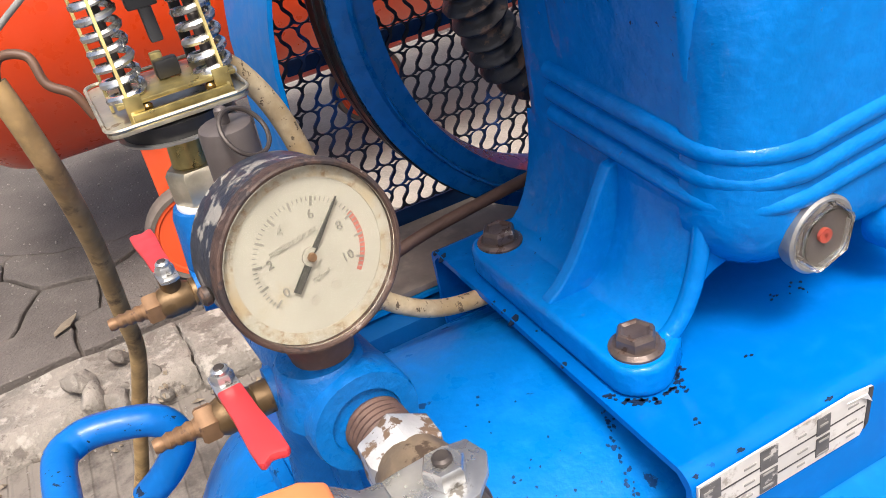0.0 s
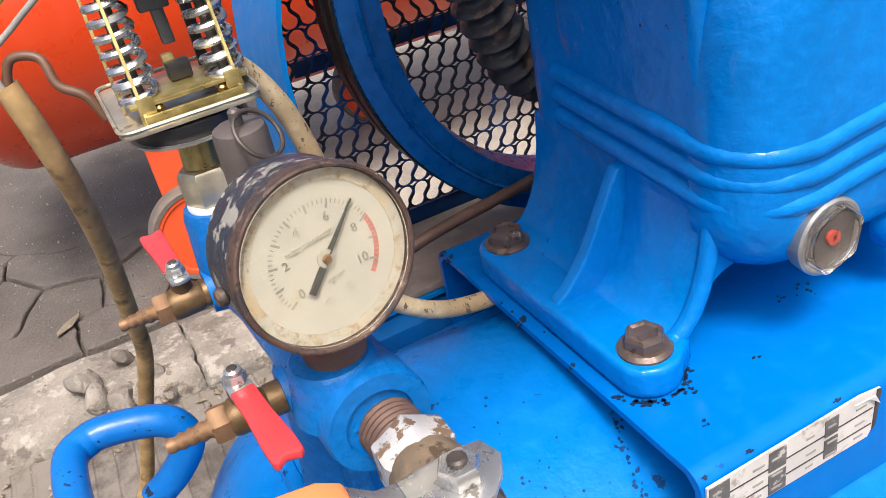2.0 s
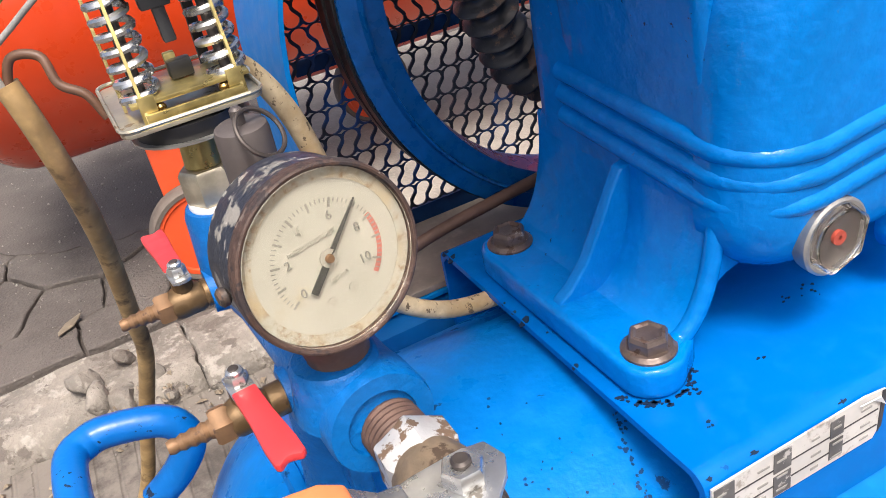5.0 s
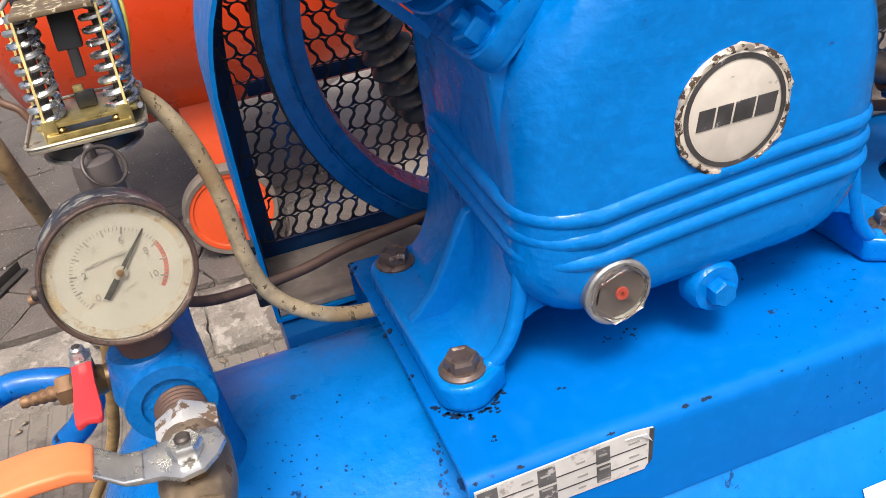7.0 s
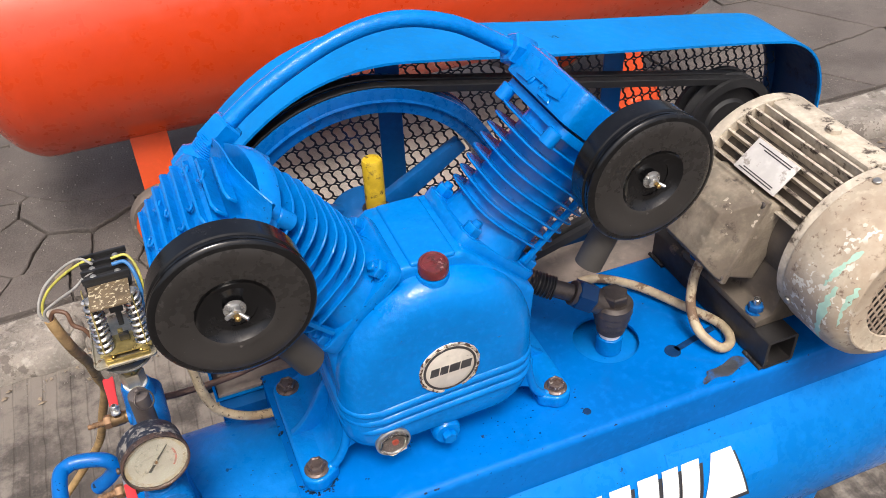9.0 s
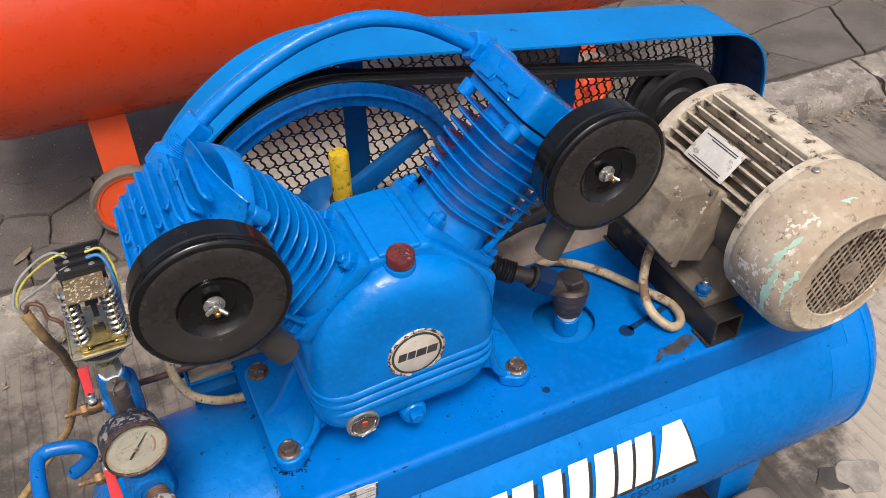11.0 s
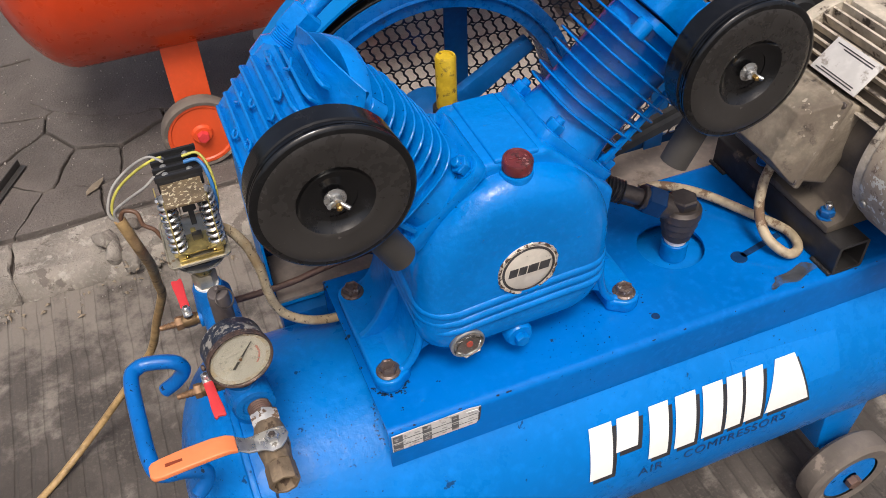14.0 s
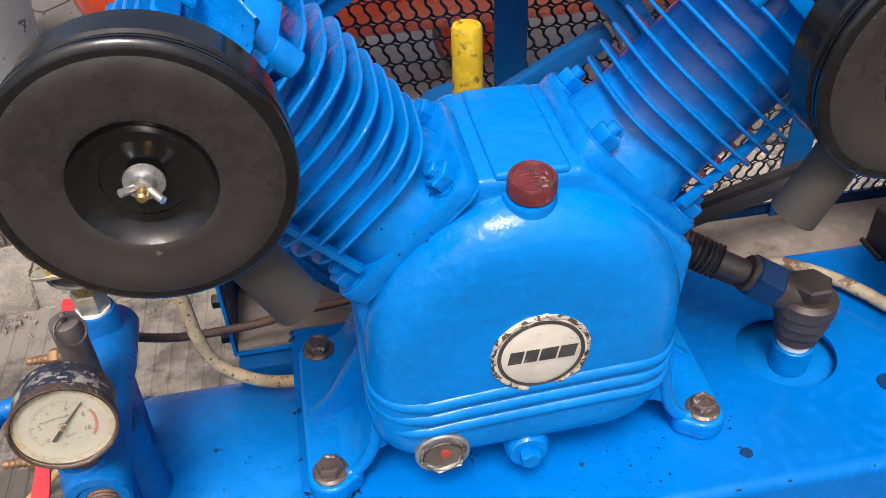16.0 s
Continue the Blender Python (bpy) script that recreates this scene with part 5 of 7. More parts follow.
F1, F2 = (-0.047, -0.094, 0.854), (0.336, -0.064, 0.842)
f1 = build_filter(F1, 0.91)
f2 = build_filter(F2, 0.945)
snout(f1, F1, (0.47, 0.0, -0.88))
snout(f2, F2, (-0.42, 0.0, -0.9))


def build_pipes():
    d = thing("discharge_pipe", (0.14, 0.13, 0.86), "thick blue painted discharge pipe arching between both heads", "pipe")
    pts = [(-0.03, 0.118, 0.868), (0.012, 0.122, 0.9), (0.06, 0.128, 0.925), (0.115, 0.132, 0.945), (0.17, 0.134, 0.95), (0.225, 0.134, 0.935), (0.275, 0.134, 0.905), (0.315, 0.13, 0.878)]
    part("pipe", tube(pts, 0.0082, 18, 8), M_cast, d)
    for a, b in ((pts[0], pts[1]), (pts[-1], pts[-2])):
        a, b = Vector(a), Vector(b)
        w = (b - a).normalized()
        part("union_nut", hexagon(a + w * 0.008, a + w * 0.036, 0.03, 0.002), M_cast, d)
    c = thing("ribbed_outlet_pipe", (0.1, 0.17, 0.6), "greasy black ribbed cooling pipe curving down behind the pump", "pipe")

    def wavy(s):
        return 0.0118 + 0.0062 * abs(math.sin(s * math.pi / 0.0125)) ** 3.5 if s < 0.43 else 0.0138 + 0.0012 * math.sin(s * 2 * math.pi / 0.0042)
    pts = [(-0.015, 0.14, 0.80), (0.0, 0.155, 0.745), (0.016, 0.168, 0.695), (0.036, 0.176, 0.64), (0.06, 0.185, 0.60), (0.12, 0.19, 0.575), (0.2, 0.18, 0.585), (0.25, 0.14, 0.605), (0.285, 0.105, 0.614), (0.325, 0.082, 0.6)]
    part("ribbed_pipe", tube(pts, 0.014, 14, 56, radius=wavy), M_tubeblk, c)
    e = thing("check_valve", (0.394, 0.056, 0.495), "dark oily steel elbow check valve standing in the platform opening", "valve")
    ex, ey = 0.394, 0.056
    part("riser", rod((ex, ey, 0.495), (ex, ey, 0.521), 0.0165, 24), M_cast, e, "blue pipe stub")
    part("thread_tape", lathe([(0, 0), (0.0135, 0), (0.014, 0.003), (0.013, 0.006), (0, 0.006)], (ex, ey, 0.5205), (0, 0, 1), 24), M_ptfe, e)
    part("valve_body", lathe([(0, 0), (0.0145, 0), (0.018, 0.004), (0.0176, 0.0115), (0.0205, 0.0145), (0.0198, 0.0225), (0.0228, 0.0255), (0.0222, 0.034), (0.0245, 0.0365), (0.024, 0.047), (0.02, 0.051), (0, 0.051)], (ex, ey, 0.5265), (0, 0, 1), 28), M_darksteel, e)
    part("top_hex", hexagon((ex, ey, 0.576), (ex, ey, 0.59), 0.03, 0.002), M_darksteel, e)
    part("side_arm", rod((ex, ey, 0.567), (0.345, 0.074, 0.593), 0.0155, 20), M_darksteel, e)
    part("arm_nut", hexagon((0.37, 0.065, 0.58), (0.349, 0.073, 0.591), 0.033, 0.002), M_darkblue, e)
    part("tail_pipe", rod((0.35, 0.072, 0.59), (0.315, 0.088, 0.604), 0.0105, 18), M_darksteel, e)
    u = thing("unloader_line", (-0.1, 0.13, 0.56), "thin rusty brown unloader tube running past the guard", "tube")
    part("line", tube([(-0.155, 0.118, 0.585), (-0.158, 0.15, 0.555), (-0.148, 0.185, 0.515), (-0.12, 0.202, 0.494), (-0.06, 0.2, 0.498), (0.0, 0.196, 0.512), (0.15, 0.195, 0.525), (0.3, 0.17, 0.54), (0.375, 0.085, 0.556)], 0.0042, 10, 8), M_rust, u)


build_pipes()

# ---- flywheel, belts, guard ----
FX, FY, FZ = 0.141, 0.226, 0.658


def build_flywheel():
    f = thing("flywheel", (FX, FY, FZ), "large blue spoked cast flywheel with belt grooves", "flywheel")
    R = 0.185
    part("rim", lathe([(0.158, -0.021), (0.174, -0.021), (R, -0.019), (R, -0.016), (R - 0.011, -0.009), (R - 0.011, -0.008), (R, -0.001), (R, 0.001), (R - 0.011, 0.008), (R - 0.011, 0.009), (R, 0.016), (R, 0.021), (0.158, 0.021), (0.155, 0.0), (0.158, -0.021)], (FX, FY, FZ), (0, 1, 0), 96), M_wheel, f)
    part("rim_ridge", lathe([(0.170, -0.0205), (0.171, -0.0245), (0.1725, -0.025), (0.174, -0.0205)], (FX, FY, FZ), (0, 1, 0), 96), M_wheel, f)
    part("hub", lathe([(0, -0.03), (0.03, -0.03), (0.036, -0.022), (0.04, 0.02), (0, 0.02)], (FX, FY, FZ), (0, 1, 0), 32), M_old_blue, f)
    for i in range(3):
        a = radians(32 + 120 * i)
        d, s = Vector((math.cos(a), 0, math.sin(a))), Vector((-math.sin(a), 0, math.cos(a)))
        o = Vector((FX, FY - 0.007, FZ))
        part("spoke", prism([(0.03, -0.015), (0.152, -0.0095), (0.152, 0.0095), (0.03, 0.015)], lambda p, q, c: o + d * p + s * q + Vector((0, c, 0)), 0.014, 0.004, 2), M_old_blue, f)


PX, PZ, PR = 0.65, 0.676, 0.06


def build_belts():
    R = 0.183
    dx, dz = PX - FX, PZ - FZ
    D = math.hypot(dx, dz)
    base, off = math.atan2(dz, dx), math.asin((R - PR) / D)
    for y in (FY - 0.0085, FY + 0.0085):
        b = thing("drive_belt", (0.4, y, 0.7), "black rubber V-belt from flywheel to motor pulley", "belt", "drive belts")
        path = []
        up, dn = base + math.pi / 2 - off, base - math.pi / 2 + off
        for i in range(41):
            a = up + (dn + 2 * math.pi - up) * i / 40
            path.append((FX + R * math.cos(a), FZ + R * math.sin(a)))
        for i in range(25):
            a = dn + (up - dn) * i / 24
            path.append((PX + PR * math.cos(a), PZ + PR * math.sin(a)))
        bm = bmesh.new()
        rings, n = [], len(path)
        for i, (px, pz) in enumerate(path):
            ax, az = path[i - 1]
            bx, bz = path[(i + 1) % n]
            t = Vector((bx - ax, 0, bz - az)).normalized()
            o = Vector((t.z, 0, -t.x))
            c = Vector((px, y, pz))
            rings.append([bm.verts.new(c + o * p + Vector((0, q, 0))) for p, q in ((0.003, -0.0066), (0.003, 0.0066), (-0.006, 0.0045), (-0.006, -0.0045))])
        for i in range(n):
            a, c = rings[i], rings[(i + 1) % n]
            for k in range(4):
                j = (k + 1) % 4
                bm.faces.new((a[k], a[j], c[j], c[k]))
        bmesh.ops.recalc_face_normals(bm, faces=bm.faces)
        part("belt", bm, M_rubber, b, smooth=50)
        # woven cover strip on the outer face
        bm = bmesh.new()
        rings = []
        for i, (px, pz) in enumerate(path):
            (ax, az), (bx, bz) = path[i - 1], path[(i + 1) % n]
            t = Vector((bx - ax, 0, bz - az)).normalized()
            o = Vector((t.z, 0, -t.x))
            rings.append([bm.verts.new(Vector((px, y, pz)) + o * p + Vector((0, q, 0))) for p, q in ((0.0028, -0.0058), (0.0036, -0.0054), (0.0036, 0.0054), (0.0028, 0.0058))])
        for a, c in zip(rings, rings[1:] + rings[:1]):
            for k in range(3):
                bm.faces.new((a[k], a[k + 1], c[k + 1], c[k]))
        bmesh.ops.recalc_face_normals(bm, faces=bm.faces)
        part("belt_cover", bm, M_blkplastic, b, "worn woven outer face", smooth=50)


def guard_outline(inset=0.0):
    """The guard's side view: round over the flywheel, tapering to the motor pulley; inset shrinks it."""
    key = [(-0.0835, 0.638), (-0.079, 0.668), (-0.068, 0.7), (-0.036, 0.76), (0.018, 0.817), (0.085, 0.857), (0.16, 0.871), (0.25, 0.86), (0.41, 0.832), (0.58, 0.805), (0.69, 0.787), (0.742, 0.774), (0.778, 0.745), (0.797, 0.7), (0.803, 0.64)]
    pts = [(-0.083, 0.456), (-0.0845, 0.56)] + [(q.x, q.z) for q in spline([(x, 0, z) for x, z in key], 5)] + [(0.803, 0.456)]
    out, n = [], len(pts)
    for i, (x, z) in enumerate(pts):
        (ax, az), (bx, bz) = pts[i - 1], pts[(i + 1) % n]
        t0, t1 = Vector((x - ax, z - az)).normalized(), Vector((bx - x, bz - z)).normalized()
        m = (t0 + t1).normalized()
        nrm = Vector((m.y, -m.x))
        k = inset / max(0.5, math.cos(t0.angle(t1) / 2))
        out.append((x + nrm.x * k, z + nrm.y * k))
    return out


def inside(poly, x, z):
    hit = False
    for i, (ax, az) in enumerate(poly):
        bx, bz = poly[i - 1]
        if (az > z) != (bz > z) and x < (bx - ax) * (z - az) / (bz - az) + ax:
            hit = not hit
    return hit


BONE_H, BONE_R = 0.0042, 0.0056


def sway(z, lean):
    """How far a dumbbell hole leans sideways at a height from its middle."""
    return lean * math.sin(0.5 * math.pi * max(-1.0, min(1.0, z / BONE_H)))


def bone():
    """The upright outline of one dumbbell-shaped hole round its middle."""
    r, h = BONE_R, BONE_H
    side = [(r * (0.86 + 0.14 * (z / h) ** 2), z) for z in (0.0, h * 0.35, h * 0.7)]
    side += [(r * math.cos(radians(q)), h + 0.94 * r * math.sin(radians(q))) for q in (0, 26, 52, 76)]
    ring = [(x, -z) for x, z in side[:0:-1]] + side
    return ring + [(-x, -z) for x, z in ring]


def build_guard():
    g = thing("belt_guard", (0.36, 0.25, 0.456), "blue sheet-steel belt guard with a dark perforated back", "belt guard")
    y0, y1, th = 0.205, 0.302, 0.003
    o, i_ = guard_outline(), guard_outline(th)
    bm = bmesh.new()
    loops = [[bm.verts.new((x, y, z)) for x, z in line] for line, y in ((o, y0), (o, y1), (i_, y1), (i_, y0))]
    for a, b in zip(loops, loops[1:] + loops[:1]):
        for k in range(len(a)):
            j = (k + 1) % len(a)
            bm.faces.new((a[k], a[j], b[j], b[k]))
    bmesh.ops.recalc_face_normals(bm, faces=bm.faces)
    band = part("band", bm, M_guard, g, "curved blue sheet band", smooth=50)
    # thin inner film in darker blue: shade inside the guard, put into the colour
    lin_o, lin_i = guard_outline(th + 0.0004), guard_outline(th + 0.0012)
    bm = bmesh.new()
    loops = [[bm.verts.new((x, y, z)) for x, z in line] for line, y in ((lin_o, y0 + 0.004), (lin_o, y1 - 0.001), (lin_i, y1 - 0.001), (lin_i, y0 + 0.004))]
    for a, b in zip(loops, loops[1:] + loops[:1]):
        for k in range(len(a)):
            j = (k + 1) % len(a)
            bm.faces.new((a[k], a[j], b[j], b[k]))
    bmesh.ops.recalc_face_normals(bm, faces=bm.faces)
    part("band_lining", bm, M_darkblue, band, "inner side of the band, darkened for its shade", smooth=50)
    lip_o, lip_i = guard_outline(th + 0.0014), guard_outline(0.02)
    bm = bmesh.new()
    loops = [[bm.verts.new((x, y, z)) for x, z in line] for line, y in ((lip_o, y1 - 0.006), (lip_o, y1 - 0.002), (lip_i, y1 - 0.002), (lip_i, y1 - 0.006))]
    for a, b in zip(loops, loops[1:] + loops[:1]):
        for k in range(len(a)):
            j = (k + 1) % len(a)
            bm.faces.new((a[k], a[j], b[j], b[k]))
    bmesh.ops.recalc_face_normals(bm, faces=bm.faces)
    # the flange is darkened the same way for the shade inside
    part("back_flange", bm, M_darkblue, g)
    # perforated back: cells with a dumbbell hole each
    edge = guard_outline(0.0135)
    W, H, ym, seam = 0.0131, 0.0198, y1 - 0.009, 0.612
    verts, faces = [], []
    hole = bone()
    m = len(hole)
    for row in range(25):
        z = 0.4585 + H * (row + 0.5)
        lean = 0.0024 if z < seam else -0.0024
        for col in range(76):
            x = -0.11 + W * (col + (0.5 if row % 2 else 0.0))
            if not inside(edge, x, z):
                continue
            b0 = len(verts)
            for dy in (0.0, 0.0014):
                verts += [(x + hx + sway(hz, lean), ym + dy, z + hz) for hx, hz in hole]
            for hx, hz in hole:
                k = 1 / max(abs(hx) / (W / 2), abs(hz) / (H / 2))
                verts.append((x + hx * k + sway(hz * k, lean), ym, z + hz * k))
            for q in range(m):
                r = (q + 1) % m
                faces.append((b0 + q, b0 + r, b0 + m + r, b0 + m + q))
                faces.append((b0 + q, b0 + 2 * m + q, b0 + 2 * m + r, b0 + r))
    me = bpy.data.meshes.new("perforated_back")
    me.from_pydata([(a - 0.36, b - 0.25, c - 0.456) for a, b, c in verts], [], faces)
    me.materials.append(M_mesh)
    ob = new("perforated_back", me)
    ob.parent = g
    tagged(ob, "dark perforated sheet with dumbbell-shaped holes")
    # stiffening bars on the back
    part("cross_bar", box((-0.055, ym + 0.0016, 0.604), (0.8, ym + 0.005, 0.615), 0.001), M_darkblue, g)
    for x, z1 in ((0.189, 0.855), (0.5, 0.81)):
        part("upright_bar", box((x, ym - 0.004, 0.46), (x + 0.03, ym - 0.0006, z1), 0.001), M_old_blue, g)
    part("bottom_angle", box((-0.079, y0 + 0.002, 0.4595), (0.799, y1 - 0.008, 0.4645), 0.001), M_dust, g, "steel floor strip under thick brown dust")
    part("bracket", box((-0.08, 0.19, 0.41), (0.03, 0.3, 0.452), 0.002), M_old_blue, g)
    part("bracket", box((0.6, 0.19, 0.41), (0.68, 0.3, 0.452), 0.002), M_old_blue, g)
    for z in (0.475, 0.52):
        part("guard_bolt", hexagon((-0.079, 0.215, z), (-0.092, 0.215, z), 0.012), M_blkplastic, band)
    return g


build_flywheel()
build_belts()
build_guard()

# ---- motor ----
MX, MZ = 0.65, 0.647


def build_motor():
    m = thing("electric_motor", (MX, 0.03, 0.552), "dusty beige finned electric motor with peeling paint", "motor")
    A = (0, 1, 0)
    # body is darker than the fins: grime plus slot shade in one colour
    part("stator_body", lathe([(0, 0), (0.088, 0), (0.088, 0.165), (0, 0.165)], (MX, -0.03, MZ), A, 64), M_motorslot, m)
    part("end_bell", lathe([(0.05, 0.03), (0.085, 0.022), (0.101, 0.018), (0.103, 0.014), (0.103, 0.0), (0, 0.0)], (MX, 0.132, MZ), A, 64), M_motor, m)
    part("front_ring", lathe([(0, 0), (0.1015, 0), (0.1025, 0.003), (0.1025, 0.012), (0.09, 0.014), (0, 0.014)], (MX, -0.046, MZ), A, 64), M_motor, m)
    for i in range(46):
        a = 2 * math.pi * (i + 0.5) / 46
        deg = math.degrees(a) % 360
        if 238 < deg < 302 or 158 < deg < 212:
            continue
        d, s = Vector((math.cos(a), 0, math.sin(a))), Vector((-math.sin(a), 0, math.cos(a)))
        o = Vector((MX, -0.032, MZ))
        part("cooling_fin", prism([(0.086, -0.0022), (0.1015, -0.0014), (0.1015, 0.0014), (0.086, 0.0022)], lambda p, q, c: o + d * p + s * q + Vector((0, c, 0)), 0.165, 0), M_motor, m)
    # fan cover with a grille
    prof = [(0.1035, 0.0), (0.1045, -0.004), (0.1048, -0.045), (0.1035, -0.06), (0.0995, -0.0715), (0.092, -0.0795), (0.0865, -0.082), (0.085, -0.0845), (0.083, -0.085), (0.081, -0.0838), (0.063, -0.0845), (0.0615, -0.083), (0.08, -0.081), (0.098, -0.06), (0.1015, 0.0)]
    fan = part("fan_cover", lathe(prof, (MX, -0.046, MZ), A, 72), M_fan, m, "worn beige fan cover with rust and green paint traces")
    yg = -0.129
    bm = bmesh.new()
    p, w, Rg = 0.0094, 0.0011, 0.0628
    for ang in (44, 112):
        c, s = math.cos(radians(ang + 12)), math.sin(radians(ang + 12))
        for k in range(-8, 9):
            off = k * p
            if abs(off) > Rg:
                continue
            h = math.sqrt(Rg * Rg - off * off)
            q = [(-h, off - w), (h, off - w), (h, off + w), (-h, off + w)]
            bm = merge(bm, prism(q, lambda a, b, cc: Vector((MX + a * c - b * s, yg + cc + (0.0004 if ang > 90 else 0.0), MZ + a * s + b * c)), 0.0016, 0))
    part("grille", bm, M_grille, fan, "punched round fan grille")
    part("grille_hub", lathe([(0, 0), (0.016, 0), (0.016, 0.002), (0, 0.002)], (MX, yg - 0.0006, MZ), A, 24), M_grille, fan)
    # added black disc stands in for the shade behind the grille
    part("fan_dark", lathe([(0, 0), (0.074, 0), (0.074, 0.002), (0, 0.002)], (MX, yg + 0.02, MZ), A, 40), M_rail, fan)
    for a0, a1, h0, w, sd in ((138, 168, -0.0655, 0.006, 1.0), (164, 216, -0.066, 0.0085, 2.0), (158, 212, -0.082, 0.0065, 3.0), (88, 106, -0.074, 0.007, 4.0)):
        bm = bmesh.new()
        rows = []
        for k in range(41):
            a, t = radians(a0 + (a1 - a0) * k / 40), k / 40
            n0, n1 = noise.noise(Vector((t * 4, sd, 0))), noise.noise(Vector((t * 14, sd, 5)))
            half = max(0.0008, w * 0.5 * (0.9 + n0 * 0.9) * math.sin(math.pi * min(0.97, t + 0.03)) ** 0.4)
            mid = h0 + 0.012 * t + 0.0025 * n1
            row = []
            for hh in (mid - half, mid + half):
                rr = 0.1052 if hh > -0.05 else 0.1052 - 0.0035 * ((-0.05 - hh) / 0.016) ** 1.6 if hh > -0.066 else 0.1017 - 0.0085 * ((-0.066 - hh) / 0.012)
                row.append(bm.verts.new((MX + rr * math.cos(a), -0.046 + hh, MZ + rr * math.sin(a))))
            rows.append(row)
        for r0, r1 in zip(rows, rows[1:]):
            bm.faces.new((r0[0], r0[1], r1[1], r1[0]))
        bmesh.ops.recalc_face_normals(bm, faces=bm.faces)
        bmesh.ops.solidify(bm, geom=list(bm.faces), thickness=0.0004)
        part("paint_trace", bm, M_oldgreen, fan, "streak of old light green paint")
    for a in (100, 200, 330):
        c = Vector((MX + 0.104 * math.cos(radians(a)), -0.056, MZ + 0.104 * math.sin(radians(a))))
        part("cover_screw", rod(c, c + (c - Vector((MX, -0.056, MZ))).normalized() * 0.004, 0.0048, 12), M_dullsteel, fan)
    # feet
    for s in (-1, 1):
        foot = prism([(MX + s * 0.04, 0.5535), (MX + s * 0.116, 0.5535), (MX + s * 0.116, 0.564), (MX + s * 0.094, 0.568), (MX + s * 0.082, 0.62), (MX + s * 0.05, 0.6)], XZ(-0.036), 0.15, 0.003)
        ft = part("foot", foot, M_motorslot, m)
        for y in (-0.018, 0.096):
            x = MX + s * 0.104
            part("foot_washer", lathe([(0, 0), (0.0115, 0), (0.0115, 0.002), (0, 0.002)], (x, y, 0.564), (0, 0, 1), 20), M_old_blue, ft)
            part("foot_bolt", hexagon((x, y, 0.566), (x, y, 0.575), 0.016), M_old_blue, ft)
            part("stud", rod((x, y, 0.575), (x, y, 0.584), 0.0045, 12), M_steel, ft)
    # terminal box
    T = pose(MX - 0.124, 0.056, 0.661, 0, 22, 0)
    tb = part("terminal_box", box((0.004, -0.053, -0.052), (0.05, 0.053, 0.05), 0.005, 3, T), M_motorbox, m, "dusty cast terminal box")
    lid = bmesh.new()
    rings = [[lid.verts.new(T @ Vector((x, y * hy, -0.0015 + z * hz + (0.22 * (x + 0.012) if x < -0.012 else 0)))) for y, z in ((-1, -1), (1, -1), (1, 1), (-1, 1))] for x, hy, hz in ((0.0035, 0.0575, 0.057), (-0.004, 0.0575, 0.057), (-0.0045, 0.053, 0.0525), (-0.012, 0.0515, 0.051), (-0.038, 0.034, 0.03))]
    for a, b in zip(rings, rings[1:]):
        for k in range(4):
            lid.faces.new((a[k], a[(k + 1) % 4], b[(k + 1) % 4], b[k]))
    lid.faces.new(rings[0]), lid.faces.new(rings[-1])
    bmesh.ops.recalc_face_normals(lid, faces=lid.faces)
    part("box_lid", crumple(soften(lid, 0.005, 3), 0.0012, 60, 3), M_motorbox, tb, "sloped cast lid with grimy edges")
    for y in (-0.05, 0.05):
        for z in (-0.048, 0.045):
            part("lid_screw", rod(T @ Vector((-0.003, y * 1.04, z * 1.08)), T @ Vector((-0.006, y * 1.04, z * 1.08)), 0.004, 12), M_darksteel, tb)
    # data plate on the shoulder
    a = radians(134)
    d, s = Vector((math.cos(a), 0, math.sin(a))), Vector((math.sin(a), 0, -math.cos(a)))
    o = Vector((MX, 0.05, MZ)) + d * 0.1022
    pl = part("data_plate", prism([(-0.0215, -0.036), (0.0215, -0.036), (0.0215, 0.036), (-0.0215, 0.036)], lambda p, q, c: o + s * p + Vector((0, q, 0)) + d * c, 0.0016, 0.0006), M_tag, m, "pale scratched data plate")
    for k in range(4):
        p = (-0.0185, -0.0155, 0.0125, 0.0155)[k]
        part("print_bar", prism([(p, -0.028), (p + 0.0014, -0.028), (p + 0.0014, 0.03 - 0.006 * (k % 3)), (p, 0.03 - 0.006 * (k % 3))], lambda p_, q, c: o + s * p_ + Vector((0, q, 0)) + d * (0.0017 + c), 0.0003, 0), M_tagdark, pl)
    part("lifting_boss", lathe([(0, 0), (0.009, 0), (0.009, 0.008), (0.006, 0.009), (0, 0.007)], (MX + 0.012, 0.045, MZ + 0.1), (0, 0, 1), 20), M_motor, m)
    part("top_pad", box((MX - 0.006, -0.03, MZ + 0.088), (MX + 0.034, 0.13, MZ + 0.1025), 0.003), M_motor, m)
    part("shaft", rod((MX, 0.15, MZ), (MX, 0.262, MZ), 0.014), M_darksteel, m)
    return m


def build_pulley():
    p = thing("motor_pulley", (PX, FY, PZ), "dark double-groove motor pulley", "pulley")
    R = PR + 0.006
    part("pulley_wheel", lathe([(0, -0.016), (0.03, -0.016), (0.034, -0.012), (0.05, -0.012), (0.054, -0.021), (R, -0.021), (R, -0.015), (R - 0.013, -0.0095), (R - 0.013, -0.008), (R, -0.001), (R, 0.001), (R - 0.013, 0.008), (R - 0.013, 0.0095), (R, 0.015), (R, 0.021), (0, 0.021)], (PX, FY, PZ), (0, 1, 0), 48), M_rubber, p)


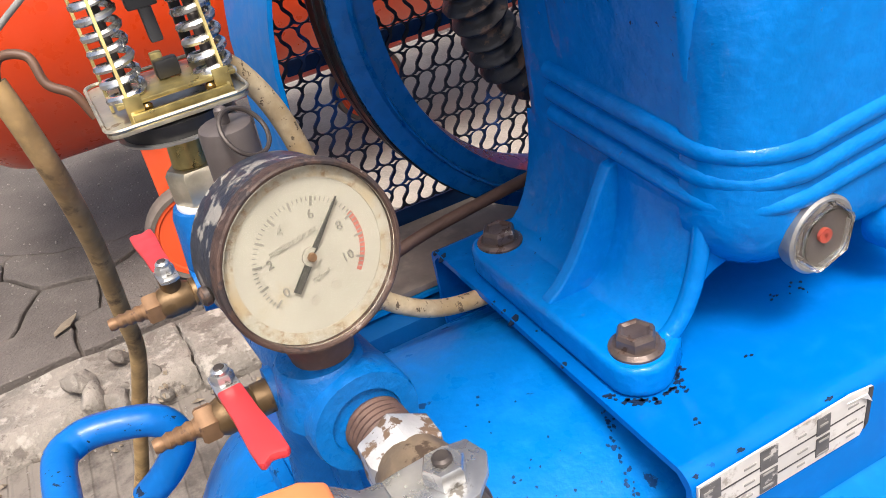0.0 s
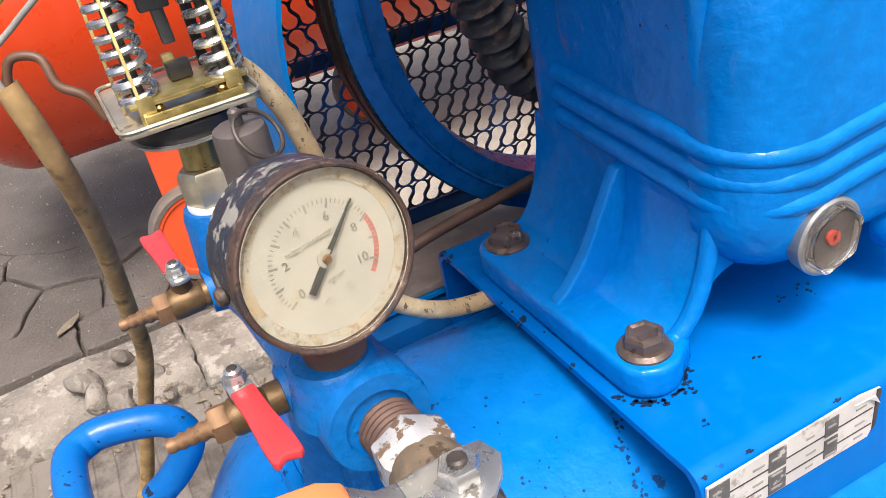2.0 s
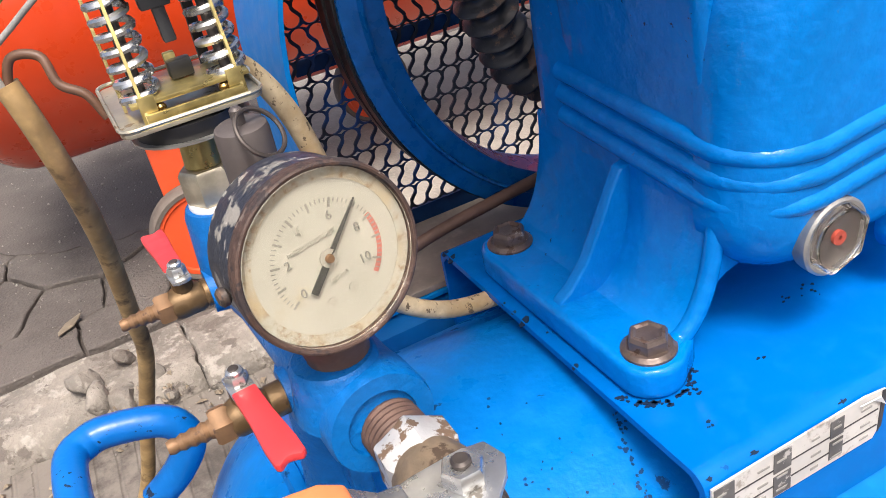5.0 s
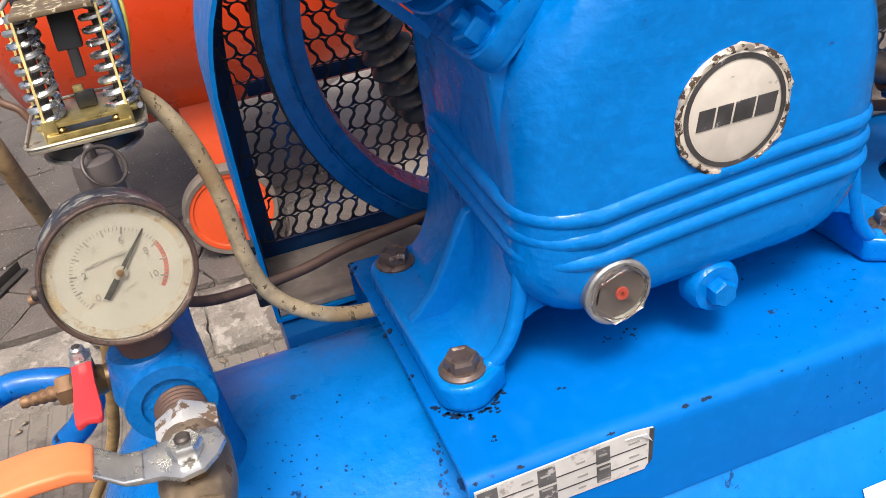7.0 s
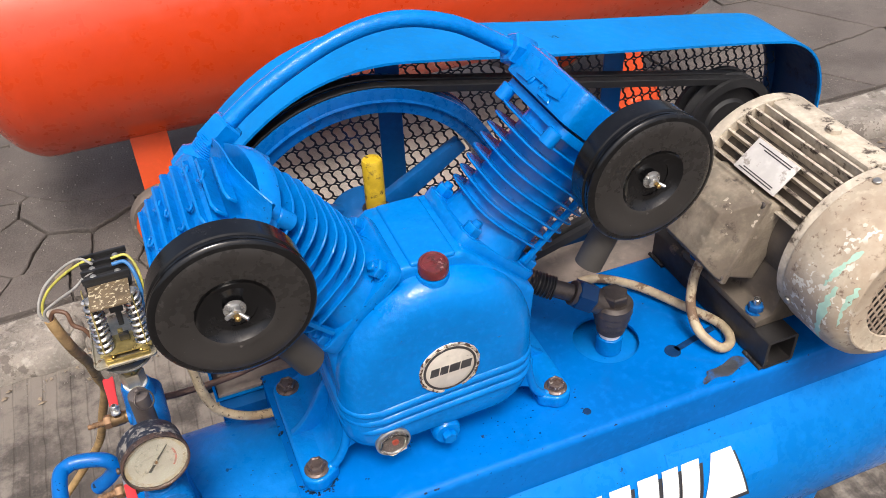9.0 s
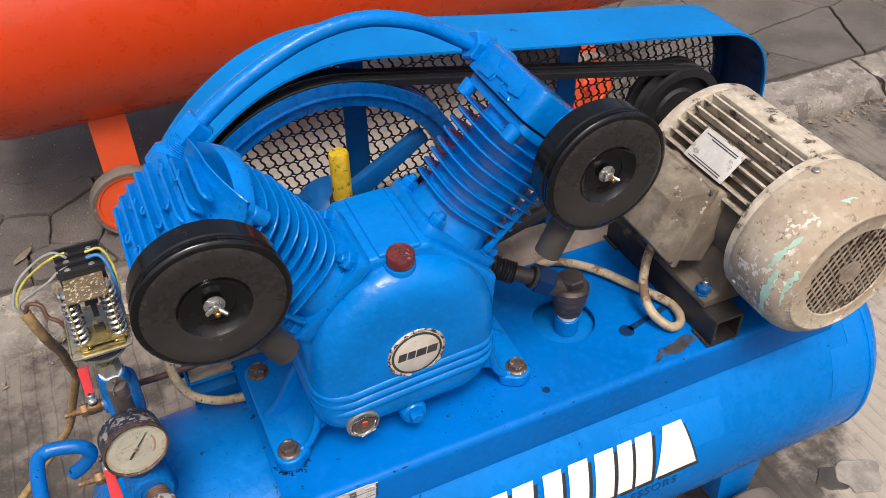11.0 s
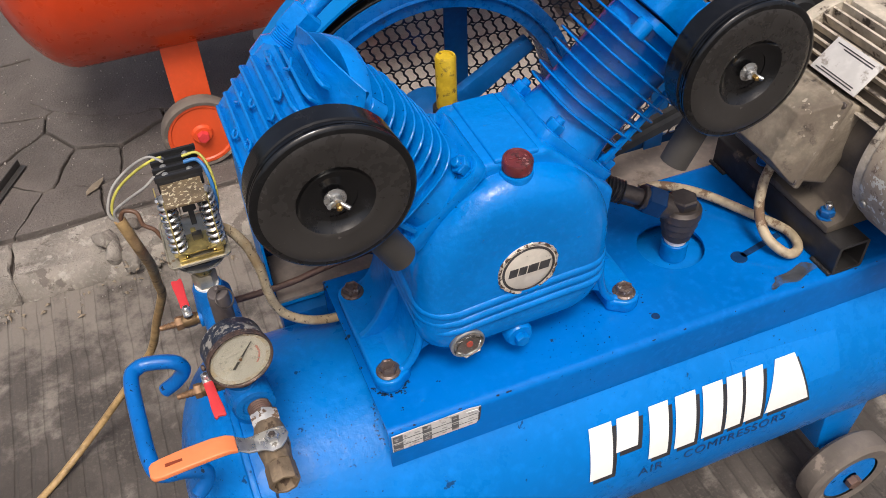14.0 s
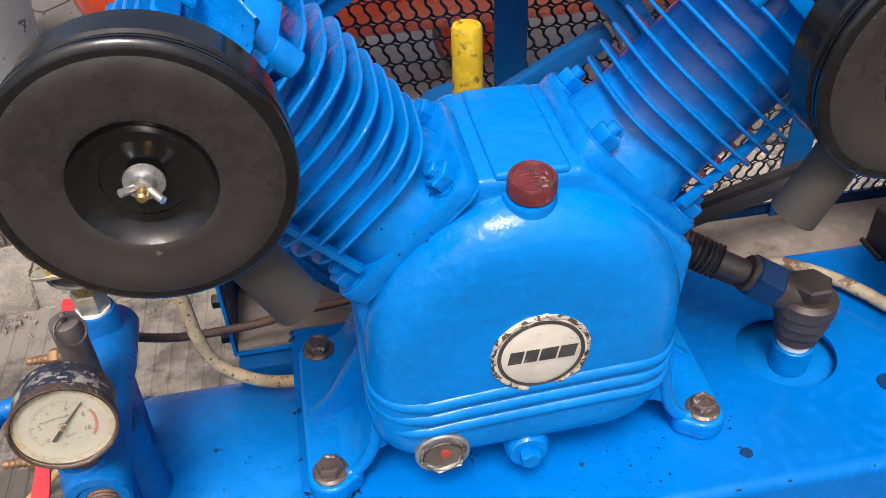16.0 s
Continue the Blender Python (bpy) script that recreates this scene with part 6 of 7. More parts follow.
def build_rails():
    for x in (0.535, 0.742):
        r = thing("motor_rail", (x, 0.05, 0.508), "black dirty square steel tube under the motor", "rail", "motor rails")
        o, i_ = rounded(x, 0.5085, x + 0.044, 0.5525, 0.004, 3), rounded(x + 0.004, 0.5125, x + 0.04, 0.5485, 0.002, 3)
        bm = bmesh.new()
        loops = [[bm.verts.new((a, y, b)) for a, b in line] for line, y in ((o, -0.062), (o, 0.178), (i_, 0.178), (i_, -0.062))]
        for a, b in zip(loops, loops[1:] + loops[:1]):
            for k in range(len(a)):
                j = (k + 1) % len(a)
                bm.faces.new((a[k], a[j], b[j], b[k]))
        bmesh.ops.recalc_face_normals(bm, faces=bm.faces)
        part("square_tube", bm, M_rail, r)
        for y in (-0.045, 0.165):
            weld = [Vector((x - 0.0015, y + 0.004 * k, 0.5095 + 0.0006 * (k % 2))) for k in range(-4, 5)]
            part("weld_bead", tube(weld, 0.0028, 8, 3), M_rail, r)


build_motor()
build_pulley()
build_rails()

# ---- manifold and its fittings ----
NX, NZ = -0.141, 0.59


def build_manifold():
    m = thing("manifold", (NX, 0.03, 0.49), "rough blue cast outlet manifold welded on the tank", "manifold")
    prof = [(0, 0), (0.017, 0), (0.019, 0.003), (0.019, 0.05), (0.0178, 0.06), (0.0175, 0.1), (0.018, 0.125), (0.0188, 0.145), (0.0198, 0.152), (0.02, 0.166), (0.0192, 0.1685), (0.013, 0.1685), (0.0125, 0.1665), (0, 0.1665)]
    part("casting", lathe(prof, (NX - 0.0095, 0.124, NZ + 0.004), (0.05, -1, 0.006), 36), M_mani, m)
    part("pedestal", lathe([(0, 0), (0.024, 0), (0.02, 0.02), (0.0175, 0.05), (0.0165, 0.085), (0, 0.09)], (NX - 0.004, 0.04, 0.486), (0, 0, 1), 28), M_mani, m)
    part("gusset", prism([(0.0, 0.49), (0.095, 0.49), (0.1, 0.59), (0.02, 0.59)], lambda a, b, c: Vector((NX - 0.009 + c, a, b)), 0.009, 0.002), M_mani, m)
    part("top_seat", lathe([(0, 0), (0.0175, 0), (0.016, 0.026), (0.0145, 0.03), (0, 0.03)], (-0.1535, 0.102, 0.597), (0, 0, 1), 28), M_mani, m)
    part("side_seat", lathe([(0, 0), (0.0125, 0), (0.0105, 0.014), (0, 0.014)], (NX - 0.016, 0.098, NZ - 0.002), (-1, 0, 0), 20), M_mani, m)
    part("side_seat", lathe([(0, 0), (0.0125, 0), (0.0105, 0.012), (0, 0.012)], (NX - 0.012, 0.002, NZ - 0.002), (-1, 0, 0), 20), M_mani, m)
    part("gauge_seat", lathe([(0, 0), (0.0185, 0), (0.0165, 0.012), (0.0155, 0.02), (0.0142, 0.0215), (0, 0.0215)], (-0.1485, -0.0248, NZ + 0.005), (0, 0, 1), 28), M_mani, m)
    part("thread_tape", lathe([(0, 0), (0.0122, 0), (0.0126, 0.0015), (0.0122, 0.003), (0, 0.003)], (-0.1535, 0.102, 0.6265), (0, 0, 1), 24), M_ptfe, m)


GN = Vector((0.15, -0.975, 0.12)).normalized()
GC = Vector((-0.1434, -0.042, 0.6612))
GS = 0.88


def build_gauge():
    g = thing("pressure_gauge", (-0.141, -0.02, 0.607), "old pressure gauge with worn black case and yellowed dial", "pressure gauge")
    part("case", lathe([(0, -0.033), (0.031, -0.033), (0.0328, -0.03), (0.0336, -0.004), (0.0336, 0.0), (0.0325, 0.0), (0.0325, -0.006), (0, -0.006)], GC, GN, 64), M_gauge, g)
    part("bezel", lathe([(0.0335, -0.006), (0.0345, -0.0055), (0.0348, -0.0015), (0.0344, 0.0008), (0.0336, 0.0012), (0.0328, 0.001), (0.0322, 0.0), (0.0322, -0.003)], GC, GN, 72), M_bezel, g, "rusty brown bezel ring")
    dial = part("dial", lathe([(0, -0.0058), (0.0322, -0.0038), (0.0322, -0.0030), (0, -0.0028)], GC, GN, 64), M_dial, g, "yellowed dial face with black scale and red arc")
    part("stained_rim", lathe([(0.0278, -0.00278), (0.0278, -0.00262), (0.0321, -0.00262), (0.0321, -0.0029)], GC, GN, 64), M_dialrim, dial, "brown stained rim of the dial")
    u = Vector((0, 0, 1)).cross(GN).normalized()
    v = GN.cross(u).normalized()

    def dm(a, r, lift, turn=0.0):
        """The pose of a mark on the dial, at an angle and radius."""
        c = GC + u * (r * math.cos(radians(a))) + v * (r * math.sin(radians(a))) + GN * lift
        m = Matrix((u, v, GN)).transposed().to_4x4()
        m.translation = c
        return m @ Matrix.Rotation(radians(turn), 4, "Z")
    zero, step = 214.0, 24.0
    for i in range(53):
        k = i / 5.0 if i <= 52 else 0
        a = zero - step * k
        long = i % 5 == 0
        r0, r1, w = (0.0178 if long else 0.0196), 0.0212, (0.00042 if long else 0.0002)
        bm = box((r0, -w, 0), (r1, w, 0.0001), 0, m=dm(0, 0, -0.0027) @ Matrix.Rotation(radians(a), 4, "Z"))
        part("scale_mark", bm, M_ink, dial)
    for n in (0, 2, 6, 8, 10):
        part("numeral", letters(str(n), 0.0048, dm(zero - step * n, 0.0148, -0.0026, 4)), M_ink, dial)
    part("numeral", letters("4", 0.0056, dm(zero - step * 4, 0.0148, -0.0026, 4)), M_faint, dial)
    bm = bmesh.new()
    rows = []
    for k in range(25):
        a = radians(zero - step * (7.9 + 2.7 * k / 24))
        rows.append([bm.verts.new(GC + u * (r * math.cos(a)) + v * (r * math.sin(a)) + GN * -0.00268) for r in (0.0194, 0.0214)])
    for p, q in zip(rows, rows[1:]):
        bm.faces.new((p[0], p[1], q[1], q[0]))
    part("red_arc", bm, M_redink, dial)
    part("words", letters("PRESSURE GAUGE", 0.0024, dm(118, 0.0085, -0.0026, 5)), M_faint, dial)
    part("words", letters("kg/cm\u00b2", 0.0028, dm(282, 0.0085, -0.0026, 5)), M_faint, dial)
    for a, r, s in ((258, 0.0165, 0.0018), (292, 0.0155, 0.0019)):
        part("dial_dot", lathe([(0, 0), (s, 0), (s, 0.0002), (0, 0.0002)], dm(a, r, -0.0027).translation, GN, 16), M_faint, dial)
    na = 46.5
    ndl = box((-0.0135, -0.0015, 0), (0.0005, 0.0012, 0.0006), 0, m=dm(0, 0, -0.0020) @ Matrix.Rotation(radians(na), 4, "Z"))
    tip = prism([(0, -0.0011), (0.0225, -0.0002), (0.0225, 0.0002), (0, 0.0011)], lambda a, b, c: (dm(0, 0, -0.0020) @ Matrix.Rotation(radians(na), 4, "Z")) @ Vector((a, b, c)), 0.0006, 0)
    needle = part("needle", merge(ndl, tip), M_needle, dial, "grey-black pointer")
    part("needle_boss", lathe([(0, 0), (0.0034, 0), (0.0034, 0.0008), (0, 0.0008)], dm(0, 0, -0.0022).translation, GN, 20), M_faint, dial)
    part("needle_pin", lathe([(0, 0), (0.0017, 0), (0.0015, 0.0012), (0, 0.0014)], dm(0, 0, -0.0014).translation, GN, 16), M_copper, dial)
    pane = part("pane", lathe([(0, -0.0004), (0.032, -0.0004), (0.032, 0.0004), (0, 0.0004)], GC, GN, 48), M_glass, g, "clear gauge glass")
    pane.visible_shadow = False
    part("stem", lathe([(0, 0), (0.0125, 0), (0.0128, 0.006), (0.0142, 0.012), (0.0158, 0.021), (0, 0.022)], GC - GN * 0.02 - Vector((0, 0, 0.053)), (0, 0, 1), 24), M_rust, g, "rusty brown flared stem")
    part("stop_screw", rod(GC - u * 0.034 - GN * 0.012, GC - u * 0.038 - GN * 0.012, 0.0035, 12), M_darksteel, g)
    # the whole instrument is a small one: shrink it about the middle of its dial
    for o in g.children_recursive:
        if o.data:
            off = GC - BASE[g]
            o.data.transform(Matrix.Translation(off) @ Matrix.Scale(GS, 4) @ Matrix.Translation(-off))


def build_safety_valve():
    s = thing("safety_valve", (-0.14, 0.026, 0.61), "dark brown cylindrical safety valve with a pull ring", "safety valve")
    part("valve_barrel", lathe([(0, 0), (0.0092, 0), (0.0099, 0.01), (0.0098, 0.071), (0.0093, 0.0735), (0.0082, 0.0742), (0, 0.0744)], (-0.146, 0.027, 0.612), (0.0, -0.03, 1), 28), M_valve, s)
    part("pull_pin", rod((-0.146, 0.0248, 0.685), (-0.146, 0.0246, 0.6925), 0.0023, 14), M_valve, s)
    c, n = Vector((-0.1415, 0.0165, 0.684)), Vector((0.5, -0.62, 0.6)).normalized()
    a, b, _ = frame_of(n)
    ring = [c + a * (0.0095 * math.cos(t)) + b * (0.0095 * math.sin(t)) for t in np.linspace(0, 2 * math.pi, 33)]
    part("pull_ring", tube(ring, 0.0009, 8, smooth_path=False), M_darksteel, s, "rusty wire pull ring")


def build_tap(at, lever_dir, reach, label):
    """A small brass drain tap pointing along -x, with a red lever."""
    t = thing("drain_tap", at, label, "tap", "outlet taps")
    x, y, z = at
    part("inlet_nut", rod((x + 0.004, y, z), (x - 0.005, y, z), 0.0068, 18), M_brass, t)
    body = part("tap_body", lathe([(0, 0), (0.006, 0), (0.0074, 0.003), (0.0076, 0.013), (0.0064, 0.016), (0, 0.016)], (x - 0.004, y, z), (-1, 0, 0), 24), M_brass, t)
    part("hex_nut", hexagon((x - 0.019, y, z), (x - 0.0265, y, z), 0.0132), M_copper, t)
    barb = [(0, 0)] + [(0.0043 - 0.0007 * (i % 2) - 0.00015 * i, 0.0019 * i) for i in range(9)] + [(0.0025, 0.0172), (0, 0.0172)]
    part("hose_barb", lathe(barb, (x - 0.026, y, z), (-1, 0, 0), 18), M_copper, t)
    part("valve_stem", rod((x - 0.012, y, z + 0.005), (x - 0.012, y, z + 0.013), 0.0048, 16), M_brass, body)
    part("stem_nut", merge(hexagon((x - 0.012, y, z + 0.0142), (x - 0.012, y, z + 0.0185), 0.0076), rod((x - 0.012, y, z + 0.018), (x - 0.012, y, z + 0.0208), 0.0033, 16)), M_zinc, body, "small bright lock nut")
    part("stem_end", rod((x - 0.012, y, z + 0.0205), (x - 0.012, y, z + 0.0212), 0.0021, 12), M_darksteel, body)
    d = Vector(lever_dir).normalized()
    o = Vector((x - 0.012, y, z + 0.0118))
    sd = d.cross(Vector((0, 0, 1))).normalized()
    up = sd.cross(d)
    pl = [(-0.0065, -0.0045), (0.009, -0.0048), (0.009, 0.0048), (-0.0065, 0.0045), (-0.008, 0.002), (-0.008, -0.002)]
    part("lever_plate", prism(pl, lambda a, b, c: o + d * a + sd * b + up * (c + 0.0008), 0.0016, 0.0004), M_zinc, t, "dull zinc lever strip")
    w = [(0.0055, -0.0047), (reach * 0.45, -0.0048), (reach * 0.8, -0.0058), (reach * 0.97, -0.0057), (reach, -0.004), (reach * 0.97, -0.001), (reach * 0.96, 0.001), (reach * 1.01, 0.0042), (reach * 0.98, 0.0057), (reach * 0.8, 0.0058), (reach * 0.45, 0.0048), (0.0055, 0.0047)]
    part("lever", prism(w, lambda a, b, c: o + d * a + sd * b + up * c, 0.0034, 0.0013, 2), M_redlever, t, "red vinyl-dipped lever")


def build_ball_valve():
    v = thing("ball_valve", (NX, -0.09, 0.6), "tarnished brass ball valve with an orange lever handle", "ball valve")
    z, nx = 0.589, -0.1375
    part("nipple", lathe([(0.0108 + 0.0005 * (k % 2), 0.0012 * k) for k in range(31)], (nx - 0.003, -0.034, z + 0.003), (0.09, -1, -0.09), 24), M_rust, v, "rusty threaded nipple")
    part("hex_end", hexagon((nx, -0.0525, z), (nx, -0.068, z), 0.0255, 0.002), M_flaked, v, "flaking zinc hexagon end")
    body = part("valve_body", lathe([(0, 0), (0.0128, 0), (0.015, 0.008), (0.0152, 0.026), (0.0132, 0.038), (0.0128, 0.045), (0.0135, 0.046), (0, 0.046)], (nx, -0.066, z), (0, -1, -0.02), 30), M_brass_old, v)
    part("outlet", lathe([(0.009, 0.0), (0.009, 0.018), (0.0105, 0.021), (0.013, 0.021), (0.0142, 0.019), (0.0138, 0.0), (0.009, 0.0)], (nx, -0.111, z - 0.001), (0, -1, -0.02), 8), M_brass_old, v, "eight-sided dirty brass outlet")
    part("outlet_bore", lathe([(0, 0), (0.0092, 0), (0.0092, 0.002), (0, 0.002)], (nx, -0.114, z - 0.001), (0, -1, -0.02), 24), M_rail, v)
    sx, sy = -0.1365, -0.097
    part("stem", rod((sx, sy, z + 0.01), (sx, sy, z + 0.019), 0.0066, 18), M_brass, body)
    pl = [(sx + 0.011, sy - 0.005), (sx + 0.0145, sy + 0.002), (sx + 0.012, sy + 0.0105), (sx + 0.004, sy + 0.012), (sx - 0.012, sy + 0.011), (sx - 0.021, sy + 0.0095), (sx - 0.021, sy - 0.006), (sx - 0.01, sy - 0.008), (sx - 0.003, sy - 0.0125), (sx + 0.005, sy - 0.011)]
    part("lever_plate", prism(pl, lambda a, b, c: Vector((a, b, z + 0.0185 + c)), 0.0025, 0.0008), M_zinc, v, "dull zinc lever plate")
    part("stem_nut", hexagon((sx, sy, z + 0.021), (sx, sy, z + 0.0275), 0.0118), M_zinc, v)
    part("stem_thread", rod((sx, sy, z + 0.027), (sx, sy, z + 0.0298), 0.0031, 12), M_darksteel, v)
    # cranked lever: a strip that steps up and then runs outwards
    line = [(-0.016, 0.0188, 0.0085), (-0.023, 0.02, 0.0083), (-0.031, 0.0275, 0.008), (-0.037, 0.0305, 0.009)]
    strip = [(-0.031, 0.0275, 0.0082), (-0.038, 0.0312, 0.0092), (-0.05, 0.0325, 0.01), (-0.075, 0.0315, 0.0102), (-0.096, 0.0295, 0.0098), (-0.103, 0.029, 0.0086), (-0.106, 0.029, 0.0055)]
    for pts, th, mat, nm, lb in ((line, 0.0026, M_zinc, "lever_neck", ""), (strip, 0.0058, M_lever, "lever_grip", "orange vinyl lever grip with dark print")):
        bm = bmesh.new()
        rings = []
        for dx, dz, w in pts:
            c = Vector((sx + dx, sy + 0.002 + dx * 0.02, z + dz - (th - 0.0026) / 2))
            rings.append([bm.verts.new(c + Vector((0, q * w, p * th))) for p, q in ((0, -1), (0, 1), (1, 1), (1, -1))])
        for a, b in zip(rings, rings[1:]):
            for k in range(4):
                j = (k + 1) % 4
                bm.faces.new((a[k], a[j], b[j], b[k]))
        bm.faces.new(rings[0]), bm.faces.new(rings[-1][::-1])
        bmesh.ops.recalc_face_normals(bm, faces=bm.faces)
        grip = part(nm, soften(bm, 0.0016, 3, 40), mat, v, lb)
    for a, b, c, d in ((-0.092, -0.0015, -0.074, 0.0012), (-0.072, -0.0032, -0.057, 0.0052)):
        h0 = z + 0.0305 + 0.0046
        part("print_bar", box((sx + a, sy + b, h0 - 0.0012), (sx + c, sy + d, h0 + 0.0004), 0), M_leverprint, grip)


def coil(base, height, r, turns, wire):
    base = Vector(base)
    n = int(turns * 14)
    return tube([base + Vector((r * math.cos(2 * math.pi * turns * i / n), r * math.sin(2 * math.pi * turns * i / n), height * i / n)) for i in range(n + 1)], wire, 7, smooth_path=False)


def build_switch():
    """An open pressure switch: plate, two springs, brackets and a terminal block."""
    cx, cy, z0 = -0.152, 0.107, 0.673
    s = thing("pressure_switch", (cx, cy, 0.632), "uncovered pressure switch with zinc plates and two bright springs", "pressure switch")
    part("mount_nut", hexagon((cx - 0.0015, cy - 0.005, 0.629), (cx - 0.0015, cy - 0.005, 0.646), 0.0215, 0.002), M_tray, s, "dull yellow zinc hex nut")
    part("neck", rod((cx - 0.0015, cy - 0.005, 0.645), (cx, cy - 0.003, 0.664), 0.0082, 20), M_yzinc, s)
    part("diaphragm_cup", lathe([(0, 0), (0.0235, 0), (0.0245, 0.003), (0.025, 0.0075), (0, 0.0075)], (cx, cy, 0.664), (0, 0, 1), 36), M_blkplastic, s)
    tray = rounded(cx - 0.03, cy - 0.0235, cx + 0.03, cy + 0.052, 0.006, 4)
    base = part("base_plate", prism(tray, lambda a, b, c: Vector((a, b, z0 - 0.0005 + c)), 0.002, 0.0006), M_tray, s, "greyed yellow zinc tray with turned-up rim")
    rim = [Vector((a, b, z0 + 0.0028)) for a, b in tray]
    part("rim", tube(rim + rim[:1], 0.0009, 6, smooth_path=False), M_tray, base)
    part("cup_plate", lathe([(0, 0), (0.0235, 0), (0.026, 0.0008), (0.026, 0.0018), (0, 0.002)], (cx, cy, 0.6625), (0, 0, 1), 36), M_dullsteel, s, "thin grey plate under the cup")
    mx, top = cx + 0.0025, z0 + 0.061
    tip = Matrix(((1, 0, 0, 0), (0, 1, 0.38, -0.38 * z0), (0, 0, 1, 0), (0, 0, 0, 1)))

    def leaning(bm):
        bm.transform(tip)
        return bm
    for sx in (-1, 1):
        x = mx + sx * 0.0185
        sp = part("spring", leaning(coil((x, cy - 0.009, z0 + 0.007), 0.0515, 0.0076, 8.5, 0.00165)), M_steel, s, "bright zinc coil spring")
        part("spring_core", leaning(rod((x, cy - 0.009, z0 + 0.002), (x, cy - 0.009, z0 + 0.0605), 0.0026, 10)), M_darksteel, sp)
        part("side_bracket", leaning(prism([(cy - 0.0205, z0 + 0.002), (cy - 0.0165, z0 + 0.002), (cy - 0.0165, z0 + 0.0605), (cy - 0.0205, z0 + 0.0605)], lambda a, b, c: Vector((x + sx * 0.001 + c * sx, a, b)), 0.0013, 0)), M_yzinc, s)
        part("side_bracket", leaning(prism([(cy + 0.004, z0 + 0.002), (cy + 0.009, z0 + 0.002), (cy + 0.009, z0 + 0.0605), (cy + 0.004, z0 + 0.0605)], lambda a, b, c: Vector((x + sx * 0.0068 + c * sx, a, b)), 0.0013, 0)), M_yzinc, s)
        part("spring_cap", leaning(rod((x, cy - 0.009, z0 + 0.0565), (x, cy - 0.009, z0 + 0.0605), 0.006, 14)), M_dullsteel, s)
        part("rivet", rod((x - sx * 0.005, cy - 0.0145, z0 + 0.0045), (x - sx * 0.005, cy - 0.0145, z0 + 0.0075), 0.0024, 10), M_brass_new, base)
        part("tray_post", box((x - 0.0035, cy - 0.018, z0 + 0.001), (x + 0.0035, cy - 0.0165, z0 + 0.013), 0.0004), M_yzinc, base)
    part("yoke", box((mx - 0.0205, cy - 0.0205, z0 + 0.0015), (mx + 0.0205, cy - 0.0185, z0 + 0.006), 0.0005), M_yzinc, s)
    part("lift_plate", box((mx - 0.025, cy - 0.016, z0 + 0.0082), (mx + 0.025, cy + 0.012, z0 + 0.0102), 0.0005), M_yzinc, s)
    part("front_strip", box((mx - 0.019, cy - 0.0175, z0 + 0.001), (mx + 0.019, cy - 0.0165, z0 + 0.0045), 0.0004), M_yzinc, s)
    part("contact_arm", leaning(box((mx - 0.001, cy - 0.002, z0 + 0.024), (mx + 0.0045, cy + 0.003, z0 + 0.0605), 0.001)), M_blkplastic, s)
    part("carrier", leaning(box((mx - 0.0055, cy - 0.003, z0 + 0.038), (mx + 0.0075, cy + 0.004, z0 + 0.0605), 0.001)), M_blkplastic, s)
    part("plunger_block", box((mx - 0.004, cy - 0.001, z0 + 0.0105), (mx + 0.006, cy + 0.005, z0 + 0.0185), 0.0012), M_blkplastic, s, "small black plunger block between the springs")
    part("contact_lug", box((mx - 0.004, cy + 0.004, z0 + 0.0102), (mx + 0.001, cy + 0.008, z0 + 0.021), 0.0008), M_yzinc, s)
    part("top_plate", box((mx - 0.0195, cy - 0.008, top), (mx + 0.0195, cy + 0.03, top + 0.0025), 0.0006), M_pcb, s, "brown printed top plate")
    blk = part("terminal_block", box((mx - 0.0215, cy + 0.029, top - 0.008), (mx + 0.0225, cy + 0.073, top + 0.006), 0.0015), M_blkplastic, s, "black terminal block with bright screws")
    for x in (mx - 0.019, mx + 0.014):
        part("block_leg", box((x, cy + 0.03, z0 + 0.0015), (x + 0.005, cy + 0.034, top - 0.0075), 0.001), M_blkplastic, s)
    for y in (0.031, 0.0445, 0.058, 0.0715):
        part("divider", box((mx - 0.0225, cy + y - 0.0015, top + 0.005), (mx + 0.0235, cy + y + 0.0015, top + 0.011), 0.0005), M_blkplastic, blk)
    for y in (0.0378, 0.0512, 0.0648):
        for x in (-0.0115, 0.012):
            part("terminal_screw", lathe([(0, 0), (0.0032, 0), (0.0032, 0.002), (0.0022, 0.003), (0, 0.003)], (mx + x, cy + y, top + 0.006), (0, 0, 1), 14), M_dullsteel, blk)
    return cx, cy, z0


def cord(name, pts, r, mat, label, category="cable", steps=8):
    return solid(name, tube(pts, r, 12, steps), mat, label, category)


CABLE_PATH = [(-0.217, 0.164, 0.688), (-0.2135, 0.163, 0.67), (-0.2095, 0.174, 0.635), (-0.208, 0.198, 0.598), (-0.2085, 0.226, 0.56), (-0.2115, 0.263, 0.5), (-0.215, 0.3, 0.445),
              (-0.237, 0.342, 0.36), (-0.262, 0.38, 0.27), (-0.304, 0.424, 0.18), (-0.354, 0.45, 0.1), (-0.42, 0.444, 0.035), (-0.493, 0.397, 0.007), (-0.584, 0.326, 0.006), (-0.66, 0.293, 0.006), (-0.95, 0.19, 0.006)]


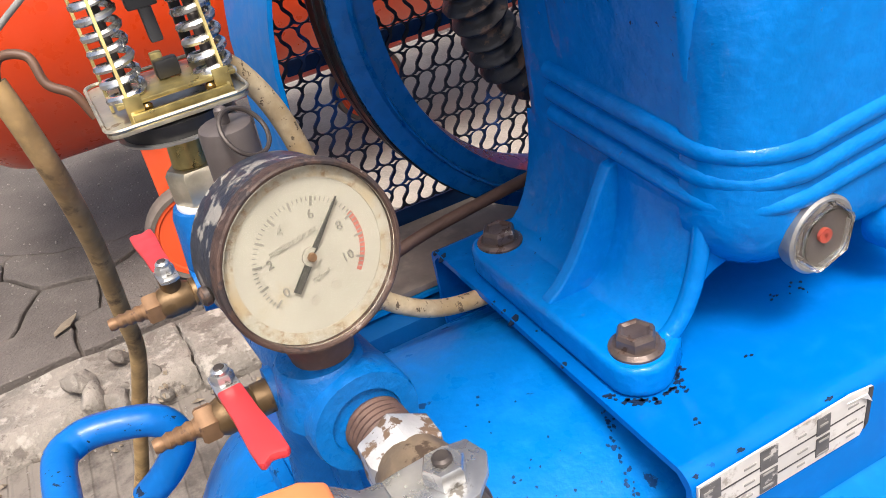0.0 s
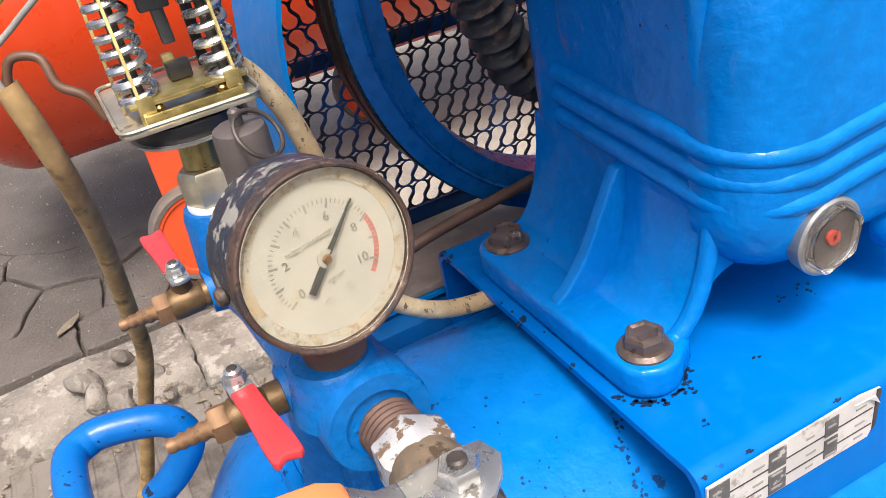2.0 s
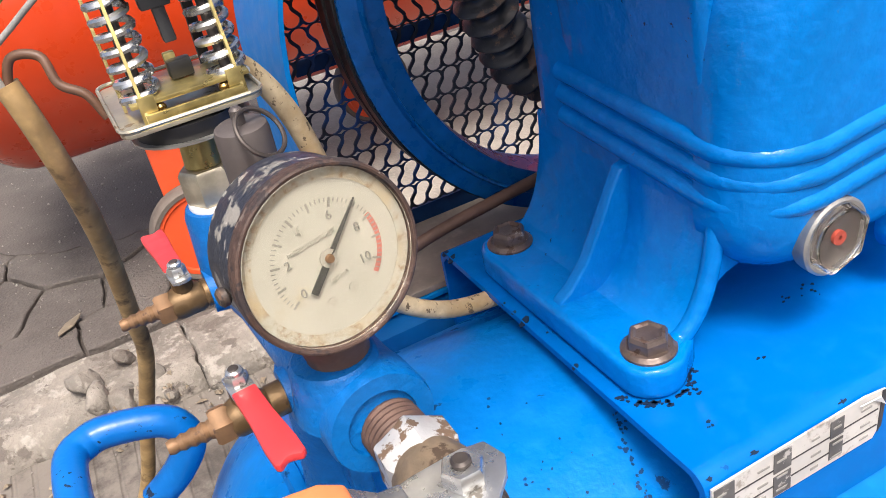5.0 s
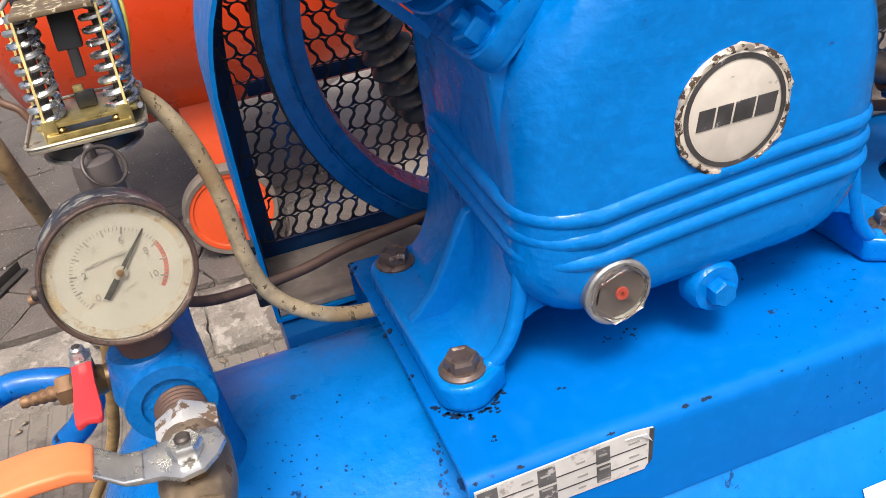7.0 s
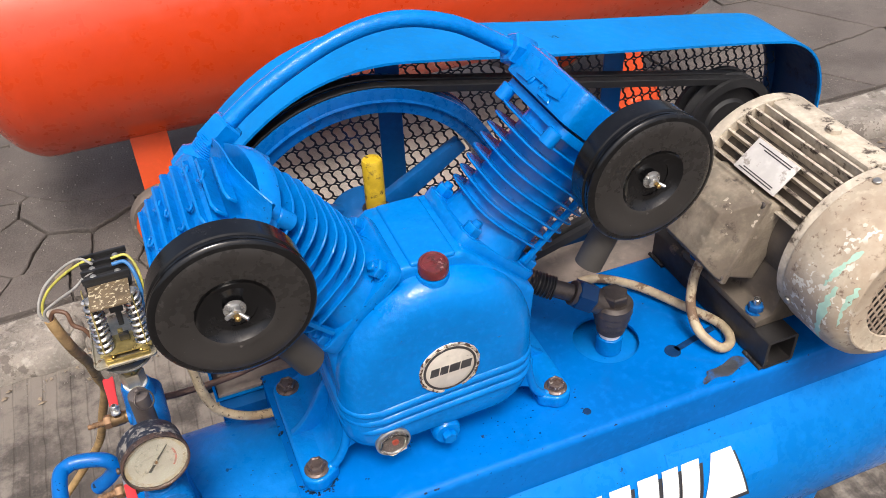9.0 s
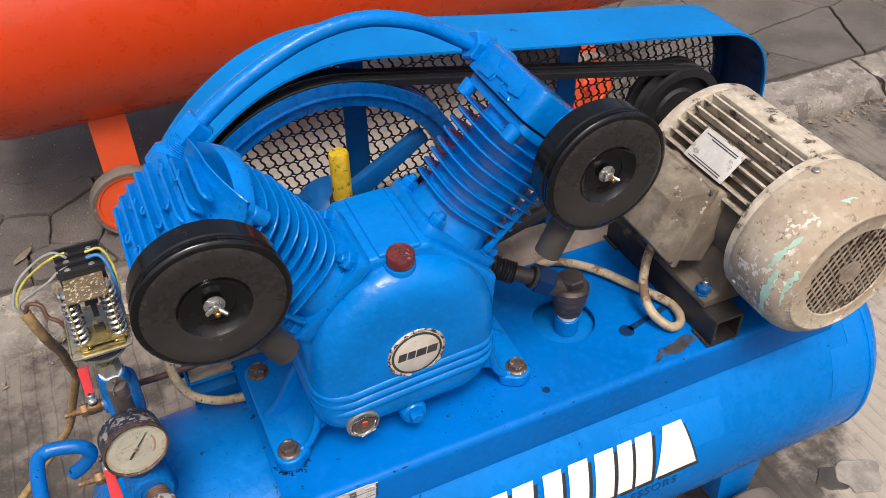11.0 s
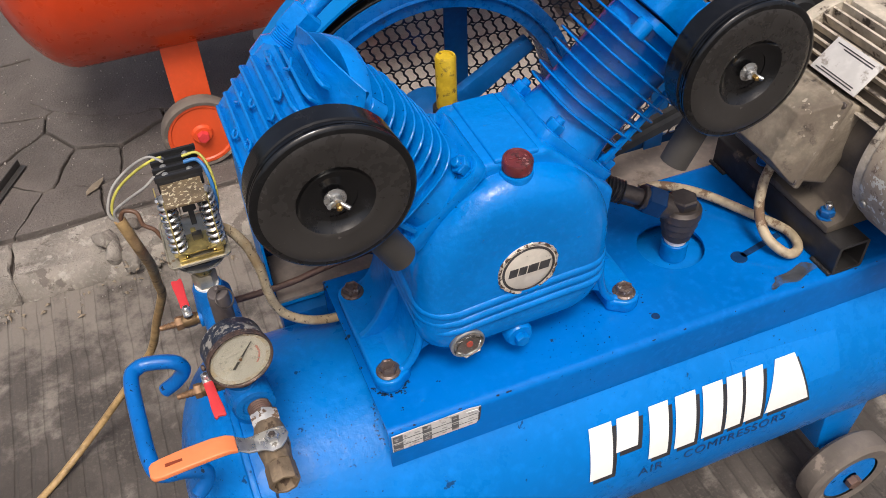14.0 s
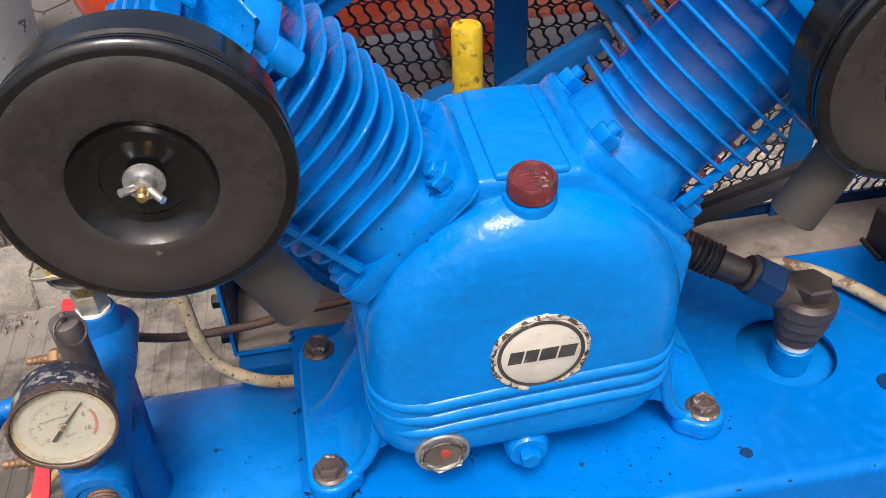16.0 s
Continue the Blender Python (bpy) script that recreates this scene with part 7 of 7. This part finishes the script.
def build_cables():
    cord("supply_cable", CABLE_PATH,
         0.006, M_cable, "dirty tan supply cable hanging to the ground")
    cord("motor_cable", [(-0.132, 0.118, 0.684), (-0.118, 0.122, 0.672), (-0.105, 0.124, 0.645), (-0.0965, 0.124, 0.605), (-0.0935, 0.124, 0.565), (-0.083, 0.124, 0.53), (-0.055, 0.122, 0.507), (-0.02, 0.12, 0.5), (0.02, 0.12, 0.503)],
         0.0054, M_cable_mott, "dirty pale tan cable from pressure switch to under the platform")
    cord("motor_lead", [(0.41, 0.165, 0.514), (0.44, 0.155, 0.5165), (0.475, 0.118, 0.519), (0.505, 0.066, 0.519), (0.53, 0.018, 0.518), (0.525, -0.012, 0.517), (0.505, -0.018, 0.518), (0.49, 0.006, 0.53), (0.49, 0.03, 0.553), (0.5, 0.045, 0.585), (0.512, 0.05, 0.61)],
         0.0062, M_cable_pale, "pale tan motor lead looped on the platform")
    cord("earth_wire", [(-0.218, 0.162, 0.685), (-0.2204, 0.1670, 0.7009), (-0.2099, 0.1721, 0.7177), (-0.1898, 0.1735, 0.7323), (-0.1703, 0.1712, 0.7426), (-0.1600, 0.1700, 0.7448)], 0.0015, M_wire_y, "thin yellow-green earth wire", "wire")
    cord("grey_wire", [(-0.218, 0.161, 0.685), (-0.2184, 0.1610, 0.7009), (-0.2026, 0.1585, 0.7134), (-0.1825, 0.1519, 0.7280), (-0.1687, 0.1511, 0.7396), (-0.1592, 0.1515, 0.7433)], 0.0015, M_wire_g, "thin pale grey insulated wire", "wire")
    cord("grey_wire", [(-0.218, 0.163, 0.685), (-0.2249, 0.1677, 0.6973), (-0.2139, 0.1781, 0.7177), (-0.1916, 0.1820, 0.7338), (-0.1722, 0.1775, 0.7433), (-0.1600, 0.1620, 0.7448)], 0.0015, M_wire_g, "thin grey insulated wire curling outwards", "wire")
    cord("brown_wire", [(-0.217, 0.162, 0.685), (-0.2107, 0.1612, 0.6988), (-0.1989, 0.1557, 0.6973), (-0.196, 0.15, 0.685), (-0.187, 0.146, 0.678), (-0.182, 0.143, 0.666)], 0.0022, M_wire_br, "bent stripped brown wire end", "wire")
    cord("blue_wire", [(-0.1410, 0.1500, 0.7469), (-0.1280, 0.1480, 0.7469), (-0.1220, 0.1365, 0.7353), (-0.1214, 0.1260, 0.7119), (-0.126, 0.118, 0.69)], 0.002, M_wire_b, "thin blue insulated wire", "wire")
    cord("earth_wire", [(-0.1410, 0.1600, 0.7469), (-0.1260, 0.1580, 0.7477), (-0.1190, 0.1445, 0.7353), (-0.1194, 0.1290, 0.7119), (-0.126, 0.119, 0.69)], 0.0015, M_wire_y, "thin yellow-green earth wire", "wire")


build_manifold()
build_gauge()
build_safety_valve()
build_tap((-0.169, 0.098, 0.588), (-0.06, 0.99, 0.0), 0.05, "brass drain tap with red lever laid backward")
build_tap((-0.167, 0.002, 0.588), (0.08, -0.98, -0.02), 0.05, "brass drain tap with red lever laid forward")
build_ball_valve()
build_switch()
build_cables()

# ---- the orange tank behind, and loose things ----
OY, OZ, OR = 1.33, 0.535, 0.27


def build_orange():
    o = thing("orange_tank", (0.7, OY, PAVE_Z), "large glossy orange steel air tank on wheeled legs", "air tank")
    x0, x1, dm = -0.27, 1.3, 0.14
    prof = [(OR * math.sin(radians(a)), x0 - dm * math.cos(radians(a))) for a in range(0, 90, 6)] + [(OR, x0 + (x1 - x0) * i / 8) for i in range(9)]
    prof += [(OR * math.cos(radians(a)), x1 + dm * math.sin(radians(a))) for a in range(6, 91, 6)]
    part("shell", lathe(prof, (0, OY, OZ), (1, 0, 0), 96), M_orange, o)
    for x, sides in ((-0.07, (-1,)), (0.42, (1,)), (1.14, (-1, 1))):
        for s in sides:
            yy = OY + s * 0.13
            yb = OY + s * 0.2
            leg = prism([(x - 0.048, 0.12), (x + 0.032, 0.12), (x + 0.032, 0.44), (x - 0.048, 0.44)], lambda a, b, c: Vector((a, yy + s * (0.44 - b) * 0.19 - 0.006 + c, b)), 0.012, 0.002)
            part("leg", leg, M_orangeleg, o)
            wheel = part("wheel", lathe([(0, -0.02), (0.02, -0.02), (0.024, -0.013), (0.066, -0.012), (0.069, -0.015), (0.076, -0.015), (0.076, 0.014), (0, 0.014)], (x - 0.01, yb - 0.01, 0.128), (0, 1, 0), 40), M_orangeleg, o)
            part("tyre", lathe([(0.0755, -0.017), (0.083, -0.018), (0.086, -0.013), (0.086, 0.013), (0.083, 0.018), (0.0755, 0.017)], (x - 0.01, yb - 0.01, 0.128), (0, 1, 0), 48), M_tyre, wheel, "grey-brown worn tyre")
            part("hub_bolt", hexagon((x - 0.01, yb - 0.026, 0.128), (x - 0.01, yb - 0.042, 0.128), 0.024, 0.002), M_redlever, wheel)
    return o


def build_loose():
    b = thing("plastic_bucket", (-0.775, 1.715, PAVE_Z), "white plastic bucket splashed with grey paint", "bucket")
    part("bucket_body", lathe([(0, 0), (0.145, 0), (0.15, 0.006), (0.175, 0.3), (0.18, 0.31), (0.172, 0.31), (0.145, 0.01), (0, 0.01)], (-0.775, 1.715, PAVE_Z + 0.001), (0, 0, 1), 48), M_bucket, b)
    part("bucket_band", lathe([(0.172, 0), (0.179, 0.002), (0.179, 0.01), (0.174, 0.012)], (-0.775, 1.715, PAVE_Z + 0.27), (0, 0, 1), 48), M_bucket, b)
    c, d = Vector((-0.53, 1.19, 0.049)), Vector((-0.11, -0.2, 0)).normalized()
    s = Vector((-d.y, d.x, 0))
    bm = merge(prism([(-0.1, -0.009), (0.1, -0.009), (0.1, -0.006), (-0.1, -0.006)], lambda a, q, z: c + d * a + s * q + Vector((0, 0, z - 0.004)), 0.02, 0.0008),
               prism([(-0.1, -0.0065), (0.1, -0.0065), (0.092, 0.008), (-0.1, 0.008)], lambda a, q, z: c + d * a + s * q + Vector((0, 0, z - 0.005)), 0.004, 0.0008))
    solid("angle_iron", bm, M_alu_grey, "short rusty dark angle-iron offcut lying on the paving", "angle iron")
    m = pose(-0.335, 1.125, 0.048, 0, 2, 52)
    solid("dry_leaf", crumple(prism([(-0.034, 0), (-0.02, 0.008), (0.004, 0.011), (0.024, 0.006), (0.036, 0), (0.02, -0.008), (-0.004, -0.01), (-0.022, -0.006)], lambda a, b, c: m @ Vector((a, b, c)), 0.002, 0.0005), 0.004, 40, 1), M_leaf, "dry brown leaf on the paving", "leaf")

    rnd = random.Random(8)
    for k in range(8):
        r = rnd.uniform(0.008, 0.022)
        x, y = -0.29 + rnd.uniform(-0.07, 0.07), 0.9 + rnd.uniform(-0.05, 0.07)
        z = 0.0 if y < KERB_Y - 0.01 else PAVE_Z * min(1, (y - KERB_Y + 0.01) / 0.06) + 0.004
        bm = bmesh.new()
        bmesh.ops.create_icosphere(bm, subdivisions=2, radius=1.0, matrix=Matrix.Translation((x, y, z + r * 0.45)) @ Euler((rnd.random() * 6, rnd.random() * 6, rnd.random() * 6)).to_matrix().to_4x4() @ Matrix.Diagonal((r * 1.3, r, r * 0.75, 1)))
        solid("rubble_stone", crumple(bm, r * 0.5, 40, k), M_kerb, "small pale broken concrete lump by the kerb", "stone", "rubble by the kerb")


build_orange()
build_loose()
build_paving(pavement)
